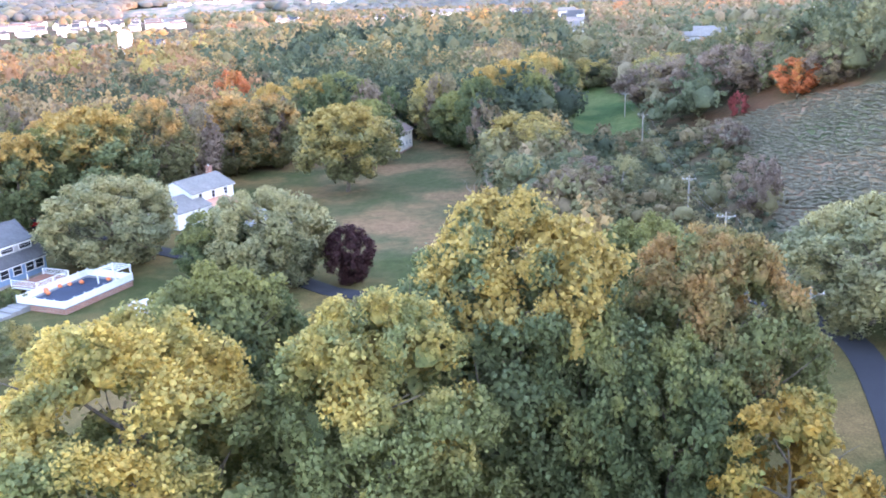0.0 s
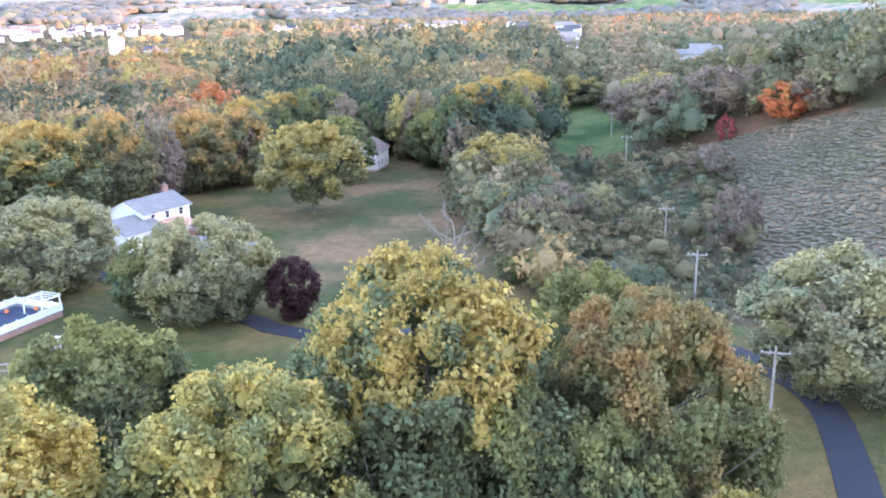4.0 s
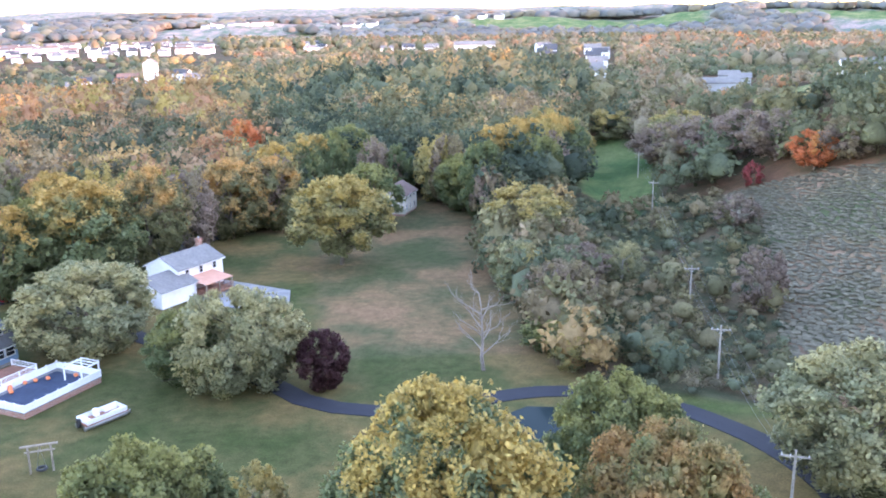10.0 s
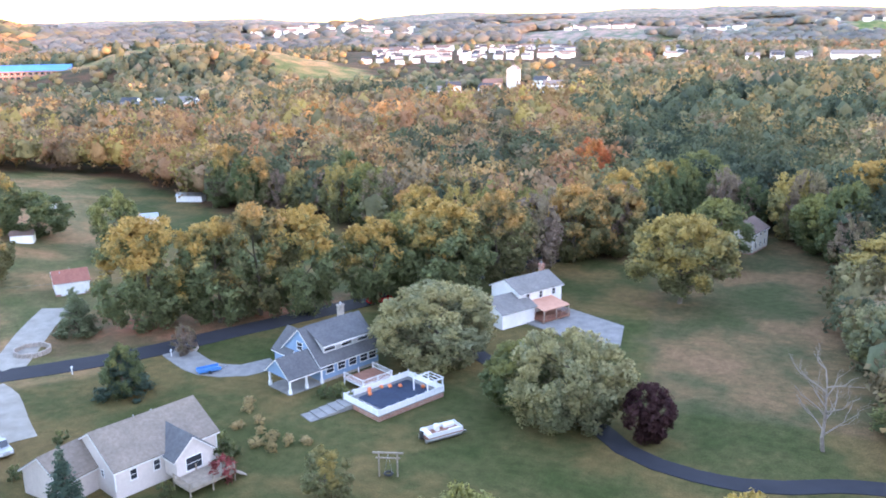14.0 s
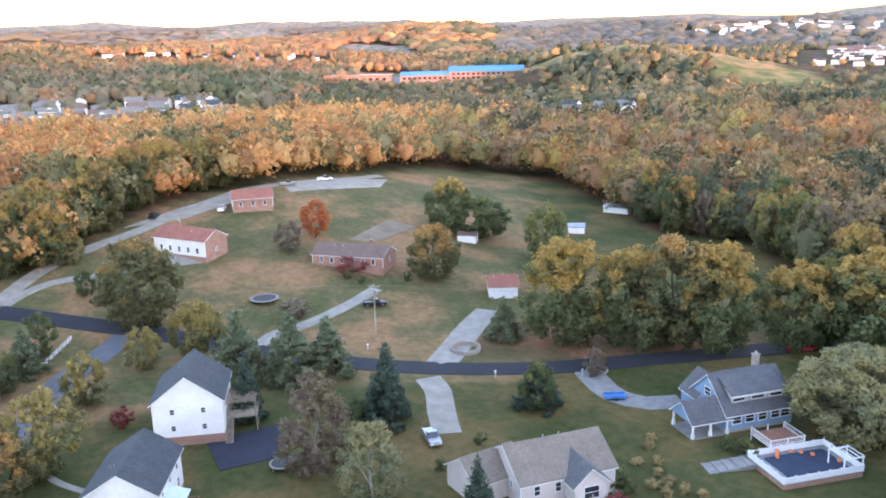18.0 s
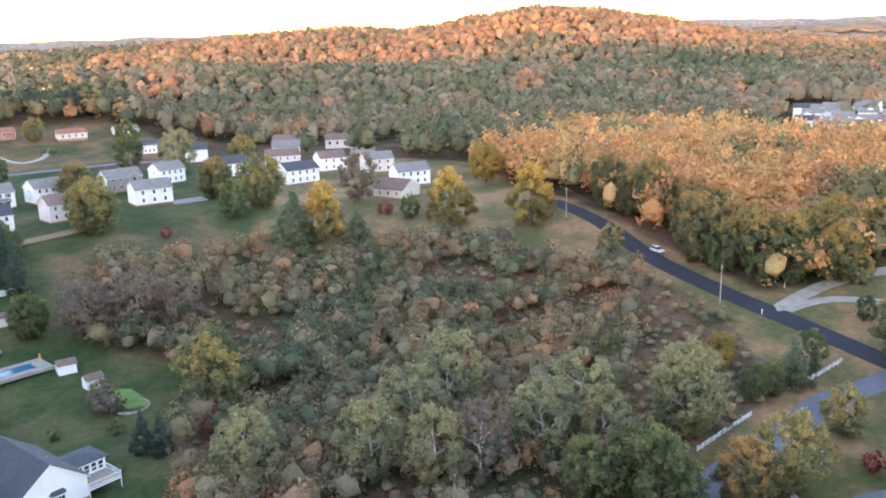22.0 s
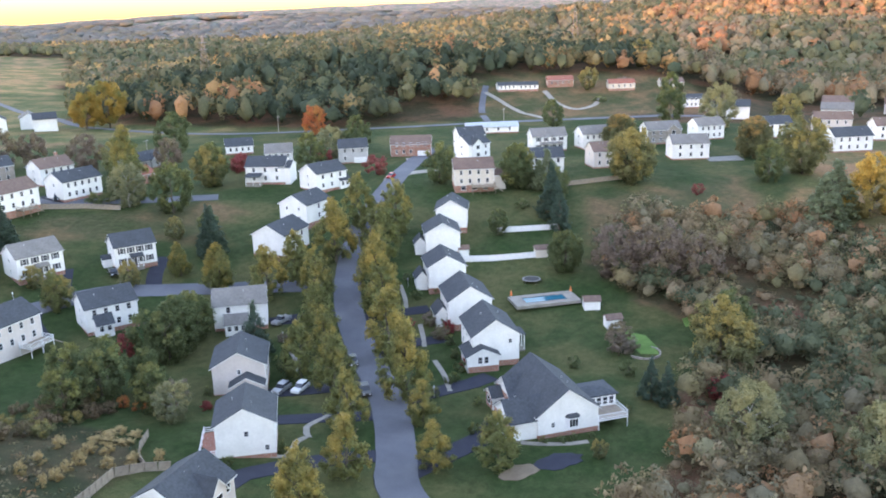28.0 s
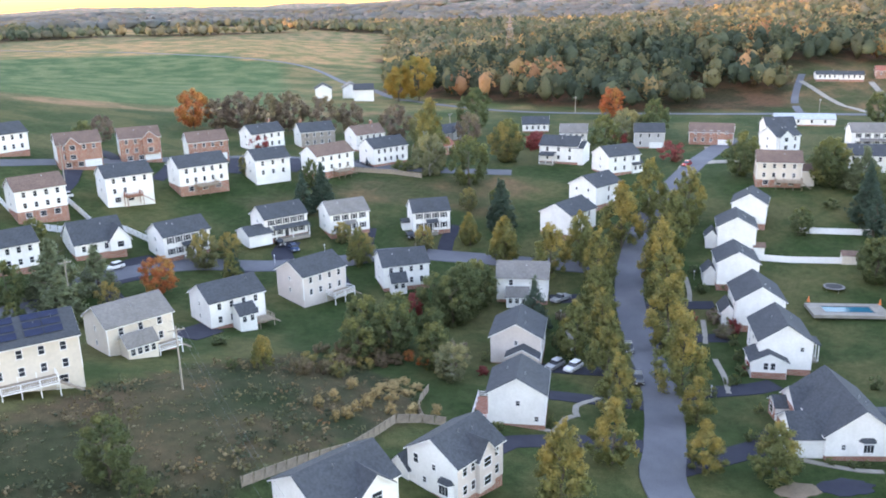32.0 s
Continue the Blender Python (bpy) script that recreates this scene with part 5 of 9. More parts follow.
tree("lawn_oak", -22.0, 181.5, 19, 21.0)
tree("wood_oak", -19.5, 214.9, 16, 16.9)
tree("roadside_oak", -113.7, 126.8, 22, 19.8)
tree("roadside_oak", -103.3, 134.4, 21, 17.2)
tree("roadside_maple", -98.4, 141.2, 23, 18.6)
tree("roadside_oak", -91.3, 146.3, 22, 17.4)
tree("roadside_oak", -81.1, 158.3, 18, 15.3)
tree("roadside_oak", -68.5, 164.9, 21.4, 20.4)
tree("roadside_oak", -69.7, 168.0, 20, 16.9)
tree("wood_oak", -78.8, 164.9, 18, 12.2)
tree("roadside_maple", -62.7, 181.4, 21, 16.5)
tree("brown_tree", -57.3, 190.9, 19, 14.5)
tree("roadside_maple", -52.0, 205.4, 19, 18.1)
tree("roadside_maple", -44.1, 213.7, 18, 15.8)
tree("roadside_oak", -41.1, 248.7, 19, 18.1)
tree("wood_oak", -34.4, 278.9, 18, 20.2)
tree("fire_tree", -71.6, 292.2, 19, 13.8)
tree("olive_tree", -97.0, 242.7, 15, 15.5)
tree("roadside_maple", -101.4, 232.0, 15, 15.1)
tree("olive_tree", 15.1, 158.4, 9, 12.6)
tree("olive_tree", 18.0, 185.9, 12, 14.6)
tree("olive_tree", 12.5, 220.9, 12, 17.3)
tree("brown_tree", 19.4, 147.8, 9, 10.8)
tree("brown_tree", 25.5, 160.2, 9, 11.7)
tree("green_tree", 16.4, 131.8, 5, 8.0)
tree("olive_tree", 21.4, 129.7, 6, 9.6)
tree("roadside_oak", 11.2, 263.7, 18, 18.9)
tree("roadside_oak", 20.3, 268.8, 19, 21.0)
tree("wood_oak", 8.5, 223.2, 16, 13.1)
tree("wood_oak", 3.0, 232.0, 15, 16.6)
tree("wood_oak", 26.0, 262.1, 15, 22.2)
tree("brown_tree", -12.7, 271.0, 12, 17.7)
tree("green_tree", -93.4, 99.3, 9, 6.8)
tree("brown_tree", -97.1, 117.4, 6, 4.3)
tree("conifer", -104.5, 75.7, 15.5, 9.7)
tree("brown_drop", -98.9, 59.9, 16.6, 11.8)
tree("pale_tree", -85.1, 60.9, 12.5, 9.5)
tree("conifer", -71.6, 69.0, 11, 6.9)
tree("green_shrub", -67.1, 90.5, 3.5, 3.7)
tree("conifer", -94.1, 100.2, 8, 10.0)
tree("olive_tree", -47.2, 86.4, 7, 6.4)
tree("roadside_maple", -179.1, 59.0, 19.6, 18.6)
tree("roadside_maple", -164.9, 129.2, 14.4, 13.7)
tree("roadside_oak", -197.2, 157.8, 16.2, 15.5)
tree("wood_oak", -189.6, 164.6, 12, 18.8)
tree("green_tree", -162.0, 165.6, 16.8, 13.4)
tree("fire_tree", -205.3, 117.1, 10.7, 9.7)
tree("brown_tree", -199.4, 105.9, 8.6, 7.8)
tree("red_shrub", -178.8, 113.6, 4.5, 10.3)
tree("green_tree", -201.7, 53.1, 6.4, 5.1)
tree("olive_tree", -221.9, 55.4, 8.2, 7.2)
tree("pine", -139.7, 64.9, 14.3, 14.3)
tree("pine", -133.2, 72.7, 14.1, 14.0)
tree("pine", -130.4, 79.2, 12.3, 12.3)
tree("lawn_oak", -154.2, 62.5, 12.4, 10.8)
tree("olive_tree", -156.8, 52.2, 9, 7.2)
tree("conifer", -108.1, 78.7, 13.3, 8.3)
tree("green_tree", -107.7, 72.3, 5, 3.9)
tree("conifer", -121.7, 58.9, 12.5, 7.8)
tree("brown_shrub", -163.7, 88.8, 4, 7.9)
tree("olive_tree", -123.5, 26.9, 13.8, 12.0)
tree("olive_tree", -146.0, 38.5, 10, 8.9)
tree("roadside_maple", -118.0, 19.5, 11, 10.2)
tree("pale_tree", -142.0, 11.6, 17.2, 13.7)
tree("yellow_maple", -172.4, 18.3, 9, 6.3)
tree("green_tree", -159.3, 24.6, 8, 6.5)
tree("green_tree", -162.1, 28.2, 8, 5.4)
tree("green_tree", -175.0, 37.1, 9.6, 7.7)
tree("pine", -168.4, 32.8, 9.9, 9.9)
tree("green_tree", -118.8, 4.2, 12.7, 10.1)
tree("green_tree", -113.1, 9.9, 10, 8.0)
tree("pine", -123.9, 117.7, 9.7, 9.6)
tree("red_shrub", -133.0, 41.1, 3.5, 4.7)
tree("gold_round", -233.5, -96.7, 18.4, 16.0)
tree("gold_round", -253.7, -60.9, 18.9, 16.4)
tree("gold_round", -260.0, -35.5, 20, 17.4)
tree("pine", -228.1, -104.0, 16.9, 16.9)
tree("pine", -232.9, -85.2, 11.2, 11.2)
tree("pine", -216.9, -101.8, 16.3, 16.3)
tree("brown_tree", -232.7, -39.9, 8.3, 7.5)
tree("olive_tree", -236.7, -8.5, 9.2, 8.0)
tree("pale_tree", -113.2, -39.8, 14.5, 11.6)
tree("pale_tree", -127.2, -37.2, 15.6, 12.4)
tree("pale_tree", -113.0, -29.1, 14.1, 11.3)
tree("pale_tree", -126.4, -13.2, 15, 12.0)
tree("pale_tree", -135.4, -7.9, 17.1, 13.6)
tree("pale_tree", -130.4, -3.5, 12.8, 10.2)
tree("thin_birch", -116.5, -22.1, 15, 10.5)
tree("pale_tree", -143.6, -34.2, 16.9, 13.5)
tree("green_tree", -113.1, -4.5, 11.5, 9.2)
tree("green_tree", -116.9, 1.3, 11.8, 9.4)
tree("green_tree", -113.2, 6.5, 13.8, 11.0)
tree("pale_tree", -142.0, 11.2, 17.7, 14.1)
tree("yellow_maple", -174.2, 18.8, 8, 6.5)
tree("green_tree", -168.0, -5.0, 9, 6.3)
tree("green_tree", -143.5, -86.0, 14.1, 11.3)
tree("olive_tree", -133.4, -79.0, 13.6, 11.8)
tree("red_shrub", -123.0, -74.9, 5, 6.2)
tree("pale_tree", -107.1, -59.9, 13.5, 10.8)
tree("green_tree", -152.1, -138.4, 11.1, 8.9)
tree("conifer", -113.8, -83.8, 9.1, 5.7)
tree("conifer", -113.9, -80.2, 9, 5.7)
tree("green_shrub", -119.7, -93.4, 3, 4.1)
tree("brown_shrub", -127.5, -101.0, 4, 7.4)
tree("green_tree", -187.5, -190.4, 15.1, 12.1)
tree("pine", -194.4, -183.5, 13.4, 13.4)
tree("conifer", -176.2, -165.4, 17.7, 11.1)
tree("conifer", -170.6, -157.1, 13.7, 8.6)
tree("roadside_maple", -265.3, -209.2, 13.5, 12.8)
tree("olive_tree", -220.5, -171.7, 15.7, 13.6)
tree("roadside_maple", -278.2, -158.4, 13.9, 13.3)
tree("olive_tree", -260.4, -130.6, 15.1, 13.2)
tree("green_tree", -244.5, -133.6, 13.4, 10.7)
tree("yellow_maple", -322.6, -63.0, 16.3, 13.6)
tree("brown_tree", -275.8, -99.9, 18, 16.3)
tree("red_shrub", -220.1, -143.5, 3.5, 4.4)
tree("red_shrub", -260.1, -85.1, 4, 6.7)
tree("green_tree", -257.7, -75.5, 8.2, 6.6)
tree("olive_tree", -354.3, -186.0, 15.8, 13.7)
tree("pale_tree", -336.5, -209.5, 20.5, 16.3)
tree("green_tree", -340.4, -237.4, 17.8, 14.2)
tree("street_tree", -134.9, -188.4, 17.1, 11.1, "trees along the street")
tree("street_tree", -120.7, -176.9, 17.3, 11.2, "trees along the street")
tree("street_tree", -108.0, -162.2, 17.2, 11.2, "trees along the street")
tree("street_tree", -101.8, -151.3, 16.3, 10.5, "trees along the street")
tree("street_tree", -90.1, -134.2, 16.8, 10.9, "trees along the street")
tree("street_tree", -79.7, -115.2, 16.9, 10.9, "trees along the street")
tree("street_tree", -75.0, -104.6, 8.8, 6.4, "trees along the street")
tree("street_tree", -65.7, -90.6, 8.8, 7.2, "trees along the street")
tree("street_tree", -74.6, -85.0, 10.0, 8.6, "trees along the street")
tree("street_tree", -129.2, -198.6, 17.4, 11.3, "trees along the street")
tree("street_tree", -111.3, -184.9, 18.7, 12.2, "trees along the street")
tree("street_tree", -95.7, -180.1, 15.3, 9.9, "trees along the street")
tree("street_tree", -94.5, -169.1, 14.6, 9.5, "trees along the street")
tree("street_tree", -86.0, -177.6, 14.8, 9.7, "trees along the street")
tree("street_tree", -84.0, -152.3, 14.5, 9.4, "trees along the street")
tree("street_tree", -80.0, -143.7, 11.7, 7.6, "trees along the street")
tree("street_tree", -69.6, -136.6, 13.1, 8.5, "trees along the street")
tree("street_tree", -71.0, -126.5, 13.5, 8.7, "trees along the street")
tree("street_tree", -63.0, -110.5, 12.1, 7.9, "trees along the street")
tree("street_tree", -53.2, -96.6, 11.6, 8.2, "trees along the street")
tree("street_tree", -38.9, -86.8, 13.9, 9.0, "trees along the street")
tree("conifer", -67.9, -151.4, 14, 8.8)
tree("fire_tree", -204.3, -339.0, 14, 11.9)
tree("green_tree", -188.6, -192.0, 14.1, 11.3)
tree("pine", -191.6, -184.7, 10.4, 10.4)
tree("conifer", -176.4, -164.8, 16, 10.0)
tree("green_tree", -152.6, -139.3, 11.2, 9.0)
tree("olive_tree", -216.5, -166.6, 17.6, 15.3)
tree("roadside_maple", -260.7, -205.4, 14.5, 13.8)
tree("roadside_maple", -291.7, -165.7, 13.4, 12.8)
tree("olive_tree", -263.7, -131.8, 19, 16.4)
tree("red_shrub", -136.1, -281.9, 6, 9.7)
tree("red_shrub", -165.5, -239.1, 7, 9.1)
tree("red_shrub", -164.7, -270.5, 6, 8.7)
tree("green_tree", -152.8, -261.2, 14.4, 11.5)
tree("olive_tree", -113.9, -263.5, 13.7, 11.9)
tree("green_tree", -178.9, -271.7, 12.6, 10.1)
tree("green_tree", -173.3, -212.7, 14.3, 11.5)
tree("pale_tree", -170.2, -274.5, 13.9, 11.1)
tree("green_tree", -130.9, -328.9, 18.2, 14.5)
tree("pale_tree", -83.5, -256.8, 14, 11.2)
tree("green_tree", -92.0, -243.8, 15.8, 12.6)
tree("green_tree", -115.1, -263.0, 14.9, 11.9)
tree("red_shrub", -133.3, -279.1, 6, 8.5)
tree("conifer", -43.1, -239.3, 13.3, 8.3)
tree("conifer", -36.4, -235.6, 13.7, 8.6)
tree("green_tree", -43.5, -255.6, 9, 5.4)
tree("olive_tree", -97.4, -299.9, 13.7, 11.9)
tree("brown_tree", -115.8, -299.7, 12.1, 11.0)
tree("olive_tree", -26.0, -270.6, 6.4, 5.6)
tree("red_shrub", -35.7, -304.0, 6, 7.9)
tree("red_shrub", 7.8, -290.5, 4, 5.9)
tree("arbor", -56.5, -163.8, 13.5, 10.3)
tree("arbor", -50.0, -164.7, 11.7, 9.0)
tree("arbor", -36.7, -152.5, 11.6, 8.7)
tree("arbor", -42.8, -147.5, 9.45, 6.9)
tree("arbor", -30.3, -154.9, 10.8, 8.2)
tree("arbor", -63.1, -169.6, 10.5, 8.0)
tree("red_shrub", -48.7, -172.7, 4, 5.2)
tree("pale_tree", -40.6, -131.5, 7.5, 7.0)
tree("arbor", 18.1, -99.4, 9, 6.8)
tree("arbor", 14.8, -93.2, 5.8, 4.4)
tree("olive_tree", -8.8, -147.3, 4.4, 3.8)
tree("pine", 28.0, -187.1, 14.7, 14.7)
tree("pine", 26.1, -172.6, 11.8, 11.8)
tree("pine", 19.7, -193.5, 10.9, 10.8)
tree("green_tree", 36.5, -183.0, 10, 7.8)
tree("fire_tree", 6.8, -191.0, 8.9, 8.1)
tree("conifer", -10.9, -197.1, 8.7, 5.4)
tree("olive_tree", -4.8, -205.0, 9.9, 8.6)
tree("olive_tree", -11.4, -209.2, 7.6, 6.6)
tree("olive_tree", -61.7, -203.9, 7, 6.1)
tree("olive_tree", -43.9, -201.9, 8.4, 7.3)
tree("olive_tree", -42.1, -214.8, 6, 5.4)
tree("green_tree", -91.5, -219.5, 8.4, 6.7)
tree("green_tree", 33.0, -217.6, 7.5, 6.0)
tree("green_tree", 34.1, -167.3, 6, 4.8)
tree("olive_tree", 17.7, -182.9, 6, 5.2)
tree("street_tree", -79.2, -189.6, 12.8, 8.3, "trees along the street")
tree("street_tree", -74.8, -203.7, 9.4, 6.1, "trees along the street")
tree("conifer", -87.6, -209.2, 15, 9.4)
tree("olive_tree", -83.9, -225.0, 6.8, 5.9)
tree("green_shrub", -2.2, -157.0, 2, 4.6)
tree("fire_tree", -18.0, -348.3, 15.5, 14.1)
tree("brown_tree", -34.9, -344.3, 15.5, 14.0)
tree("brown_tree", -46.1, -345.1, 15.6, 14.1)
tree("brown_tree", -27.2, -345.1, 12.9, 11.7)
tree("brown_tree", -55.3, -345.1, 15.7, 14.2)
tree("brown_tree", -67.5, -337.8, 15.4, 14.0)
tree("brown_tree", -79.2, -337.7, 13, 11.8)
tree("yellow_maple", -137.6, -450.3, 19.3, 15.9)
tree("yellow_maple", -149.7, -451.5, 24.4, 19.2)
tree("brown_tree", -90.5, -313.0, 14.7, 13.3)
tree("green_tree", 20.7, -284.1, 12, 9.6)
tree("brown_tree", 15.7, -312.0, 9.3, 8.4)
tree("fire_shrub", -36.1, -142.8, 2.3, 2.7)
tree("fire_shrub", -37.8, -140.4, 1.8, 2.6)
tree("red_shrub", -47.8, -133.5, 1.6, 2.6)
for x, y, h, w in ((-21.0, -129.5, 1.9, 2.7), (-16.6, -124.3, 1.9, 2.7), (-13.4, -121.5, 1.9, 2.4), (-14.7, -115.9, 1.7, 2.0), (-16.9, -117.1, 2.0, 2.4), (-19.1, -119.5, 1.8, 2.0),
                   (-21.5, -121.4, 2.1, 2.7), (-24.1, -125.0, 2.0, 2.8), (-26.4, -123.5, 1.7, 2.6), (-24.6, -118.1, 1.9, 2.4), (-28.2, -118.1, 1.5, 3.0), (-32.1, -117.6, 1.6, 2.4)):
    tree("straw_clump", x, y, h, w)
for x, y in ((-26.5, -129.5), (-29.0, -130.5), (-31.0, -131.5), (-32.6, -128.6), (-30.0, -126.0), (-28.0, -128.0)):
    tree("straw_clump", x, y, 0.8, 3.4)
for k, (x, y) in enumerate(((-20.5, -150.0), (-20.9, -142.6), (-22.2, -139.4), (-25.3, -144.2), (-26.4, -140.1), (-29.3, -145.1), (-29.7, -140.5), (-33.2, -146.8), (-33.1, -142.3), (-18.3, -137.7),
                            (-20.4, -135.8), (-31.0, -149.0), (-27.9, -150.0), (-16.5, -143.0), (-14.0, -138.0), (-24.0, -147.5))):
    tree(("scrub_bush", "olive_bush", "scrub_bush")[k % 3], x, y, 1.8 + .45 * (k % 4), 3.6 + .5 * (k % 3))
tree("green_shrub", -79.5, -96.0, 2.2, 2.8)
tree("green_shrub", -49.3, -109.2, 2.6, 1.3)
tree("pale_tree", 13.8, 160.4, 10, 10.4)
tree("olive_tree", 17.5, 198.3, 13, 19.2)
tree("pale_tree", 34.2, 164.6, 8, 7.6)
tree("brown_tree", 57.1, 156.2, 12, 9.6)
tree("brown_tree", 67.4, 207.0, 8, 10.5)
tree("brown_tree", 21.2, 142.4, 11, 10.2)
tree("olive_tree", 20.4, 123.3, 6, 7.3)
tree("fire_tree", 91.4, 225.2, 10, 12.4)
tree("red_shrub", 79.5, 234.7, 6, 6.4)
tree("brown_tree", 66.1, 284.4, 14, 20.7)
tree("brown_tree", 75.5, 271.6, 15, 19.9)
tree("brown_tree", 84.5, 261.8, 15, 21.2)
tree("brown_tree", 89.0, 246.2, 14, 18.4)
tree("olive_tree", 76.4, 306.0, 14, 20.3)
tree("brown_tree", 98.2, 220.2, 11, 15.3)
tree("olive_tree", 57.0, 346.7, 12, 22.7)
tree("street_tree", -92.1, -279.4, 21.3, 13.7, "trees along the street")
tree("olive_tree", -114.3, -262.8, 12.5, 10.9)
tree("conifer", -43.1, -240.3, 14.1, 8.8)
tree("street_tree", -42.8, -200.3, 10.6, 6.9, "trees along the street")
tree("street_tree", -74.8, -202.8, 9.3, 6.1, "trees along the street")
tree("street_tree", -78.3, -189.7, 12.8, 8.3, "trees along the street")
tree("conifer", -87.0, -210.4, 15, 9.4)
tree("green_tree", -191.7, -286.7, 14.8, 11.8)
tree("olive_tree", -194.3, -195.6, 12, 9.6)
tree("olive_tree", -216.7, -166.7, 18.7, 16.2)
tree("green_tree", -186.5, -172.5, 11.2, 8.9)
tree("brown_tree", -157.4, -126.8, 14.5, 13.2)
tree("brown_tree", -164.3, -117.5, 16.1, 14.7)
tree("olive_tree", -134.9, -82.2, 15.2, 13.2)
tree("brown_tree", -167.2, -108.7, 14.4, 13.1)
tree("olive_tree", -89.3, -76.1, 3.3, 2.9)
tree("green_shrub", -76.6, -264.1, 4, 9.1)
tree("green_shrub", -84.2, -266.6, 4.5, 9.6)
tree("green_shrub", -88.3, -260.9, 4, 8.4)
tree("arbor", -62.0, -170.1, 11.3, 8.6)
tree("arbor", -52.6, -161.1, 11.7, 8.8)
tree("arbor", -33.9, -146.6, 11.3, 8.6)
tree("arbor", -39.6, -138.3, 9.3, 7.1)
tree("arbor", -26.1, -143.8, 9.3, 7.2)
tree("brown_shrub", -43.9, -138.3, 5, 6.6)
tree("fire_shrub", -39.4, -139.2, 1.7, 2.6)
tree("red_shrub", -46.7, -169.2, 5, 4.6)
tree("green_shrub", -114.8, -103.6, 2.5, 3.6)
tree("brown_tree", -129.8, -103.6, 6.0, 5.6)
tree("green_shrub", -175.4, -176.7, 3, 5.3)
tree("arbor", -156.4, -168.0, 7.7, 5.8)
tree("green_shrub", -89.2, -137.1, 2, 2.5)
tree("green_shrub", -84.4, -112.1, 2, 2.4)
tree("green_shrub", -90.2, -114.8, 2, 2.3)
tree("brown_shrub", -104.8, -133.8, 3, 4.5)
tree("red_shrub", -73.2, -164.2, 2, 3.2)
tree("green_shrub", -66.6, -137.2, 1.6, 2.1)
tree("green_shrub", -49.8, -110.2, 1.4, 1.6)
tree("green_shrub", -86.0, -85.6, 1.3, 1.8)
tree("green_shrub", -88.6, -83.6, 1.3, 2.0)
tree("green_shrub", -2.2, -140.8, 2, 2.7)
tree("street_tree", -7.7, -140.9, 6.5, 4.2, "trees along the street")
tree("street_tree", -10.0, -196.0, 8.2, 5.3, "trees along the street")
tree("green_tree", -391.5, -272.4, 16.3, 13.0)
tree("brown_tree", -484.3, -308.7, 17.4, 15.5)
tree("olive_tree", -447.6, -333.4, 17.6, 15.1)
tree("green_tree", -293.8, -270.7, 13.7, 10.9)
tree("brown_tree", -391.4, -235.5, 12.4, 11.2)
tree("olive_tree", -378.6, -319.7, 13.2, 11.4)
tree("brown_shrub", -404.5, -314.6, 3, 10.4)
tree("green_shrub", -365.6, -300.9, 3, 8.4)
tree("green_shrub", -114.3, -154.4, 2.4, 3.4)
tree("brown_shrub", -124.1, -162.1, 2.4, 3.9)
tree("green_shrub", -119.3, -164.2, 2, 3.0)
tree("brown_shrub", -107.4, -141.1, 3, 4.5)
tree("brown_shrub", -104.5, -134.4, 2.6, 3.8)
tree("green_shrub", -116.5, -144.5, 2, 2.8)
tree("green_shrub", -93.6, -126.7, 1.8, 2.4)
tree("green_shrub", -87.9, -121.4, 1.6, 2.1)
tree("green_shrub", -68.5, -142.3, 2, 2.4)
tree("brown_shrub", -76.9, -155.9, 2, 3.1)
tree("green_shrub", -59.8, -164.9, 1.8, 2.3)
tree("green_shrub", -51.1, -139.9, 1.8, 2.0)

# ---- houses ----
def window_meshes(w, h, rows=2):
    fr = Shape()
    b = 0.09
    for x0, z0, x1, z1 in ((-w / 2, -h / 2, -w / 2 + b, h / 2), (w / 2 - b, -h / 2, w / 2, h / 2), (-w / 2, h / 2 - b, w / 2, h / 2), (-w / 2 - .05, -h / 2 - .03, w / 2 + .05, -h / 2 + b)):
        fr.box(x0, -0.07, z0, x1, 0.05, z1)
    fr.box(-w / 2 + b, -0.05, -0.03, w / 2 - b, 0.03, 0.03)
    pane = Shape().box(-w / 2 + b, -0.02, -h / 2 + b, w / 2 - b, 0.02, h / 2 - b)
    return fr.mesh("window", TRIM), pane.mesh("pane", GLASS)


WINDOWS = {k: window_meshes(*k) for k in ((1.0, 1.5), (1.7, 1.5), (0.8, 1.0), (2.4, 1.9))}
SHUTTER_MESH = Shape().box(-0.2, -0.05, -0.78, 0.2, 0.03, 0.78).mesh("shutter", SHUTTER)
DOOR_MESH = Shape().box(-0.5, -0.06, 0, 0.5, 0.04, 2.1).box(-0.36, -0.08, 1.15, 0.36, -0.06, 1.95).box(-0.36, -0.08, 0.2, 0.36, -0.06, 1.0).mesh("door", SHUTTER)
DOOR_FRAME = Shape().box(-0.65, -0.05, 0, -0.5, 0.03, 2.25).box(0.5, -0.05, 0, 0.65, 0.03, 2.25).box(-0.65, -0.05, 2.1, 0.65, 0.03, 2.28).mesh("door_frame", TRIM)


def garage_mesh():
    s = Shape()
    for i in range(4):
        s.soft_box(-2.4, -0.06, i * 0.54, 2.4, 0.03, i * 0.54 + 0.52, 0.02)
    return s.mesh("garage_door", TRIM)


GARAGE_MESH = garage_mesh()
SIDES = {"near": (0, -1), "back": (180, -1), "left": (-90, 0), "right": (90, 0)}


def wall_spot(w, d, side, u, z):
    """Local pose on a wall: u along it as seen from outside, z up."""
    if side == "near":
        return pose(u, -d / 2, z, 0, 0, 0)
    if side == "back":
        return pose(-u, d / 2, z, 0, 0, 180)
    if side == "left":
        return pose(-w / 2, -u, z, 0, 0, -90)
    return pose(w / 2, u, z, 0, 0, 90)


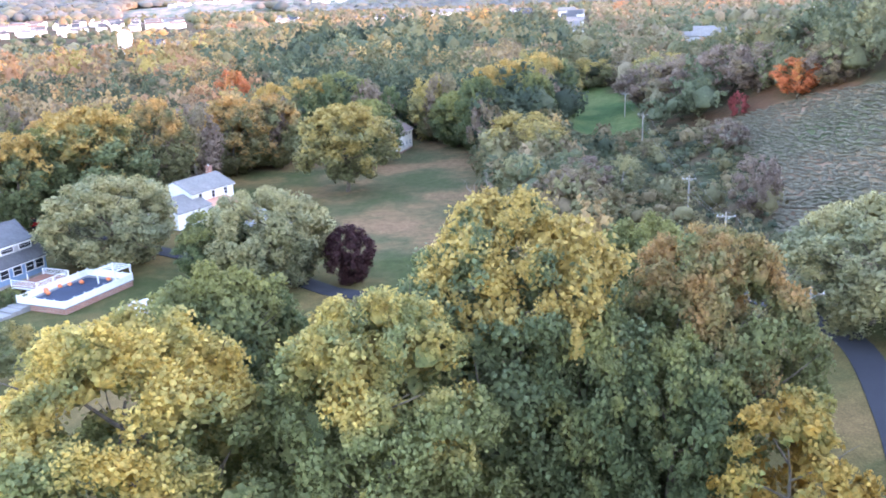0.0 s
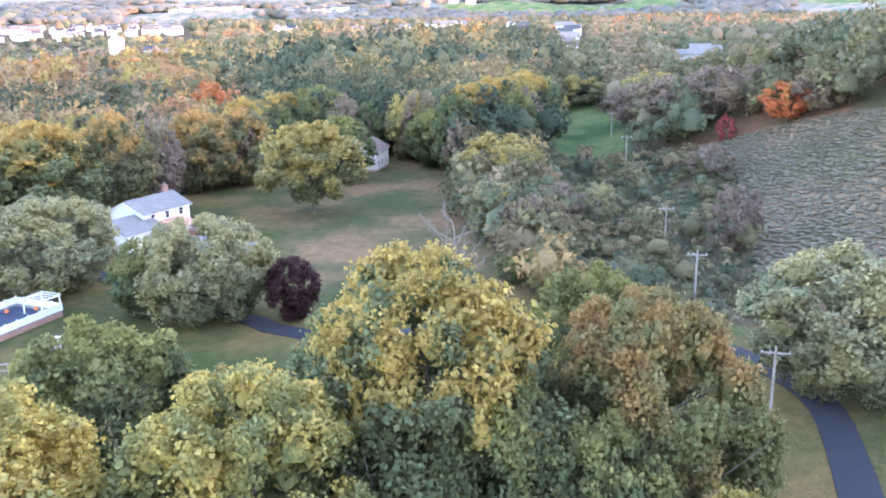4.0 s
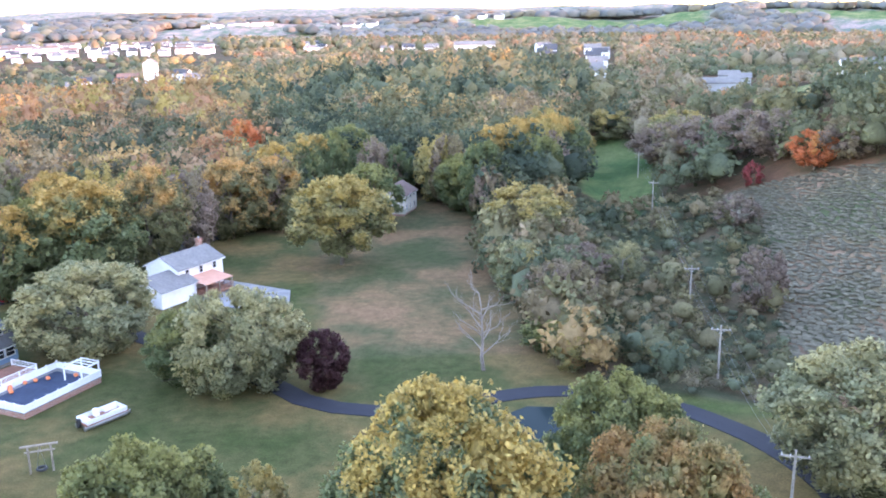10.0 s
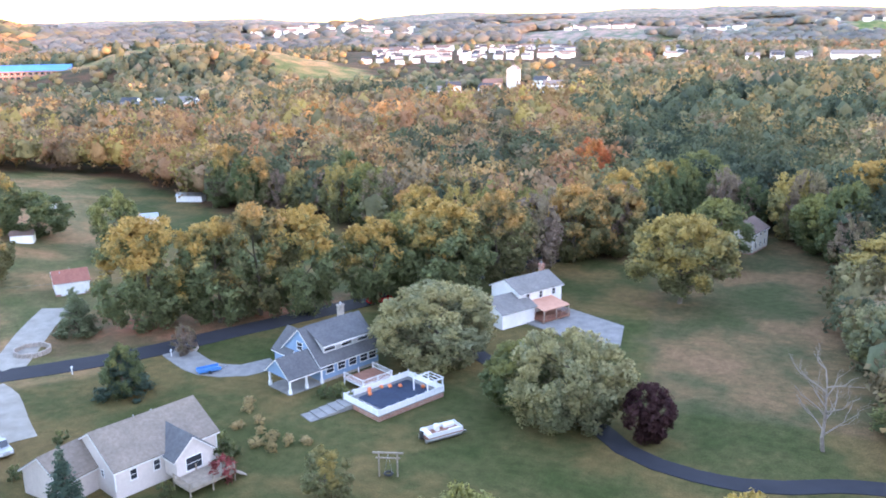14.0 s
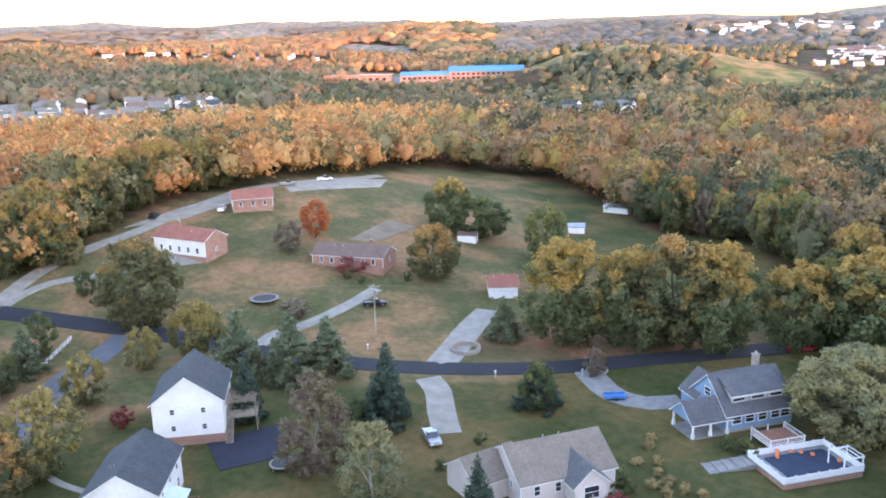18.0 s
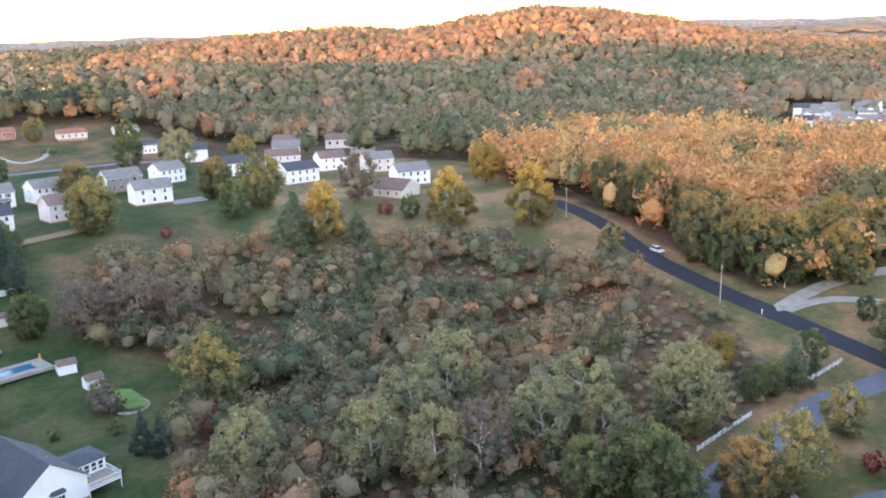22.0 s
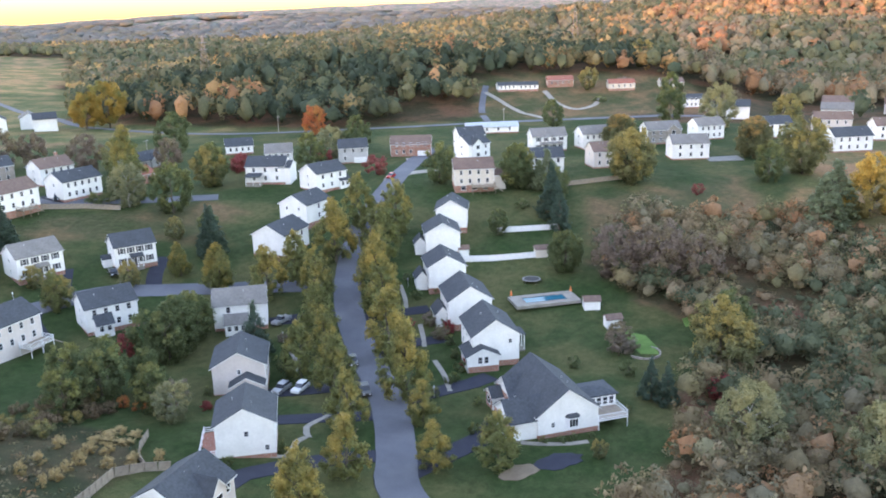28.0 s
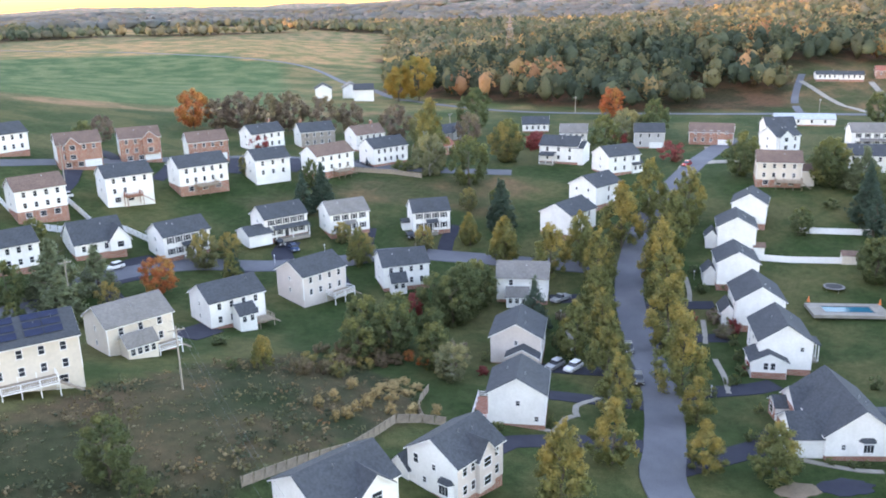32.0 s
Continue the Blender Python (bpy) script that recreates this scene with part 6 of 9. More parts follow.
def add_window(h, w, d, side, u, z, size=(1.0, 1.5), shutters=False):
    fr, pane = WINDOWS[size]
    win = part("window", fr, None, h, "", wall_spot(w, d, side, u, z))
    part("pane", pane, None, win)
    if shutters:
        for s in (-1, 1):
            part("shutter", SHUTTER_MESH, None, win, "dark shutter", pose(s * (size[0] / 2 + 0.24), 0, 0))


def add_door(h, w, d, side, u, z):
    fr = part("door_frame", DOOR_FRAME, None, h, "", wall_spot(w, d, side, u, z))
    part("door", DOOR_MESH, None, fr)


def gable_body(w, d, z0, z1, rise):
    return Shape().prism([(-d / 2, z0), (d / 2, z0), (d / 2, z1), (0, z1 + rise), (-d / 2, z1)], "x", -w / 2, w / 2)


def gable_roof(w, d, z1, rise, over=0.45, thick=0.16):
    slope = rise / (d / 2)
    e, zt = d / 2 + over, z1 - slope * over
    prof = [(-e, zt), (0, z1 + rise), (e, zt), (e, zt + thick), (0, z1 + rise + thick), (-e, zt + thick)]
    return Shape().prism(prof, "x", -w / 2 - 0.3, w / 2 + 0.3)


def add_fascia(h, w, d, z1, rise, over=0.45):
    """White eave boards and the sloping boards along the gables, each a part."""
    slope = rise / (d / 2)
    e, zt, zr = d / 2 + over, z1 - slope * (over), z1 + rise
    for y in (-e - 0.02, e - 0.08):
        part("eave_board", Shape().box(-w / 2 - 0.3, y, zt - 0.16, w / 2 + 0.3, y + 0.10, zt), TRIM, h)
    for x in (-w / 2 - 0.33, w / 2 + 0.27):
        part("gable_board", Shape().prism([(-e, zt - .16), (0, zr - .16), (e, zt - .16), (e, zt + .02), (0, zr + .02), (-e, zt + .02)], "x", x, x + .06), TRIM, h)


def add_block(h, w, d, z0, z1, rise, wall, roof, m, name="wing"):
    """A lower gabled wing: its walls, with the roof and its edge as sub-parts."""
    b = part(name, gable_body(w, d, z0, z1, rise), wall, h, "", m)
    part("roof", gable_roof(w, d, z1, rise), roof, b)
    add_fascia(b, w, d, z1, rise)
    return b


def add_deck(h, x0, x1, y0, y1, z, mat=WOOD, rail=WOOD, stairs=True, ground=-0.6):
    deck = part("deck", Shape().box(x0, y0, z - 0.32, x1, y1, z - 0.05), rail, h, "raised timber deck")
    n = max(2, int((y1 - y0) / 0.45))
    for i in range(n):
        part("board", Shape().box(x0, y0 + (y1 - y0) * i / n, z - 0.05, x1, y0 + (y1 - y0) * (i + 0.93) / n, z), mat, deck)
    k = max(2, int((x1 - x0) / 2.4) + 1)
    for i in range(k):
        x = x0 + 0.08 + (x1 - x0 - 0.16) * i / (k - 1)
        for y in (y0 + 0.1, y1 - 0.1) if abs(y1 - y0) > 2 else (y0 + 0.1,):
            part("post", Shape().box(x - 0.07, y - 0.07, ground, x + 0.07, y + 0.07, z + 0.95), rail, deck)
    s = Shape()
    for a, b in (((x0, y0), (x1, y0)), ((x0, y0), (x0, y1)), ((x1, y0), (x1, y1))):
        ln = math.hypot(b[0] - a[0], b[1] - a[1])
        wx, wy = (0, 0.04) if a[1] == b[1] else (0.04, 0)
        for zz in (z + 0.12, z + 0.9):
            s.box(min(a[0], b[0]) - wx, min(a[1], b[1]) - wy, zz, max(a[0], b[0]) + wx, max(a[1], b[1]) + wy, zz + 0.07)
        for i in range(1, int(ln / 0.28)):
            t = i / int(ln / 0.28)
            x, y = a[0] + (b[0] - a[0]) * t, a[1] + (b[1] - a[1]) * t
            s.box(x - 0.02, y - 0.02, z + 0.15, x + 0.02, y + 0.02, z + 0.92)
    part("railing", s, rail, deck)
    if stairs and z > 0.8:
        for i in range(int(z / 0.2)):
            part("step", Shape().box(x1 + 0.28 * i, y0 + 0.1, z - 0.2 * (i + 1) - 0.06, x1 + 0.28 * (i + 1), y0 + 1.2, z - 0.2 * (i + 1)), mat, deck)
        for y in (y0 + 0.1, y0 + 1.2):
            part("stringer", Shape().tube((x1, y, z - 0.25), (x1 + 0.28 * int(z / 0.2), y, z - 0.2 * int(z / 0.2) - 0.2), .07, .07, 4), mat, deck)
    return deck


def add_porch(h, x0, x1, y0, y1, z, roof, floor=0.3, posts=3, rise=0.7):
    """A lean-to porch roof on posts, falling away from the wall (y1 is the wall)."""
    e = y0 - 0.3
    s = Shape().prism([(y1, z + rise), (e, z), (e, z + 0.15), (y1, z + rise + 0.15)], "x", x0 - 0.2, x1 + 0.2)
    p = part("porch_roof", s, roof, h)
    part("beam", Shape().box(x0, y0, z - 0.15, x1, y0 + 0.18, z + 0.08), TRIM, p)
    part("porch_floor", Shape().box(x0, y0, -0.6, x1, y1, floor), CONCRETE, h)
    for i in range(posts):
        x = x0 + 0.1 + (x1 - x0 - 0.2) * i / (posts - 1)
        part("column", Shape().box(x - 0.1, y0 + 0.0, floor, x + 0.1, y0 + 0.2, z).box(x - 0.15, y0 - 0.05, floor, x + 0.15, y0 + 0.25, floor + 0.25), TRIM, h)


def add_chimney(h, x, y, z, mat=BRICK):
    c = part("chimney", Shape().box(x - 0.5, y - 0.4, 0, x + 0.5, y + 0.4, z).box(x - 0.6, y - 0.5, z, x + 0.6, y + 0.5, z + 0.18), mat, h)
    part("flue", Shape().tube((x, y, z + 0.18), (x, y, z + 0.6), 0.18, 0.16, 8), METAL, c)


def add_vents(h, w, d, z1, rise, seed):
    rng = random.Random(seed)
    for i in range(2):
        x, y = rng.uniform(-w * 0.35, w * 0.35), rng.choice((-1, 1)) * d * rng.uniform(0.1, 0.22)
        z = z1 + rise * (1 - abs(y) / (d / 2))
        part("vent_pipe", Shape().tube((x, y, z - 0.1), (x, y, z + 0.55), 0.07, 0.07, 6), METAL, h)


def add_bay(h, w, d, side, u, z):
    m = wall_spot(w, d, side, u, z)
    s = Shape().add([(-1.3, 0, -1.1), (-0.8, -0.7, -1.1), (0.8, -0.7, -1.1), (1.3, 0, -1.1), (-1.3, 0, 1.1), (-0.8, -0.7, 1.1), (0.8, -0.7, 1.1), (1.3, 0, 1.1)],
                    [(3, 2, 1, 0), (4, 5, 6, 7), (0, 1, 5, 4), (1, 2, 6, 5), (2, 3, 7, 6), (3, 0, 4, 7)])
    bay = part("bay_window", s, TRIM, h, "", m)
    for x in (-0.53, 0, 0.53):
        part("pane", Shape().box(x - 0.22, -0.73, -0.55, x + 0.22, -0.69, 0.75), GLASS, bay)
    part("roof", Shape().add([(-1.5, 0.05, 1.1), (-0.95, -0.9, 1.1), (0.95, -0.9, 1.1), (1.5, 0.05, 1.1), (-0.9, 0.05, 1.65), (0.9, 0.05, 1.65)],
                             [(3, 2, 1, 0), (0, 1, 4), (1, 2, 5, 4), (2, 3, 5), (0, 4, 5, 3)]), SHINGLE, bay)


HOUSE_N = [0]


def house(label, x, y, turn, w, d=9.0, wall_h=5.6, rise=2.7, wall=None, roof=None, base=0.5, found=None, near=4, back=3, left=1, right=1, storeys=2,
          shutters=False, door="", garages=(), gable=None, porch=None, deck=None, chimney=None, wing=None, front=None, lift=0.0, bay=None):
    """A gabled house. Its ridge runs along local x; the near side looks to local -y. Returns the thing."""
    HOUSE_N[0] += 1
    wall, roof, found = wall or SIDING_WHITE, roof or SHINGLE, found or BRICK
    h = thing("house", x, y, turn, label, "house", "houses of the neighbourhood", lift)
    z1 = base + wall_h
    part("foundation", Shape().box(-w / 2 + 0.04, -d / 2 + 0.04, -2.5, w / 2 - 0.04, d / 2 - 0.04, base), found, h)
    part("wall", gable_body(w, d, base, z1, rise), wall, h)
    part("roof", gable_roof(w, d, z1, rise), roof, h)
    add_fascia(h, w, d, z1, rise)
    for k in (-1, 1):
        part("corner_trim", Shape().box(k * (w / 2 - .045) - .075, -d / 2 - .03, base, k * (w / 2 - .045) + .075, -d / 2 + .12, z1 - .1), TRIM, h)
    if front:
        part("wall_facing", Shape().box(-w / 2 + 0.02, -d / 2 - 0.05, base, w / 2 - 0.02, -d / 2 + 0.01, z1 - 0.1), front, h)
    dy = 0.06 if front else 0.0
    gspan = [(g - 2.7, g + 2.7) for g in garages]
    for s in range(storeys):
        z = base + 1.5 + 2.8 * s
        for side, n, span in (("near", near, w), ("back", back, w), ("left", left, d), ("right", right, d)):
            for i in range(n):
                u = (i + 0.5) / n * span * 0.88 - span * 0.44
                if s == 0 and side == "near" and (any(a < u < b for a, b in gspan) or (door == "near" and abs(u) < 0.9)):
                    continue
                if s == 0 and side == "near" and bay is not None and abs(u - bay) < 1.5:
                    continue
                add_window(h, w, d + 2 * dy, side, u, z, (1.0, 1.5) if side in ("near", "back") else (0.8, 1.0), shutters and side == "near")
    if base > 1.6:
        for i in range(3):
            u = (i - 1) * w * 0.28
            if not any(a < u < b for a, b in gspan):
                add_window(h, w, d - 0.08, "near", u, base * 0.55, (1.7, 1.5))
    if door:
        add_door(h, w, d + 2 * dy, door, 0.0, base)
    for g in garages:
        part("garage_door", GARAGE_MESH, None, h, "white panelled garage door", wall_spot(w, d + 2 * dy, "near", g, 0.05 if base < 1.6 else 0.1))
    if gable:
        gx, gw, gd = gable
        add_block(h, gd, gw, base, z1 - 0.2, rise * 0.75, front or wall, roof, pose(gx, -d / 2 + gd / 2 - 0.8, 0, 0, 0, 90), "gable_bay")
        for s in range(storeys):
            win = part("window", WINDOWS[(1.7, 1.5)][0], None, h, "", pose(gx, -d / 2 - 0.8, base + 1.5 + 2.8 * s))
            part("pane", WINDOWS[(1.7, 1.5)][1], None, win)
    if porch:
        add_porch(h, porch[0], porch[1], -d / 2 - porch[2], -d / 2, base + 2.5, roof)
    if deck:
        add_deck(h, deck[0], deck[1], -d / 2 - deck[2], -d / 2, base + 0.05, *(deck[3:] or (WOOD, WOOD)))
    if chimney is not None:
        add_chimney(h, chimney, 0.6, z1 + rise + 1.0)
    if bay is not None:
        add_bay(h, w, d, "near", bay, base + 1.6)
    if wing:
        wx, wy, ww, wd, wh = wing
        add_block(h, ww, wd, -0.4, wh, 1.6, wall, roof, pose(wx, wy, 0))
        out = -1 if wy <= 0 else 1
        n = max(2, int(ww / 1.35))
        for i in range(n if wd < 6 else 0):
            win = part("window", WINDOWS[(1.0, 1.5)][0], None, h, "", pose(wx + (i - (n - 1) / 2) * ww / n * 0.92, wy + out * wd / 2, max(1.2, wh - 1.2), 0, 0, 0 if out < 0 else 180))
            part("pane", WINDOWS[(1.0, 1.5)][1], None, win)
    add_vents(h, w, d, z1, rise, HOUSE_N[0])
    return h


# back row, brick and white fronts
house("two-storey house with brick front and white sides", 23.0, -277.0, -171, 12.5, 9, front=BRICK, roof=SHINGLE_BROWN, base=2.0, garages=(3.5,), near=4, gable=(-2, 4, 4))
house("two-storey house, brick below and pale siding above", 5.0, -288.0, -176, 12.5, 9, front=BRICK, roof=SHINGLE_BROWN, base=2.0, garages=(3.5,), gable=(3, 4.5, 4))
house("low brick house with grey-brown roof", -16.0, -290.0, -174, 13, 9, front=BRICK, roof=SHINGLE_BROWN, base=1.0, garages=(3.5,))
house("white two-storey house with charcoal roof and chimney", -38.0, -309.0, -160, 13, 9, chimney=3.5)
house("white house with brick end and charcoal roof", -58.0, -312.0, -175, 13, 9, front=STONE, chimney=-5)
house("white two-storey house with brown roof", -75.0, -303.0, -167, 12, 9, roof=SHINGLE_BROWN, chimney=3)
house("white house at the edge of the street", 44, -284, -150, 12, 9)
house("white house with brick walk-out basement and brown roof", 33.0, -237.0, -160, 12.5, 9, roof=SHINGLE_BROWN, base=2.5, near=4)
house("white house with walk-out basement and red deck", 11.0, -250.0, -164, 13, 9, base=2.3, deck=(-2, 2.5, 3, CEDAR, CEDAR), garages=(4,), found=SIDING_WHITE)
house("white house with charcoal roof and timber back deck", -10.0, -259.0, -164, 15, 9.5, base=2.3, deck=(-3, 3, 3.5), near=5, found=BRICK)
house("pale grey house with charcoal roof", -32.0, -266.0, -167, 11.5, 9, base=1.6, found=SIDING_WHITE, near=3)
house("white house with brown roof and orange timber stairs", -52.0, -268.0, -159, 14.5, 9, base=1.6, roof=SHINGLE_BROWN, deck=(-1, 4, 3, WOOD, WOOD), near=4)
house("white two-storey house with grey roof", -74.0, -277.0, -163, 14, 9, near=5)
# middle row
house("white colonial house with dark shutters", 0.0, -216.0, -158, 12.5, 9, near=5, shutters=True, door="near", porch=(-1.5, 1.5, 1.2))
house("white colonial house with front porch and garage wing", -27.0, -224.0, -165, 12.5, 9, near=5, shutters=True, door="near", porch=(-4, 6, 1.8), wing=(-8.5, -2.5, 6.5, 8, 2.9))
house("white colonial house with grey roof and shutters", -45.0, -223.0, -174, 11.5, 9, near=4, shutters=True, door="near", roof=SHINGLE_GREY, porch=(-1.5, 1.5, 1.2))
house("small white colonial house with shutters", -68.0, -217.0, 172, 10.5, 8.5, near=4, shutters=True, door="near", porch=(-1.5, 1.5, 1.4))
house("white house seen end on with charcoal roof", 38, -206, -159, 11, 9, near=4)
house("low white house with large charcoal roof", 20, -218, -165, 12, 12, 3.0, 4.2, storeys=1, near=4, gable=(4.5, 5, 5))
# near row above the bramble slope
e1 = house("tan three-level house with solar panels", 29.0, -134.0, -168, 14, 9.5, 5.8, 2.8, wall=SIDING_CREAM, base=2.4, found=SIDING_CREAM, near=4, deck=(-5, 3, 3.5, WOOD, TRIM))
house("tan house with sunroom, white deck and brick footing", 14.0, -156.0, -157, 12.5, 10, wall=SIDING_CREAM, roof=SHINGLE_GREY, base=1.2, near=3, deck=(1.5, 6, 3.5, WOOD, TRIM), wing=(-1.5, -6.5, 5.5, 4, 3.6))
house("white two-storey house with rear sunroom", -6.0, -174.0, -162, 12.5, 10, base=1.0, near=4, deck=(3, 6.5, 3.5), wing=(0.5, -6.5, 3.8, 4, 3.8))
house("pinkish beige house with white rear deck", -27.0, -186.0, -155, 12.5, 10, wall=SIDING_PINK, base=1.6, found=SIDING_PINK, near=4, deck=(0, 6, 3.5, WOOD, TRIM))
house("white two-storey house with covered porch", -50.0, -188.0, 176, 11.5, 9, near=4, wing=(-2.5, -5.8, 3.6, 3.2, 3.0))
# along the street, garden side
house("white house with grey rear roof", -8, -89, -158, 12, 10, near=3, gable=(2, 5, 5), base=0.6)
pink = house("white house with pinkish brick front and central gable", -26.8, -95.6, -152, 10.0, 9.0, near=5, left=0, front=SIDING_PINK, gable=(0.5, 3.4, 4.6), base=0.8, wing=(-3.2, 5.9, 4.2, 3.2, 3.2))
add_bay(pink, 10.0, 9.0, "left", 2.6, 2.4)
for u, z, size in ((-2.9, 5.2, (1.0, 1.5)), (0.4, 4.9, (0.8, 1.0)), (-1.4, 2.4, (0.8, 1.0))):
    add_window(pink, 10.0, 9.0, "left", u, z, size)
ends = house("white house with plain end gable and red brick terrace", -46.3, -115.1, -121, 9.6, 9.4, near=3, left=0, base=0.8)
add_window(ends, 9.6, 9.4, "left", 0.2, 4.6, (0.8, 1.0))
add_window(ends, 9.6, 9.4, "left", 3.3, 1.9, (0.8, 1.0))
garden_terrace = part("terrace", Shape().box(-4.2, 4.7, -1.2, 4.6, 7.6, 0.85), BRICK, ends, "red brick garden terrace")
rails = Shape()
for x0, y0, x1, y1 in ((-4.2, 7.55, 4.6, 7.55), (-4.15, 4.8, -4.15, 7.5), (4.55, 4.8, 4.55, 7.5)):
    for z in (1.05, 1.4, 1.75):
        rails.box(x0 - .04, y0 - .04, z, x1 + .04, y1 + .04, z + .1)
part("railing", rails, TRIM, garden_terrace, "white rail fence")
for x, y in ((-4.15, 7.5), (-4.15, 4.85), (-1.9, 7.5), (0.3, 7.5), (2.4, 7.5), (4.55, 7.5), (4.55, 4.85)):
    part("post", Shape().box(x - .09, y - .09, .85, x + .09, y + .09, 2.0), TRIM, garden_terrace)
house("beige house with end gable and lower porch gable", -59.0, -141.0, -122, 11, 10, wall=SIDING_PINK, near=3, left=1, base=0.8, wing=(-6.5, -1.5, 3.5, 6, 3.4))
house("white house with sunroom on the corner", -75.0, -171.0, 150, 12, 8.5, near=2, roof=SHINGLE_GREY, wing=(-1, -5.6, 5, 3.4, 2.6))
# along the street, pool side
lower = house("white three-level house with gabled end, second in the row", -106.8, -120.4, -121, 12.6, 9.8, 5.8, 3.3, near=3, left=0, base=1.2, porch=(0.3, 4.6, 3.0), wing=(-5.4, 3.3, 6.4, 6.6, 3.6))
add_window(lower, 12.6, 9.8, "left", 3.0, 5.4, (0.8, 1.0))
part("wall_facing", Shape().box(-8.68, .1, -.5, -8.58, 6.5, 1.3), BRICK, lower, "brick lower wall of the wing")
for y in (2.6, 3.9):
    win = part("window", WINDOWS[(1.0, 1.5)][0], None, lower, "", pose(-8.6, y, 2.6, 0, 0, -90))
    part("pane", WINDOWS[(1.0, 1.5)][1], None, win)
house("white house with gabled end and brick front", -116.0, -138.0, -121, 12, 10, 5.8, 3.2, near=3, left=0, base=1.0, wing=(0, 6, 6, 3, 3.0))
house("white two-storey house with gabled end", -125.0, -156.0, -122, 10.5, 9.5, near=3, left=0, base=0.8, wing=(0, 6, 5, 3, 3.0))
house("white two-storey house with plain end wall", -138.0, -172.0, -126, 10.5, 9.5, near=3, left=0, base=0.8, wing=(0, 6, 5, 3, 3.0))
house("white two-storey house near the street's bend", -151.0, -182.0, -134, 10.5, 9, near=4, left=0, base=0.8)
house("white house with end gable beside the street", -121.0, -215.0, -159, 12, 10, near=1, right=4, base=0.6, left=2)
house("white house with plain gabled end near the bend", -104.0, -201.0, -152, 13, 10, near=2, left=0, base=0.6)
# at the head of the street
house("cream house with brown roof and broad timber deck", -178.0, -202.0, 144, 13, 9.5, wall=SIDING_CREAM, roof=SHINGLE_BROWN, base=1.8, near=4, deck=(-1, 6.5, 3.5), wing=(8, 1, 5, 8, 4.6))
house("long brick house with brown roof", -201, -263, 139, 16, 9, 4.6, 2.6, wall=BRICK, roof=SHINGLE_BROWN, near=5, garages=(5,))
house("white house behind the cul-de-sac", -228, -258, 155, 11, 9)
house("white house with front gable", -212, -239, 178, 10.5, 9, gable=(-1.5, 5, 5), near=3)
house("white house with dark shutters and front porch", -245, -230, 147, 14, 9, near=4, shutters=True, porch=(-4, 5, 1.8), roof=SHINGLE_GREY)
house("white low house with charcoal roof", -209, -198, 142, 11.5, 9, near=4)
house("pale house with grey roof among trees", -261, -220, 154, 11.5, 9, roof=SHINGLE_GREY)
house("pinkish house with tan roof beside a tree", -231, -190, 150, 10.5, 9, wall=SIDING_PINK, roof=SHINGLE_BROWN, near=3)
house("white house with stone front and gables", -288, -206, 148, 14.5, 9, front=STONE, roof=SHINGLE_GREY, gable=(3.5, 5, 5), near=4)
house("white two-storey house with grey terrace", -264, -177, 140, 13.5, 9.5, near=3, roof=SHINGLE_GREY)
house("grey-roofed house partly behind trees", -309, -198, 153, 12, 9, roof=SHINGLE_GREY)
house("white house with covered back porch", -133, -257, 135, 13.5, 9.5, near=3, porch=(-6, -1, 3.5), wing=(6.5, 0, 4, 9, 5.5))
house("white two-storey house with porch at the bend", -142, -237, -178, 12, 10, near=3, right=3, wing=(5, -3.5, 4, 4, 2.8))
house("beige house with grey roof and garage", -176, -268, 149, 11, 9, wall=SIDING_GREY, near=3, garages=(2.5,))
house("white house with grey roof behind trees", -150, -279, 150, 10, 9, roof=SHINGLE_GREY)
house("white house with dark roof by the far road", -155, -320, 154, 11, 8.5, 3.0, 2.6, storeys=1, near=4)
house("grey-roofed brick house among red trees", -110, -312, -160, 14, 9, 3.0, 2.6, wall=SIDING_GREY, storeys=1, near=4, gable=(3, 5, 4))
house("brown-roofed low house in the middle green", -96, -285, -165, 12, 8.5, 2.8, 2.2, wall=BRICK, roof=SHINGLE_RED, storeys=1, near=3)
# beyond the lawn
house("tan single-storey house with brown hip gables", -289, -90, 72, 13, 11, 3.0, 3.2, wall=SIDING_CREAM, roof=SHINGLE_BROWN, storeys=1, near=3, left=2)
house("white house with charcoal roof behind the lawn", -315, -141, 145, 15, 9.5, near=4)
house("pale house with brown roof", -351, -141, 135, 12.5, 9, roof=SHINGLE_BROWN, near=3)
house("beige house with grey roof", -349, -118, 126, 13, 9, wall=SIDING_PINK, roof=SHINGLE_GREY, near=3)
house("white house with grey roof among trees", -316, -93, 132, 14, 9, roof=SHINGLE_GREY, near=4)
house("white house with blue lower wall", -330, -178, 140, 10.5, 9, near=3)
house("long beige house with brown roof", -357, -167, 124, 15, 9, wall=SIDING_PINK, roof=SHINGLE_BROWN, near=4)
# far slope
house("small white bungalow on the far slope", -344, -352, 148, 11, 6, 2.6, 1.5, storeys=1)
house("long white bungalow on the far slope", -354, -345, 142, 12, 6, 2.6, 1.5, storeys=1)
house("red-brown house on the far slope", -374, -338, 140, 15, 8, 3.0, 2.0, wall=BRICK, roof=SHINGLE_RED, storeys=1)
house("pale house with red roof on the far slope", -393, -308, 138, 15, 8, 3.0, 2.0, wall=SIDING_CREAM, roof=SHINGLE_RED, storeys=1)
house("low cream house by the far trees", -416, -290, 140, 13, 8, 3.0, 2.0, wall=SIDING_CREAM, roof=SHINGLE_BROWN, storeys=1)
house("white house beside the far road", -393, -260, 136, 10, 7, 4.6, 2.0, near=4)
house("long pale blue-grey sheet-roofed shed", -266, -284, 142, 24, 10, 2.6, 1.5, wall=SIDING_WHITE, roof=METAL, storeys=1)
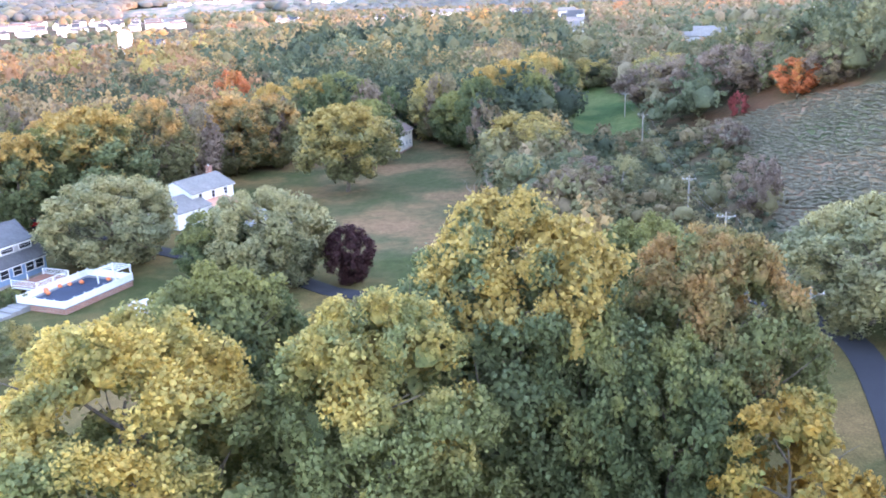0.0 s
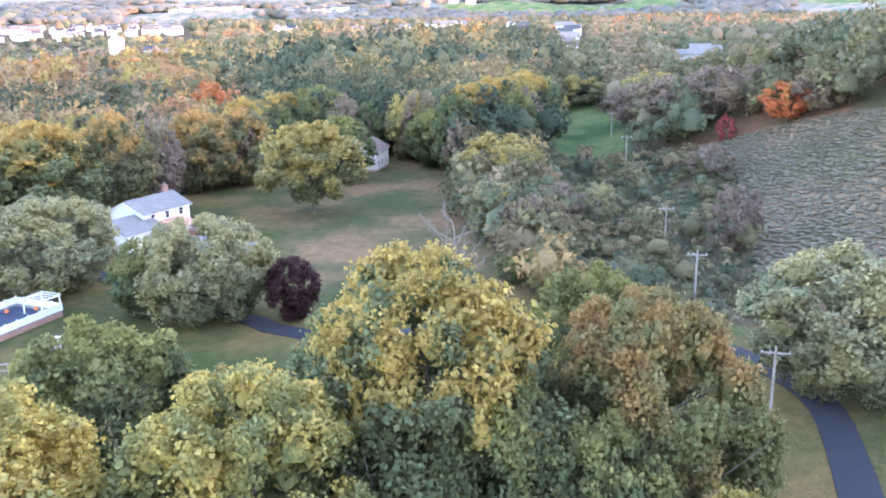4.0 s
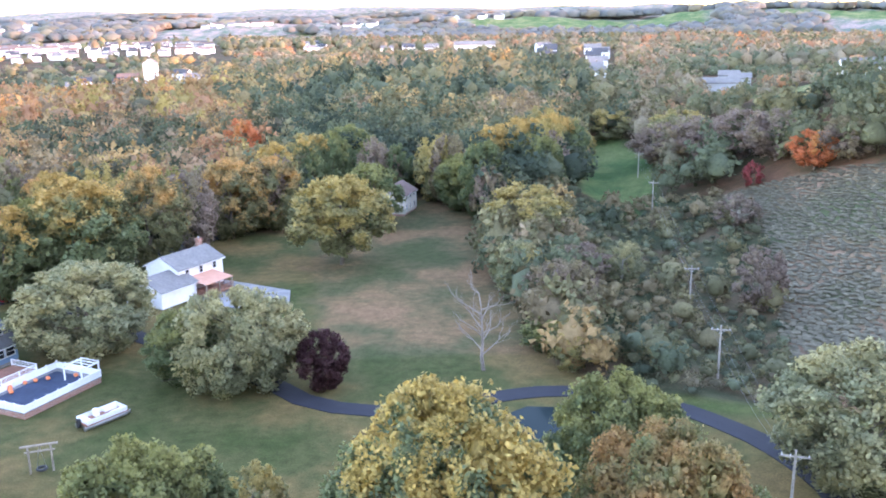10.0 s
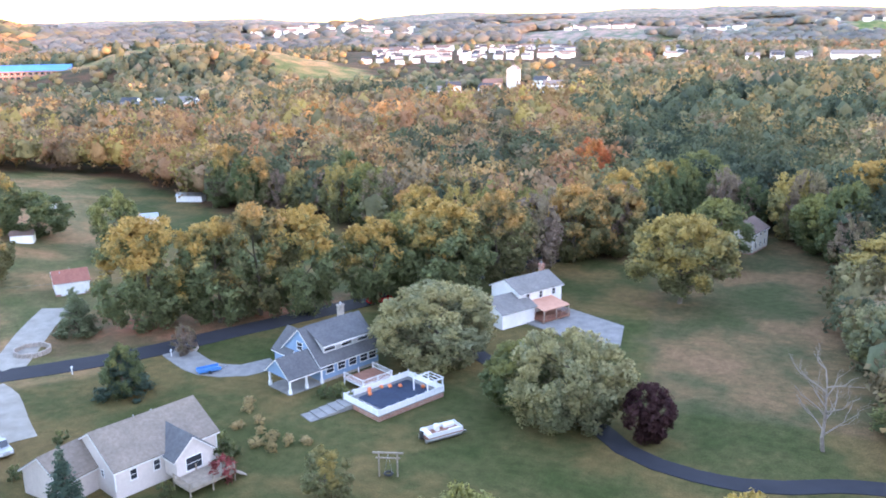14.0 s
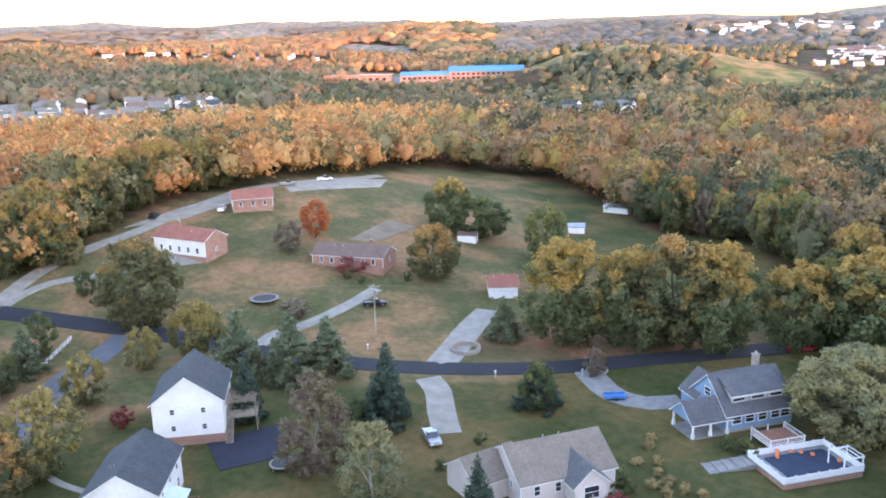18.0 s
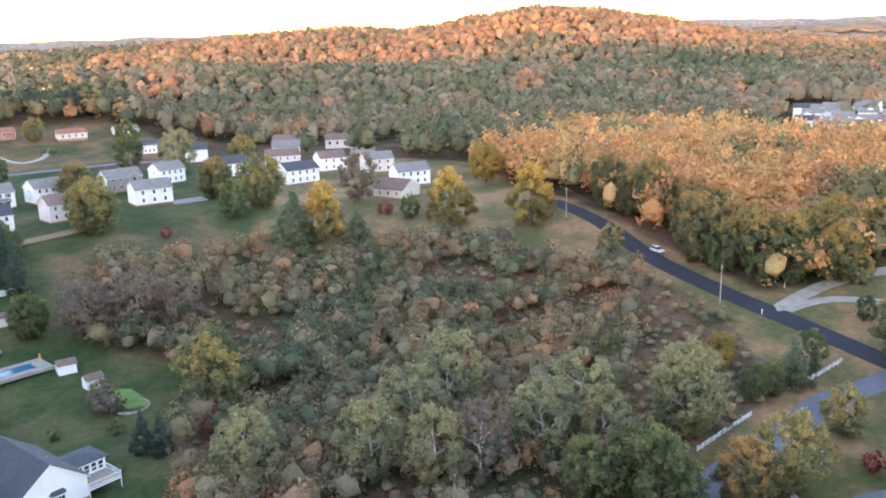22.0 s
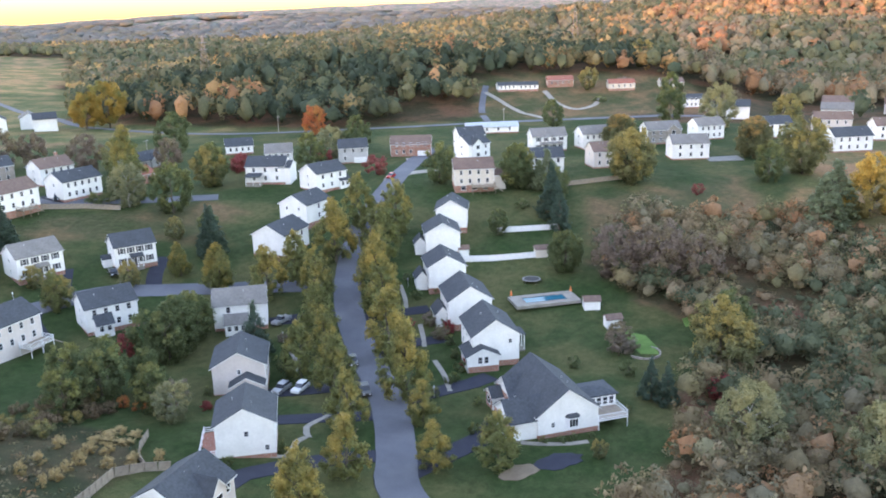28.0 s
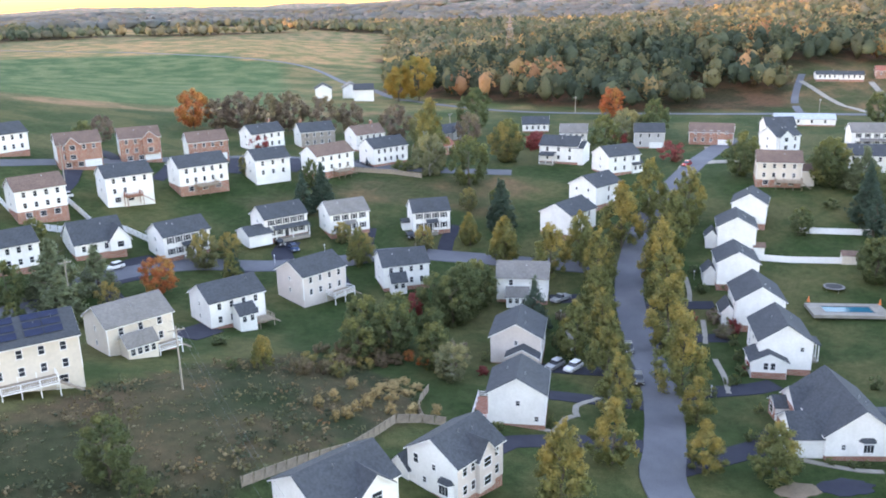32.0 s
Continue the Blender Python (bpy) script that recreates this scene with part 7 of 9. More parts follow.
# across the road
house("brick house with red-brown roof and white lower wall", -214, 84, 26, 18, 8.5, 4.4, 2.2, wall=BRICK, roof=SHINGLE_RED, base=0.4, near=5, storeys=1, front=SIDING_WHITE, chimney=-4, lift=-0.3)
house("brick house with red roof beside the gravel drive", -236, 112, 70, 12, 8, 3.2, 2.0, wall=BRICK, roof=SHINGLE_RED, storeys=1, near=3, left=2)
house("long brick ranch house with brown roof", -184, 117, 36, 20, 9, 3.0, 2.0, wall=BRICK, roof=SHINGLE_BROWN, storeys=1, near=6, chimney=5)
house("small white garage with dark red roof", -147, 137, 54, 7.0, 7.0, 2.6, 1.8, roof=SHINGLE_RED, storeys=1, near=0, back=1, garages=(0,))

# ---- the two white houses by the side street ----
def house_white_tall():
    h = house("tall white house with brick base and charcoal roof", -124.5, 50.5, -28, 12, 11, 6.0, 4.2, base=1.6, near=3, left=0, right=2, bay=-3.0)
    add_bay(h, 12, 11, "left", -2.6, 3.4)
    for u, z in ((1.4, 3.3), (3.6, 3.3), (-2.4, 6.2), (2.4, 6.2)):
        add_window(h, 12, 11, "left", u, z, (1.0, 1.5))
    add_deck(h, -3.0, 3.0, 5.5, 10.5, 3.0, WOOD, WOOD, True)
    p = part("pergola", Shape().box(-3.0, 5.6, 5.25, 3.0, 5.72, 5.4), WOOD, h, "slatted timber pergola")
    for i in range(9):
        part("slat", Shape().box(-2.9 + i * 0.72, 5.6, 5.4, -2.82 + i * 0.72, 10.5, 5.55), WOOD, p)
    for x, y in ((-2.8, 5.8), (2.8, 5.8), (2.8, 10.3), (-2.8, 10.3)):
        part("post", Shape().box(x - .07, y - .07, 3, x + .07, y + .07, 5.4), WOOD, p)


house_white_tall()
low = house("white two-storey house with pale green awning", -104, 34.5, -33, 13, 9.5, 5.6, 3.0, base=0.8, near=3, left=1, right=2)
part("awning", Shape().prism([(7.6, 3.4), (4.75, 4.2), (4.75, 4.3), (7.6, 3.5)], "x", 0.5, 5.0), PALE_CANVAS, low, "pale green fabric awning")
add_deck(low, 0.0, 6.0, 4.8, 8.5, 1.1, CEDAR, CEDAR)


# ---- grey bungalow ----
def bungalow():
    h = house("beige bungalow with broad grey-brown roof", -74, 84.2, 73, 14.5, 11, 3.0, 3.2, wall=SIDING_PINK, roof=SHINGLE_TAN, storeys=1, near=4, left=2, right=2, base=1.2, found=SIDING_PINK)
    add_block(h, 7.5, 5.0, 1.0, 4.0, 2.2, SIDING_PINK, SHINGLE_SLATE, pose(2.0, -4.6, 0, 0, 0, 90), "gable_bay")
    add_block(h, 8.5, 7.5, -0.4, 3.4, 2.4, SIDING_PINK, SHINGLE_TAN, pose(-9.0, 2.5, 0, 0, 0, 12), "garage_wing")
    add_deck(h, -1.2, 5.4, -12.4, -8.42, 1.4, WOOD, WOOD)
    win = part("window", WINDOWS[(2.4, 1.9)][0], None, h, "", pose(2.0, -8.36, 2.6))
    part("pane", WINDOWS[(2.4, 1.9)][1], None, win)


bungalow()


# ---- blue house ----
def blue_house():
    h = thing("house", -70.5, 124, 70, "blue lap-sided house with grey roof and white trim", "house", "houses of the neighbourhood")
    w, d, z1, rise = 12.5, 10.5, 3.6, 4.6
    part("foundation", Shape().box(-w / 2 + .04, -d / 2 + .04, -1.5, w / 2 - .04, d / 2 - .04, 0.5), STONE, h)
    part("wall", gable_body(w, d, 0.5, z1, rise), SIDING_BLUE, h)
    part("roof", gable_roof(w, d, z1, rise, 0.6), SHINGLE_SLATE, h)
    add_fascia(h, w, d, z1, rise, 0.6)
    # shed dormer over the garden side
    dorm = part("dormer", Shape().prism([(-4.3, 4.6), (-4.3, 6.1), (0.2, 7.9), (0.2, 4.6)], "x", -4.6, 4.9), SIDING_GREY, h)
    part("roof", Shape().prism([(-4.9, 5.95), (0.4, 8.15), (0.4, 8.32), (-4.9, 6.12)], "x", -5.0, 5.3), SHINGLE_SLATE, dorm)
    part("fascia", Shape().box(-5.0, -4.98, 5.75, 5.3, -4.88, 6.0), TRIM, dorm)
    for x in (-3.4, 0.2, 3.6):
        win = part("window", WINDOWS[(2.4, 1.9)][0], None, h, "", pose(x, -4.32, 5.3) @ Matrix.Diagonal((1, 1, 0.5, 1)))
        part("pane", WINDOWS[(2.4, 1.9)][1], None, win)
    for x in (-4.2, -1.8, 0.6, 3.0, 4.9):
        add_window(h, w, d, "near", x, 2.1, (1.7, 1.5))
    for u in (-2.5, 2.5):
        add_window(h, w, d, "right", u, 2.0, (1.0, 1.5))
        add_window(h, w, d, "left", u, 2.0, (1.0, 1.5))
    add_window(h, w, d, "left", 0, 5.2, (1.7, 1.5))
    # covered carport wing
    b = add_block(h, 7.0, 6.0, 2.6, 3.0, 2.4, SIDING_BLUE, SHINGLE_SLATE, pose(-9.0, -2.5, 0), "carport")
    for x in (-12.2, -9.0, -6.0):
        for y in (-5.3, 0.3):
            part("column", Shape().box(x - .22, y - .22, -.5, x + .22, y + .22, 0.9).box(x - .14, y - .14, 0.9, x + .14, y + .14, 2.7), TRIM, h)
    part("porch_floor", Shape().box(-12.5, -5.6, -0.6, -6.2, 0.6, 0.14), PAVER, h)
    add_block(h, 5.0, 6.5, 0.2, 3.4, 3.0, SIDING_BLUE, SHINGLE_SLATE, pose(-3.5, 4.5, 0, 0, 0, 90), "gable_bay")
    add_chimney(h, 4.2, 2.2, 9.4, STONE)
    return h


blue_house()


def slatted_fence(points, z, height, name, label, mat=VINYL, gap=1.8, rails=2, solid=False, category="fence", base=None):
    """Posts, and between them either rails and pickets or solid panels: each post and panel a part."""
    x0, y0 = points[0]
    ob = new(name)
    ob.matrix_basis = pose(x0, y0, hgt(x0, y0) if base is None else base)
    tagged(ob, label, category)
    zb = ob.matrix_basis.translation.z
    for (ax, ay), (bx, by) in zip(points, points[1:]):
        ln = math.hypot(bx - ax, by - ay)
        n = max(1, round(ln / gap))
        turn = math.degrees(math.atan2(by - ay, bx - ax))
        for i in range(n):
            px, py = ax + (bx - ax) * i / n, ay + (by - ay) * i / n
            qx, qy = ax + (bx - ax) * (i + 1) / n, ay + (by - ay) * (i + 1) / n
            za = (hgt(px, py) if base is None else base) - zb + z
            zc = (hgt(qx, qy) if base is None else base) - zb + z
            part("post", Shape().soft_box(-.08, -.08, -.35, .08, .08, height + 0.12, .02), mat, ob, "", pose(px - x0, py - y0, za, 0, 0, turn))
            s, g = Shape(), ln / n
            t = math.atan2(zc - za, g)
            if solid:
                s.prism([(-.025, .08), (.025, .08), (.025, height - .14), (.05, height - .12), (.05, height), (-.05, height), (-.05, height - .12), (-.025, height - .14)], "x", .08, g - .08)
            else:
                for k in range(rails):
                    zz = height * (k + 1) / rails - 0.1
                    s.box(0.06, -.03, zz - .06, g - .06, .03, zz + .06)
                if rails == 2:
                    for k in range(1, int(g / 0.16)):
                        s.box(k * 0.16 - .03, -.012, 0.1, k * 0.16 + .03, .012, height - 0.1)
            part("panel", s, mat, ob, "", pose(px - x0, py - y0, za, 0, -math.degrees(t), turn))
    return ob


# ---- raised pool beside the blue house ----
def raised_pool():
    p = thing("swimming_pool", -53.5, 115.5, 68, "raised above-ground pool with dark cover, brick skirt and white fence", "pool")
    W, D, H = 13.0, 8.5, 0.8
    part("skirt", Shape().box(-W / 2, -D / 2, -0.5, W / 2, D / 2, H), BRICK, p)
    part("deck", Shape().box(-W / 2 - .1, -D / 2 - .1, H, W / 2 + .1, D / 2 + .1, H + 0.12), PAVER, p)
    part("cover", Shape().soft_box(-W / 2 + 1.6, -D / 2 + 1.0, H + 0.1, W / 2 - 0.9, D / 2 - 0.8, H + 0.24, .3), BLUE_TARP, p, "dark blue pool cover")
    for a, b, n in (((-W / 2, -D / 2), (W / 2, -D / 2), 7), ((W / 2, -D / 2), (W / 2, D / 2), 5), ((W / 2, D / 2), (-W / 2, D / 2), 7), ((-W / 2, D / 2), (-W / 2, -D / 2), 5)):
        g = math.hypot(b[0] - a[0], b[1] - a[1]) / n
        turn = math.degrees(math.atan2(b[1] - a[1], b[0] - a[0]))
        for i in range(n):
            x, y = a[0] + (b[0] - a[0]) * i / n, a[1] + (b[1] - a[1]) * i / n
            part("post", Shape().soft_box(-.09, -.09, 0, .09, .09, 1.25, .02), VINYL, p, "", pose(x, y, H, 0, 0, turn))
            s = Shape().prism([(-.02, .1), (.02, .1), (.02, .95), (.05, .97), (.05, 1.08), (-.05, 1.08), (-.05, .97), (-.02, .95)], "x", .09, g - .09)
            part("panel", s, VINYL, p, "", pose(x, y, H, 0, 0, turn))
    # small open frame over the far corner
    for x in (W / 2 - 3.2, W / 2 - 0.1):
        for y in (-D / 2 + .1, -D / 2 + 3.4):
            part("frame_post", Shape().box(x - .08, y - .08, H, x + .08, y + .08, H + 2.3), VINYL, p)
    s = Shape()
    for y in (-D / 2 + .1, -D / 2 + 3.4):
        s.box(W / 2 - 3.4, y - .07, H + 2.2, W / 2 + .1, y + .07, H + 2.4)
    for i in range(5):
        s.box(W / 2 - 3.2 + i * .78, -D / 2, H + 2.4, W / 2 - 3.1 + i * .78, -D / 2 + 3.5, H + 2.5)
    part("pergola_top", s, VINYL, p)
    return p


raised_pool()


def pumpkin(x, y, z):
    s = Shape()
    n, r = 8, 0.33
    v, f = [], []
    for i in range(n):
        for j in range(5):
            a, b = 2 * math.pi * i / n, math.pi * (j / 4 - 0.5)
            k = r * math.cos(b) * (1 + 0.12 * math.cos(4 * a)) + 0.02
            v.append((k * math.cos(a), k * math.sin(a), r * 0.85 * math.sin(b) + r * 0.8))
    f = [(5 * i + j, 5 * ((i + 1) % n) + j, 5 * ((i + 1) % n) + j + 1, 5 * i + j + 1) for i in range(n) for j in range(4)]
    s.add(v, f)
    ob = part("ball", s, ORANGE_PLASTIC)
    ob.matrix_basis = pose(x, y, z)
    return tagged(ob, "round orange float lying on the pool deck", "ball", "orange balls on the pool deck")


for bx, by in ((-57.4, 114.5), (-56.5, 116.8), (-54.0, 118.4), (-50.5, 119.5), (-56.8, 113.7), (-55.4, 117.6), (-57.8, 115.3)):
    pumpkin(bx, by, hgt(bx, by) + 1.06)


def terrace_steps():
    st = thing("garden_steps", -60.5, 108.5, -28, "low paved garden steps up to the pool deck", "steps")
    for i in range(6):
        part("step", Shape().box(-1.6 + 0.02 * i, -4.5 + i * 1.5, -0.3, 1.6 - 0.02 * i, -3.05 + i * 1.5, 0.1 + 0.16 * i), PAVER, st)
    d = thing("deck", -60.5, 119.5, 68, "small timber deck with white rails between house and pool", "deck")
    add_deck(d, -3.0, 3.0, -2.6, 2.6, 1.3, CEDAR, TRIM, False)


terrace_steps()


# ---- boat on the lawn ----
def pontoon_boat(x, y, turn):
    b = thing("boat", x, y, turn, "white pontoon boat with dark red floor parked on the lawn", "boat")
    for k in (-1, 1):
        part("pontoon", Shape().tube((-3.2, k * 0.95, 0.4), (2.6, k * 0.95, 0.4), 0.33, 0.33, 10).tube((2.6, k * .95, .4), (3.3, k * .95, .6), .33, .06, 10), METAL, b)
        part("rail", Shape().box(-2.9, k * 1.2 - .04, .85, 2.7, k * 1.2 + .04, 1.45), WHITE_PAINT, b, "white side panel")
    part("deck", Shape().soft_box(-3.1, -1.28, .72, 2.9, 1.28, .85, .05), CEDAR, b, "dark red boat carpet")
    part("bow_rail", Shape().box(2.62, -1.2, .85, 2.7, 1.2, 1.4), WHITE_PAINT, b)
    for sx, sy, ex, ey in ((-2.8, -1.1, -2.0, 1.1), (0.6, -1.15, 2.4, -.55), (0.6, .55, 2.4, 1.15)):
        part("seat", Shape().soft_box(sx, sy, .85, ex, ey, 1.3, .08), TRIM, b)
    part("console", Shape().soft_box(-.9, .2, .85, -.3, 1.0, 1.75, .06), TRIM, b, "white helm console")
    part("motor", Shape().soft_box(-3.6, -.25, .5, -3.1, .25, 1.6, .08), DARK, b, "black outboard motor")
    part("trailer", Shape().box(-2.8, -.6, .05, 3.6, -.5, .15).box(-2.8, .5, .05, 3.6, .6, .15).box(-1, -1, .02, -.8, 1, .3), METAL, b)


pontoon_boat(-41.5, 107.6, 55)


def swing_frame(x, y, turn):
    s = thing("swing", x, y, turn, "timber swing frame with a hanging tyre", "swing")
    for k in (-1.2, 1.2):
        part("post", Shape().box(k - .09, -.09, -.3, k + .09, .09, 3.3), WOOD, s)
    part("beam", Shape().box(-2.0, -.1, 3.3, 2.0, .1, 3.5), WOOD, s)
    part("crossbeam", Shape().box(-1.6, -.08, 2.6, 1.6, .08, 2.75), WOOD, s)
    v, f = [], []
    for i in range(14):
        for j in range(6):
            a, b = 2 * math.pi * i / 14, 2 * math.pi * j / 6
            r = 0.5 + 0.17 * math.cos(b)
            v.append((r * math.cos(a), r * math.sin(a), 0.5 + 0.15 * math.sin(b)))
    f = [(6 * i + j, 6 * ((i + 1) % 14) + j, 6 * ((i + 1) % 14) + (j + 1) % 6, 6 * i + (j + 1) % 6) for i in range(14) for j in range(6)]
    part("tyre", Shape().add(v, f), DARK, s, "black rubber tyre")
    part("chain", Shape().tube((.5, 0, .55), (0, 0, 3.3), .02).tube((-.5, 0, .55), (0, 0, 3.3), .02), METAL, s)


swing_frame(-43, 94.5, 20)


# ---- split-level house on the lawn ----
def split_level():
    h = thing("house", -50, 166, 62, "white split-level house with grey roof and brick chimney", "house", "houses of the neighbourhood")
    w, d = 11.5, 8.5
    part("foundation", Shape().box(-w / 2 + .04, -d / 2 + .04, -1.5, w / 2 - .04, d / 2 - .04, .4), BRICK, h)
    part("wall", gable_body(w, d, .4, 5.4, 1.9), SIDING_WHITE, h)
    part("roof", gable_roof(w, d, 5.4, 1.9), SHINGLE_GREY, h)
    add_fascia(h, w, d, 5.4, 1.9)
    add_chimney(h, 5.0, 1.0, 8.4, BRICK)
    b = add_block(h, 8.5, 9.5, .0, 3.2, 1.9, SIDING_WHITE, SHINGLE_GREY, pose(-8.0, -2.0, 0), "wing")
    part("porch_roof", Shape().prism([(-9.5, 2.7), (-4.2, 3.4), (-4.2, 3.5), (-9.5, 2.8)], "x", -4.0, 3.0), CANVAS, h, "orange-brown canopy over the back porch")
    for x in (-3.8, -.5, 2.8):
        part("column", Shape().box(x - .08, -9.4, -.3, x + .08, -9.24, 2.75), WOOD, h)
    add_deck(h, -4.0, 3.2, -9.3, -4.3, 0.7, CEDAR, CEDAR, False)
    for x in (-3.5, 0, 3.5):
        add_window(h, w, d, "near", x, 4.3, (1.0, 1.5))
    add_window(h, w, d, "near", 3.6, 1.8, (1.7, 1.5))
    add_window(h, w, d, "right", 1.5, 4.3, (0.8, 1.0))


split_level()
house("cream two-storey house at the top of the lawn", -15, 233, 75, 10, 8, 5.0, 2.2, wall=SIDING_CREAM, roof=SHINGLE_BROWN, near=3, left=2)
house("grey single-storey house under the far trees", 4, 262, 8, 13, 8, 2.8, 2.0, wall=SIDING_WHITE, roof=SHINGLE, storeys=1, near=4)


# ---- sheds, fences, garden pool behind the street ----
def shed(x, y, turn, w, d, label, wall=None, roof=None):
    s = thing("shed", x, y, turn, label, "shed")
    part("wall", gable_body(w, d, -.3, 2.1, .9), wall or SIDING_WHITE, s)
    part("roof", gable_roof(w, d, 2.1, .9, .2, .1), roof or SHINGLE_BROWN, s)
    part("door", Shape().box(-.55, -d / 2 - .05, 0, .55, -d / 2 + .02, 1.9), TRIM, s)


shed(-141.4, -121.0, -40, 3.8, 3.0, "white garden shed with brown roof beside the pool")
shed(-137.2, -111.2, -30, 3.6, 2.6, "small white shed with brown roof")
shed(-155, -150, -35, 3.4, 2.8, "cream garden shed against the white fence", SIDING_CREAM)
shed(-140, -165, -35, 2.6, 2.2, "small white shed behind the houses")
shed(-62, -219, 172, 2.6, 2.4, "small white shed beside the house", None, SHINGLE)
shed(-34, -264, -160, 3.0, 2.6, "white plastic garden shed", None, TRIM)
shed(-187.5, 158, 40, 5.5, 4.0, "white barn shed with dark doors")
shed(-183, 198.5, 48, 5.0, 4.0, "white field shed at the end of a hedge", None, METAL)
shed(-216, 190, 10, 4.5, 4.0, "low pale shed in the meadow")
shed(-196, 232, 20, 9.0, 4.0, "long low white shed in the meadow", None, METAL)
shed(-26, -103, -166, 3.0, 2.6, "small garden shed with blue roof", None, BLUE_TARP)
slatted_fence([(-143, -157), (-156, -148)], 0, 1.7, "fence", "solid white vinyl fence across the back garden", solid=True)
slatted_fence([(-143, -157), (-136, -163)], 0, 1.7, "fence", "short solid white vinyl fence", solid=True)
slatted_fence([(-157, -169), (-171, -158)], 0, 1.7, "fence", "solid white vinyl fence behind the shed", solid=True)
slatted_fence([(2.5, -96.8), (-5.5, -101.4), (-14.2, -105.3), (-19, -109.6), (-24, -114.4), (-28.4, -114.2), (-32, -112.8)], 0, 1.6, "fence", "weathered timber fence along the slope", mat=WOOD, solid=True)
slatted_fence([(-28.9, -114.8), (-29.4, -118.5), (-31.2, -122.5), (-34.4, -127.2)], 0, 1.4, "fence", "weathered timber fence up the slope", mat=WOOD, solid=True)
slatted_fence([(-14.1, -104.6), (-15.4, -101.8), (-16.9, -97.6)], 0, 1.5, "fence", "weathered timber fence between two gardens", mat=WOOD, solid=True)
slatted_fence([(26, -246), (20, -232), (12, -228), (2, -216)], 0, 1.7, "fence", "solid white vinyl fence between gardens", solid=True)
slatted_fence([(46, -252), (40, -238), (32, -228), (22, -226)], 0, 1.7, "fence", "solid white vinyl fence round a garden", solid=True)
slatted_fence([(-60, -268), (-72, -262), (-80, -255)], 0, 1.6, "fence", "brown timber garden fence", mat=WOOD, solid=True)
slatted_fence([(-66, -150), (-70, -157)], 0, 1.5, "fence", "short white garden fence", solid=True)
slatted_fence([(-49, -128), (-55, -136)], 0, 1.3, "fence", "short white fence beside the terrace", solid=True)
slatted_fence([(-191, -186), (-205, -178), (-221, -170)], 0, 1.6, "fence", "grey timber garden fence", mat=WOOD, solid=True)
slatted_fence([(-134.6, 12.9), (-143, 18), (-152, 23.5)], 0, 1.0, "fence", "white rail fence beside the side street", rails=3, gap=1.9)
slatted_fence([(-170, 36), (-175, 40), (-180.6, 44.4)], 0, 1.0, "fence", "white rail fence at the street corner", rails=3, gap=1.9)
slatted_fence([(-152, 37), (-156, 41)], 0, 1.0, "fence", "short white rail fence", rails=3, gap=1.9)


def garden_pool():
    p = thing("swimming_pool", -135.9, -131.2, -28, "in-ground swimming pool with turquoise water and pale paving", "pool", lift=0.75)
    part("paving", Shape().box(-8.2, -3.9, -.6, 8.2, -2.2, .12).box(-8.2, 2.2, -.6, 8.2, 3.9, .12).box(-8.2, -2.2, -.6, -5.5, 2.2, .12).box(5.5, -2.2, -.6, 8.2, 2.2, .12), CONCRETE, p)
    part("coping", Shape().box(-5.5, -2.2, -.4, 5.5, -1.9, .17).box(-5.5, 1.9, -.4, 5.5, 2.2, .17).box(-5.5, -1.9, -.4, -5.2, 1.9, .17).box(5.2, -1.9, -.4, 5.5, 1.9, .17), PAVER, p)
    part("water", Shape().box(-5.2, -1.9, -.5, 5.2, 1.9, .02), POOL_WATER, p, "turquoise pool water")


garden_pool()


def umbrella(x, y, mat, label):
    u = thing("parasol", x, y, 0, label, "parasol", lift=0.2)
    part("pole", Shape().tube((0, 0, -.1), (0, 0, 2.4), .03), METAL, u)
    part("canopy", Shape().tube((0, 0, 1.2), (0, 0, 2.5), .35, .06, 8), mat, u)


umbrella(-130.6, -137.4, ORANGE_PLASTIC, "closed orange-red parasol by the pool")
umbrella(-142.6, -128.6, ORANGE_PLASTIC, "small closed red parasol by the pool")


def trampoline(x, y, r, label):
    t = thing("trampoline", x, y, 0, label, "trampoline")
    n = 20
    ring = [(r * math.cos(2 * math.pi * i / n), r * math.sin(2 * math.pi * i / n)) for i in range(n)]
    part("mat", Shape().add([(a * .86, b * .86, .78) for a, b in ring] + [(a * .86, b * .86, .74) for a, b in ring],
                            [tuple(range(n)), tuple(reversed(range(n, 2 * n)))]), DARK, t, "black jumping mat")
    s = Shape().add([(a * k, b * k, z) for k, z in ((.86, .8), (1.04, .78), (1.04, .7), (.86, .7)) for a, b in ring],
                    [(n * k + i, n * ((k + 1) % 4) + i, n * ((k + 1) % 4) + (i + 1) % n, n * k + (i + 1) % n) for k in range(4) for i in range(n)])
    part("pad", s, PAVER, t, "grey spring pad")
    for i in range(0, n, 4):
        part("leg", Shape().tube((ring[i][0], ring[i][1], -.2), (ring[i][0], ring[i][1], .72), .035), METAL, t)


trampoline(-175.5, 87, 3.3, "large round trampoline on the lawn")
trampoline(-103, 56, 2.0, "round trampoline beside the parking pad")
trampoline(-141.9, -141.2, 2.3, "blue round trampoline behind the houses")

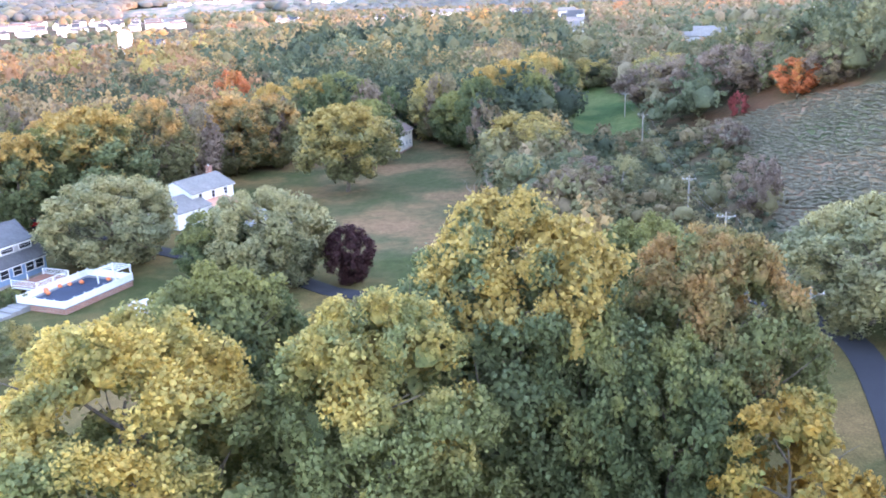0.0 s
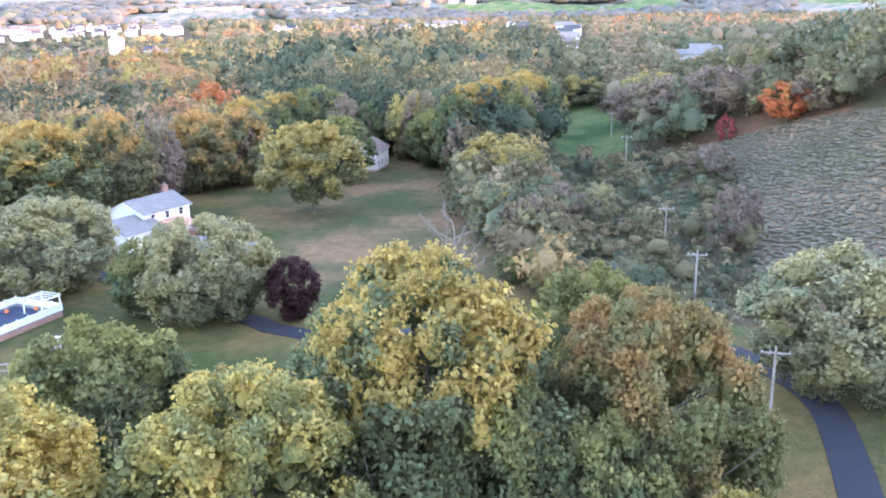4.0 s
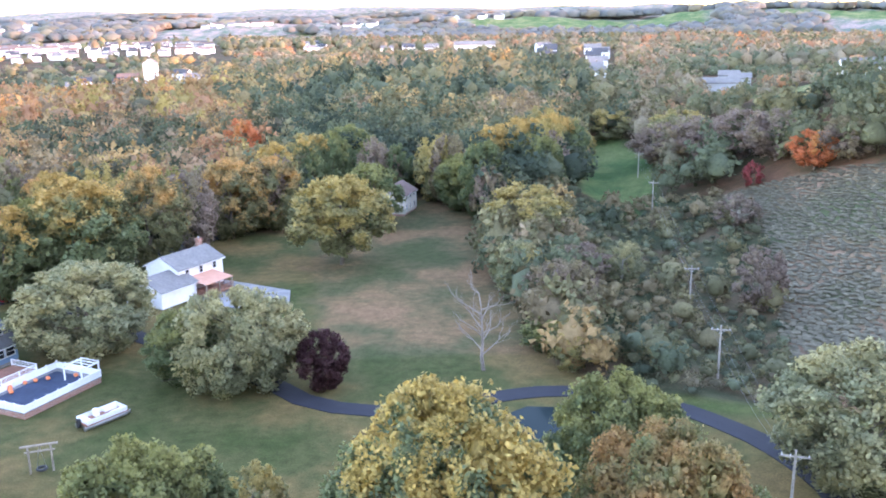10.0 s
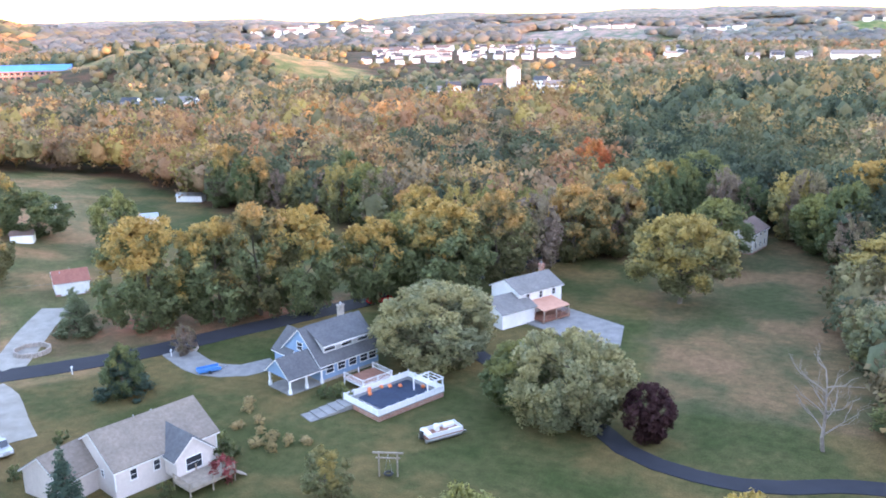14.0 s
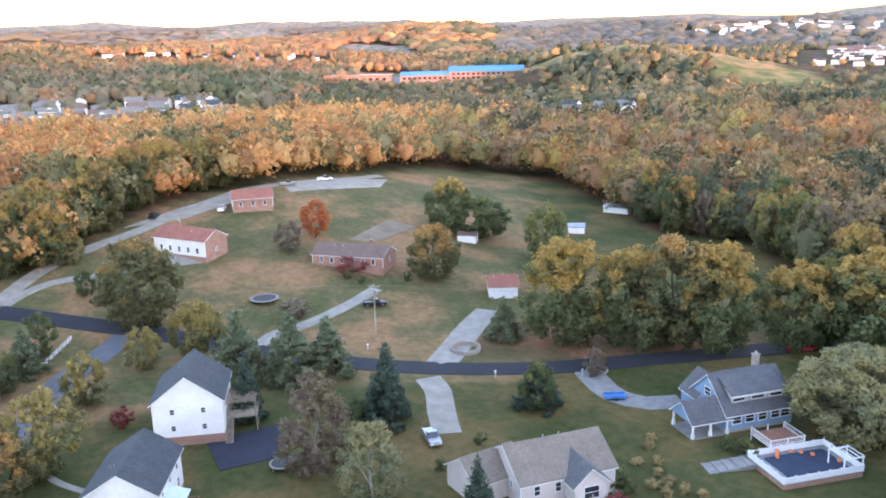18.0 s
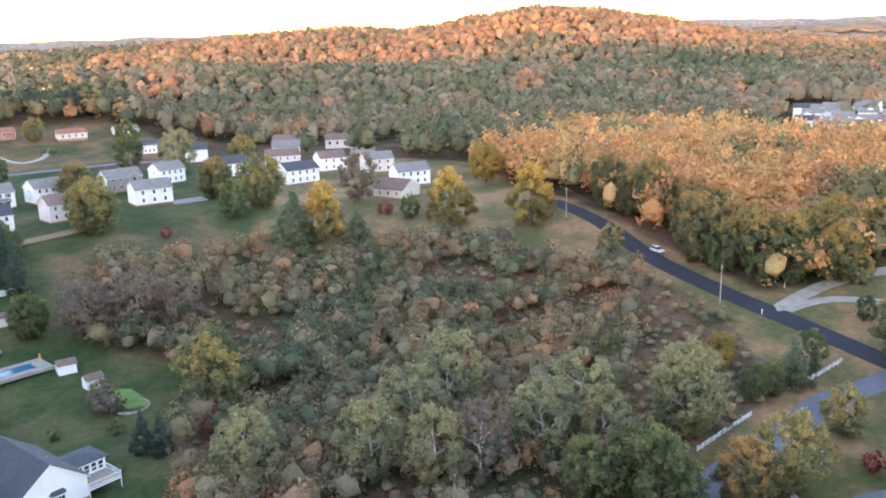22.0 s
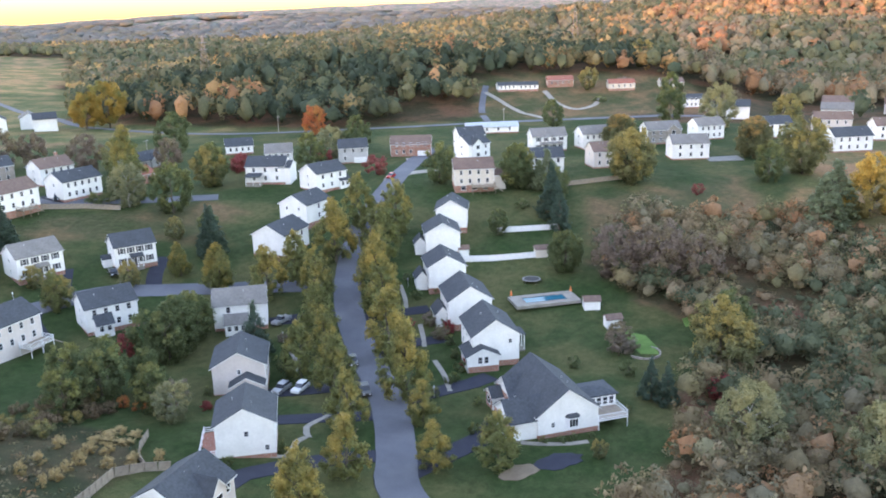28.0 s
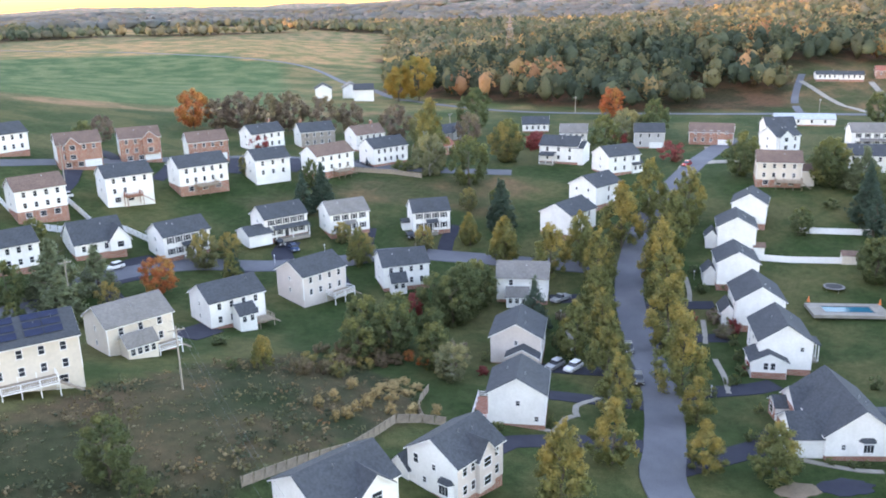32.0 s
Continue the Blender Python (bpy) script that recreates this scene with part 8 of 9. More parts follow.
# ---- corner house with broad gable ----
def corner_house():
    h = thing("house", -94.9, -92.5, -114, "large white corner house with charcoal roof and brick base", "house", "houses of the neighbourhood")
    w, d, z1, rise = 17.0, 11.4, 4.6, 4.15
    part("foundation", Shape().box(-w / 2 + .04, -d / 2 + .04, -1.5, w / 2 - .04, d / 2 - .04, 0.9), BRICK, h)
    part("wall", gable_body(w, d, 0.9, z1, rise), SIDING_WHITE, h)
    part("roof", gable_roof(w, d, z1, rise), SHINGLE, h)
    add_fascia(h, w, d, z1, rise)
    for x, gw, y0, y1, top, up, name in ((-4.1, 7.7, 1.6, 10.6, 3.9, 2.6, "garage_wing"), (4.9, 6.8, 1.6, 7.0, 4.0, 2.6, "gable_bay"), (6.4, 3.4, 5.0, 9.2, 3.0, 1.2, "entry_bay")):
        gd = y1 - y0
        b = add_block(h, gd, gw, -.4, top, up, SIDING_WHITE, SHINGLE, pose(x, (y0 + y1) / 2, 0, 0, 0, 90), name)
        part("wall_facing", Shape().box(gd / 2 - .02, -gw / 2 + .1, -.4, gd / 2 + .06, gw / 2 - .1, top - .2), BRICK, b)
        if name == "garage_wing":
            part("garage_door", GARAGE_MESH, None, b, "", pose(gd / 2 + .08, 0, .1, 0, 0, 90))
        else:
            win = part("window", WINDOWS[(1.7, 1.5)][0], None, h, "", pose(x, y1 + .08, 1.7, 0, 0, 180))
            part("pane", WINDOWS[(1.7, 1.5)][1], None, win)
    x0, x1, y0, y1 = -3.9, 1.5, -11.5, -d / 2 + .05
    room = part("sunroom", Shape().box(x0, y0, -1.2, x1, y1, 4.1), SIDING_WHITE, h)
    a, e = .4, 4.1
    part("roof", Shape().add([(x0 - a, y0 - a, e), (x1 + a, y0 - a, e), (x1 + a, y1, e), (x0 - a, y1, e), (x0 - a, y0 - a, e + .15), (x1 + a, y0 - a, e + .15), (x1 + a, y1, e + .15), (x0 - a, y1, e + .15),
                              (x0 + 2.4, y0 + 2.2, e + .75), (x1 - 2.4, y0 + 2.2, e + .75), (x1 - 2.4, y1, e + .75), (x0 + 2.4, y1, e + .75)],
                             [(3, 2, 1, 0), (0, 1, 5, 4), (1, 2, 6, 5), (3, 0, 4, 7), (4, 5, 9, 8), (5, 6, 10, 9), (7, 4, 8, 11), (8, 9, 10, 11), (2, 3, 7, 11, 10, 6)]), SHINGLE, room)
    for i in range(4):
        win = part("window", WINDOWS[(1.0, 1.5)][0], None, h, "", pose(x0, y0 + .9 + i * 1.25, 3.0, 0, 0, -90))
        part("pane", WINDOWS[(1.0, 1.5)][1], None, win)
    add_deck(h, -8.6, x0, -11.5, -d / 2, 1.9, WOOD, TRIM, stairs=False, ground=-1.2)
    add_bay(h, w, d, "left", 0.7, 2.5)
    add_window(h, w, d, "left", -2.9, 2.5, (0.8, 1.0))
    for u in (-4.0, 0.0, 4.0):
        add_window(h, w, d, "right", u, 2.4, (1.0, 1.5))
    add_window(h, w, d, "near", 5.2, 2.4, (1.7, 1.5))
    add_vents(h, w, d, z1, rise, 99)


corner_house()

# solar panels on the tan house's roof
for i in range(4):
    for j in range(3):
        px, s = -5.4 + i * 2.75 + (1.0 if i > 1 else 0), (j + 0.25) / 3.4
        y = -s * 4.75
        z = 8.2 + 2.8 * (1 - s) + 0.22
        part("solar_panel", Shape().box(-1.3, -.62, 0, 1.3, .62, .05), SOLAR, e1, "dark blue solar panel", pose(px, y - .35, z - .12, 30.5, 0, 0))

# ---- drives and paths among the houses ----
for line, wd in (([(-61, -92), (-70, -93), (-80, -94), (-86, -97)], 4.5), ([(-76, -115), (-84, -114), (-94, -112), (-99, -112)], 4.5), ([(-88, -139), (-97, -137), (-106, -133)], 4.0),
                 ([(-96, -156), (-105, -152), (-113, -148)], 4.0), ([(-70, -113), (-62, -118), (-55, -122)], 4.0), ([(-79, -126), (-70, -129), (-62, -133), (-58, -136)], 4.0),
                 ([(-63, -99), (-52, -104), (-40, -106), (-36, -104)], 4.2), ([(-97, -160), (-88, -164), (-80, -167)], 4.5), ([(-25, -204), (-25, -212), (-29, -219)], 5.5),
                 ([(-46, -205), (-48, -212), (-52, -222)], 4.0), ([(-66, -200), (-70, -208), (-76, -216)], 4.0), ([(2, -208), (8, -212), (14, -208)], 4.5), ([(10, -203), (18, -196), (12, -176)], 4.5),
                 ([(-16, -205), (-10, -198), (-6, -190)], 4.0), ([(-38, -203), (-36, -198), (-35, -186)], 4.5), ([(24, -278), (26, -262), (29, -252)], 5.0), ([(-6, -287), (-2, -274), (2, -266)], 4.5),
                 ([(-26, -290), (-24, -280), (-22, -272)], 4.5), ([(-44, -288), (-44, -280), (-40, -272)], 5.0), ([(-70, -272), (-68, -276), (-66, -282)], 4.5), ([(12, -285), (16, -294), (22, -300)], 4.5)):
    strip("house_drive", line, wd, DRIVE, "dark asphalt drive beside a house", 0.11)
for line in ([(-96, -126), (-92, -118), (-88, -112)], [(-106, -143), (-102, -137), (-99, -133)], [(-116, -163), (-112, -156), (-109, -152)], [(-81, -91), (-83.1, -88.2), (-86.2, -84.9), (-89.2, -82.4), (-92.1, -80.9)], [(-47.2, -109.4), (-49.2, -108.1), (-51.4, -109.8), (-53.6, -112), (-55.6, -112.6)],
             [(-56, -112), (-58, -116), (-64, -118)], [(-70, -140), (-74, -146), (-76, -152)]):
    strip("footpath", line, 1.1, CONCRETE, "narrow pale concrete garden path", 0.13, step=1.5)
strip("footpath", [(-126, 26), (-119, 28), (-113, 31), (-110, 33)], 1.2, CONCRETE, "curved pale concrete garden path", 0.12, step=1.5)
strip("head_drive", [(-160, -224), (-168, -232), (-178, -232), (-186, -228)], 5.0, CONCRETE, "pale concrete drive at the head of the street", 0.13)
strip("head_drive", [(-182, -242), (-192, -250), (-196, -256)], 6.0, CONCRETE, "pale concrete drive before the brick house", 0.13)
for x, y, a, b, turn, mat, words in ((-83.2, -79.7, 4.4, 2.3, -0.25, DRIVE, "dark grey gravel bed in the grass"), (-75.8, -81.4, 3.8, 1.9, -0.1, SOIL, "bare pale soil in the grass")):
    ring = [(a * (1 + .12 * math.sin(3 * k)) * math.cos(k * math.pi / 9), b * (1 + .15 * math.sin(2 * k + 1)) * math.sin(k * math.pi / 9)) for k in range(18)]
    patch("garden_bed", [(x + u * math.cos(turn) - v * math.sin(turn), y + u * math.sin(turn) + v * math.cos(turn)) for u, v in ring], mat, words, 0.1, step=2)
patch("terrace", [(-268, -172), (-262, -166), (-272, -158), (-279, -165)], PAVER, "pale grey terrace beside the white house")
patch("terrace", [(2, -160), (-4, -166), (0, -172), (8, -165)], DRIVE, "dark grey paved yard behind the tan house")


# ---- cars ----
def car(x, y, turn, paint, label, body="suv"):
    c = thing("car", x, y, turn, label, "car", lift=0.12)
    L, W = (5.6, 1.95) if body == "pickup" else (4.6, 1.82)
    low = Shape()
    prof = [(-L / 2, .35), (L / 2 - .1, .35), (L / 2, .6), (L / 2 - .1, .95), (L * .22, 1.05), (-L / 2 + .1, 1.05), (-L / 2, .8)]
    low.prism(prof, "y", -W / 2, W / 2)
    part("body", low, paint, c)
    if body == "pickup":
        cab = [(-L * .05, 1.03), (L * .22, 1.03), (L * .12, 1.75), (-.02 * L, 1.78)]
        part("bed_rim", Shape().box(-L / 2 + .1, -W / 2 + .02, 1.04, -L * .06, -W / 2 + .12, 1.2).box(-L / 2 + .1, W / 2 - .12, 1.04, -L * .06, W / 2 - .02, 1.2), paint, c)
    else:
        cab = [(-L * .44, 1.03), (L * .20, 1.03), (L * .07, 1.6), (-L * .36, 1.66)]
    part("cabin", Shape().prism(cab, "y", -W / 2 + .14, W / 2 - .14), GLASS, c, "dark tinted glass cabin")
    top = [(cab[3][0] + .05, 1.6), (cab[2][0] - .05, 1.56), (cab[2][0] - .1, 1.68 if body != "pickup" else 1.82), (cab[3][0], 1.72 if body != "pickup" else 1.84)]
    part("roof", Shape().prism(top, "y", -W / 2 + .16, W / 2 - .16), paint, c)
    for sx in (-L * .31, L * .31):
        for sy in (-1, 1):
            wh = part("wheel", Shape().tube((sx, sy * (W / 2 - .2), .34), (sx, sy * (W / 2 + .02), .34), .34, .34, 12), DARK, c)
            part("rim", Shape().tube((sx, sy * (W / 2 + .01), .34), (sx, sy * (W / 2 + .035), .34), .2, .18, 10), METAL, wh)
    for sy in (-1, 1):
        part("headlight", Shape().soft_box(L / 2 - .12, sy * (W / 2 - .3) - .18, .65, L / 2 + .01, sy * (W / 2 - .3) + .18, .82, .03), TRIM, c)
    return c


car(-66, -131, 28, WHITE_PAINT, "white estate car parked on a dark drive")
car(-63, -133, 25, SILVER_PAINT, "silver car parked behind another on the drive")
car(-75, -122, 63, BLACK_PAINT, "dark car parked at the kerb of the street")
car(-82, -136, 62, BLACK_PAINT, "black car parked under the street trees")
car(-82, -165, 20, SILVER_PAINT, "silver pickup truck on a drive", "pickup")
car(-25.5, -217, 100, BLACK_PAINT, "black car on the drive before the garage")
car(-28.5, -213, 95, BLUE_PAINT, "dark blue car on the drive")
car(16, -206, 30, WHITE_PAINT, "white car under a garden tree")
car(-37, -272, 20, RED_PAINT, "red car parked behind a white house")
car(-33, -270, 15, BLACK_PAINT, "dark car parked beside the red one")
car(32, -250, 10, BLACK_PAINT, "dark car behind the brick-based house")
car(27, -249, 12, WHITE_PAINT, "white car behind the brick-based house")
car(-68, -275, 60, BLACK_PAINT, "dark pickup on the back drive", "pickup")
car(25, -297, 20, WHITE_PAINT, "white car on the back street")
car(-181, -272, 40, BLACK_PAINT, "dark car before a garage")
car(-166, -231, 30, RED_PAINT, "red car on a pale drive")
car(-61, -213, 80, BLACK_PAINT, "black pickup beside the small colonial", "pickup")
car(-158, 107, 60, BLACK_PAINT, "black pickup on the ranch drive", "pickup")
car(-238, 103, 150, WHITE_PAINT, "white pickup beside the brick house", "pickup")
car(-243, 84, 140, BLACK_PAINT, "dark car on the gravel drive")
car(-254, 133, 80, SILVER_PAINT, "grey pickup parked by the wood", "pickup")
car(-95.5, 78.5, -20, SILVER_PAINT, "grey pickup beside the bungalow", "pickup")
car(-80, 158, 62, RED_PAINT, "red pickup on the country road", "pickup")
car(-239.5, 4.5, 38, WHITE_PAINT, "white car on the country road")
car(-259, 150, 70, WHITE_PAINT, "white truck on the gravel yard", "pickup")


def utility_trailer(x, y, turn):
    t = thing("trailer", x, y, turn, "small blue flat trailer on the grass", "trailer")
    part("bed", Shape().box(-1.9, -.9, .4, 1.9, .9, .55), BLUE_PLASTIC, t)
    for k in (-1, 1):
        part("side", Shape().box(-1.9, k * .88 - .04, .55, 1.9, k * .88 + .04, .95), BLUE_PLASTIC, t)
        part("wheel", Shape().tube((0, k * 1.0, .3), (0, k * 1.15, .3), .3, .3, 10), DARK, t)
    part("drawbar", Shape().box(1.9, -.06, .35, 3.1, .06, .45), METAL, t)


utility_trailer(-88, 113, 55)


# ---- utility poles and wires ----
def utility_pole(x, y, height, turn, arm=True, can=False):
    p = thing("utility_pole", x, y, turn, "weathered timber utility pole with crossarm" if arm else "plain weathered timber utility pole", "pole", "utility poles")
    part("pole", Shape().tube((0, 0, -.5), (0, 0, height), .17, .11, 8), POLE_WOOD, p)
    if arm:
        part("crossarm", Shape().box(-1.35, -.06, height - .75, 1.35, .06, height - .6), POLE_WOOD, p)
        part("brace", Shape().tube((-.7, .07, height - .7), (0, .1, height - 1.4), .02).tube((.7, .07, height - .7), (0, .1, height - 1.4), .02), METAL, p)
        for k in (-1.2, -.45, 1.2):
            part("insulator", Shape().tube((k, 0, height - .6), (k, 0, height - .38), .05, .03, 6), TRIM, p)
    if can:
        part("transformer", Shape().tube((.38, 0, height - 2.4), (.38, 0, height - 1.5), .26, .26, 10), METAL, p, "grey transformer can")
    return Vector((x, y, hgt(x, y) + height))


def wires(a, b, turn, offsets=(-1.2, -.45, 1.2), sag=1.2, drop=.38, label="thin overhead power lines between poles"):
    w = new("power_line")
    side = Vector((math.cos(radians(turn)), math.sin(radians(turn)), 0))
    w.matrix_basis = Matrix.Translation(a)
    tagged(w, label, "power line")
    for o in offsets:
        s, last = Shape(), None
        for i in range(11):
            t = i / 10
            q = a.lerp(b, t) + side * o - Vector((0, 0, drop + 4 * sag * t * (1 - t))) - a
            if last is not None:
                s.tube(last, q, .011, .011, 4, False)
            last = q
        part("wire", s, WIRE, w)


line = [utility_pole(36.5, 82.5, 8.2, -15), utility_pole(40.5, 122, 8.0, -12), utility_pole(46, 161, 8.0, -10), utility_pole(53, 232, 8.5, -8), utility_pole(57, 275, 8, -8)]
for a, b in zip(line, line[1:]):
    wires(a, b, -12)
back = [utility_pole(-1, -68, 11, -35), utility_pole(7, -129, 11, 5), utility_pole(25, -182, 11, 15), utility_pole(27, -262, 11, 12)]
wires(back[0], back[1], 0)
wires(back[1], back[2], 10)
wires(back[2], back[3], 12)
road_line = [utility_pole(-267, -25, 10, 50), utility_pole(-209, 20.5, 10, 50, False), utility_pole(-145, 99, 11, 40, True, True), utility_pole(-90, 168, 10, 30, False)]
side_pole = utility_pole(-222, 35, 10, 50, True, True)
utility_pole(-219, 37, 4, 0, False)
wires(road_line[0], road_line[1], 50, (-.3, .3), 1.0)
wires(road_line[1], road_line[2], 45, (-.3, .3), 1.5)
wires(road_line[2], road_line[3], 40, (-.3, .3), 1.5)
wires(side_pole, Vector((-209, 84, 13)), 60, (0,), 0.8)
wires(road_line[2], Vector((-176, 112, 9)), 40, (0,), 0.5)
for x, y, h in ((-46, 236, 8), (-120, -330, 8), (-60, -360, 8), (-200, -365, 8), (-290, -300, 8)):
    utility_pole(x, y, h, 20)


def lamp_post(x, y, lit=False):
    p = thing("lamp_post", x, y, 0, "slim garden lamp post with a small lantern", "lamp", "garden lamp posts")
    part("post", Shape().tube((0, 0, -.3), (0, 0, 2.1), .05, .04, 6), TRIM, p)
    part("lantern", Shape().soft_box(-.13, -.13, 2.1, .13, .13, 2.45, .04), LAMP_GLOW if lit else TRIM, p)


for x, y in ((-117, -161), (-96, -134), (-77, -156), (-84, -112), (-70, -120), (-36, -210), (-22, -206), (-128, 28), (-134, 33), (-100, -143), (-4, -207)):
    lamp_post(x, y)
for x, y in ((-62, -141), (-64, -146)):
    lamp_post(x, y, True)


# ---- lattice towers on the far ridge ----
def lattice_tower(x, y, height):
    t = thing("lattice_tower", x, y, 35, "tall grey steel lattice power tower", "tower")
    for a in (-1, 1):
        for b in (-1, 1):
            part("leg", Shape().tube((a * height * .09, b * height * .09, -1), (a * .4, b * .4, height), .16, .1, 4), WIRE, t)
    for k in range(6):
        z, r = height * k / 6, height * .11 * (1 - k / 6) + .4 * k / 6
        z2, r2 = height * (k + 1) / 6, height * .11 * (1 - (k + 1) / 6) + .4 * (k + 1) / 6
        part("brace", Shape().tube((-r, -r, z), (r2, -r2, z2), .12, .12, 4).tube((r, r, z), (-r2, r2, z2), .07, .07, 4), WIRE, t)
    for z in (height * .72, height * .86, height * .98):
        part("arm", Shape().box(-height * .17, -.25, z, height * .17, .25, z + .4), WIRE, t)


lattice_tower(-600, -520, 34)
lattice_tower(-232, -505, 30)


# ---- far houses, school ----
def far_house_model(wall, roof, w, d, h, label):
    s = thing("house", 0, 0, 0, label, "house", "far houses")
    part("wall", gable_body(w, d, -3, h, 2.6), wall, s)
    part("roof", gable_roof(w, d, h, 2.6, .5, .3), roof, s)
    for i in range(3):
        part("window", Shape().box(-w * .32 + i * w * .28 - .6, -d / 2 - .05, h * .45, -w * .32 + i * w * .28 + .6, -d / 2 + .05, h * .45 + 1.6), GLASS, s)
    return s


FAR_MODELS = [far_house_model(SIDING_WHITE, SHINGLE_GREY, 14, 9, 6.0, "small far white house with grey roof"), far_house_model(SIDING_WHITE, SHINGLE, 11, 9, 6.5, "small far white house with dark roof"),
              far_house_model(SIDING_PINK, SHINGLE_BROWN, 15, 9, 5.5, "small far beige house with brown roof"), far_house_model(SIDING_GREY, SHINGLE_GREY, 13, 10, 5.5, "small far house with grey walls")]
TINY = Shape()
TINY_KIND = []


def tiny_house(m, kind):
    """Adds a distant house, a speck in the valley, to the joined mesh."""
    w, d, h = ((14, 9, 6.0), (11, 9, 6.5), (24, 12, 7.0))[kind]
    for shape, slot in ((gable_body(w, d, -3, h, 2.6), 0), (gable_roof(w, d, h, 2.6, .5, .3), 1 + kind)):
        TINY.add([m @ Vector(p) for p in shape.v], shape.f)
        TINY_KIND.extend([slot] * len(shape.f))


def far_cluster(b0, b1, r0, r1, n, seed, size=1.0, picks=(0, 0, 0, 1, 1, 2, 3)):
    rng = random.Random(seed)
    rows = max(1, round(math.sqrt(n * (r1 - r0) / (radians(b1 - b0) * r1))))
    for i in range(n):
        row, t = i % rows, (i // rows + rng.uniform(.25, .75)) / math.ceil(n / rows)
        r = r0 + (r1 - r0) * (row + (rng.uniform(.3, .7) if n < 40 else rng.uniform(-.2, 1.2))) / rows
        b = radians(b0 + (b1 - b0) * t)
        x, y = CX - r * math.sin(b), CY + r * math.cos(b)
        m = pose(x, y, hgt(x, y), 0, 0, math.degrees(b) + rng.choice((0, 0, 90, 20, -25, 180))) @ Matrix.Diagonal((size, size, size, 1))
        if r1 < 900:
            copy_thing(FAR_MODELS[rng.choice(picks)], m)
        else:
            tiny_house(m, rng.choice((0, 0, 0, 1, 1, 2)))


for spec in FAR_HOUSES:
    far_cluster(*spec)
for k, m in enumerate(FAR_MODELS):
    x, y = at(68 + 3.2 * k, 575)
    m.matrix_basis = pose(x, y, hgt(x, y), 0, 0, 40 * k)
tiny = TINY.mesh("distant_houses", SIDING_WHITE)
for roof in (SHINGLE_GREY, SHINGLE, SHINGLE_BROWN):
    tiny.materials.append(roof)
tiny.polygons.foreach_set("material_index", TINY_KIND)
tagged(new("distant_houses", tiny), "small white houses of distant towns in the valley", "houses", kind="stuff")


def school():
    s = thing("school", -700, 582, 46, "long brick school with bright blue metal roofs", "school")
    part("wall", Shape().prism([(-11, -4), (11, -4), (11, 9), (-11, 9)], "x", -36, 40), BRICK, s)
    part("roof", gable_roof(78, 22, 9, 4.5, 1.0, .5), BLUE_ROOF, s, "bright blue metal roof", pose(2, 0, 0))
    part("low_wing", Shape().box(-88, -9, -4, -36, 9, 6), BRICK, s)
    part("low_roof", gable_roof(52, 18, 6, 3, 1.0, .5), BLUE_ROOF, s, "bright blue metal roof", pose(-62, 0, 0))
    part("flat_wing", Shape().box(-170, -10, -4, -100, 12, 6.5).box(-171, -11, 6.5, -99, 13, 7.2), BRICK, s)
    for i in range(14):
        for z in (1.5, 5.5):
            part("window", Shape().box(-33 + i * 5.2, -11.12, z, -30 + i * 5.2, -10.9, z + 2), GLASS, s)
    for i in range(9):
        part("window", Shape().box(-85 + i * 5.4, -9.12, 1.5, -82 + i * 5.4, -8.9, 3.8), GLASS, s)
        part("window", Shape().box(-166 + i * 7.4, -10.12, 1.5, -162 + i * 7.4, -9.9, 4), GLASS, s)


school()
patch("car_park", [(-743, 480), (-690, 540), (-730, 560), (-880, 590), (-860, 540), (-800, 500)], ASPHALT_OLD, "pale grey asphalt car park before the school", 0.2, step=12)


def long_building(x, y, turn, w, d, h, label):
    b = thing("building", x, y, turn, label, "building")
    part("wall", gable_body(w, d, -4, h, 3), SIDING_WHITE, b)
    part("roof", gable_roof(w, d, h, 3, .6, .4), SHINGLE_GREY, b)
    for i in range(int(w / 6)):
        part("window", Shape().box(-w / 2 + 2 + i * 6, -d / 2 - .06, 2, -w / 2 + 4 + i * 6, -d / 2 + .06, 4.2), GLASS, b)


long_building(5, 880, 5, 40, 14, 9, "large white building beyond the wood")
long_building(78, 452, -10, 20, 10, 4, "white house with a broad grey roof in the valley")
long_building(-232, 640, 100, 9, 9, 14, "tall narrow white building at the wood's edge")

# ---- dead tree by the drive ----
dead = thing("dead_tree", 7.5, 124, 20, "bare dead tree with pale grey branches", "tree")
part("trunk", limbs(31, 14.5, 3.0, 5.0, .30, 12, 4), TWIGS, dead)
for k, (x, y, h, r) in enumerate(((-88.5, 12.5, 13.0, 4.5),)):
    b = thing("dead_tree", x, y, 60 * k, "tall half-bare tree with pale branches", "tree")
    part("trunk", limbs(40 + k, h, 3.0, r, .34, 10, 3), PALE_BARK, b)

# ---- low stone bed walls, garden stones, mailboxes ----
def stone_ring(x, y, r, label, n=16, full=1.0, h=.35):
    s = thing("stone_edging", x, y, 0, label, "edging")
    for i in range(int(n * full)):
        a = 2 * math.pi * i / n
        b = r * math.pi / n * .92
        part("stone", Shape().soft_box(-b, -.16, -.15, b, .16, h + .06 * math.sin(i * 2.1), .05), STONE, s, "", pose(r * math.cos(a), r * math.sin(a), 0, 0, 0, math.degrees(a) + 90))


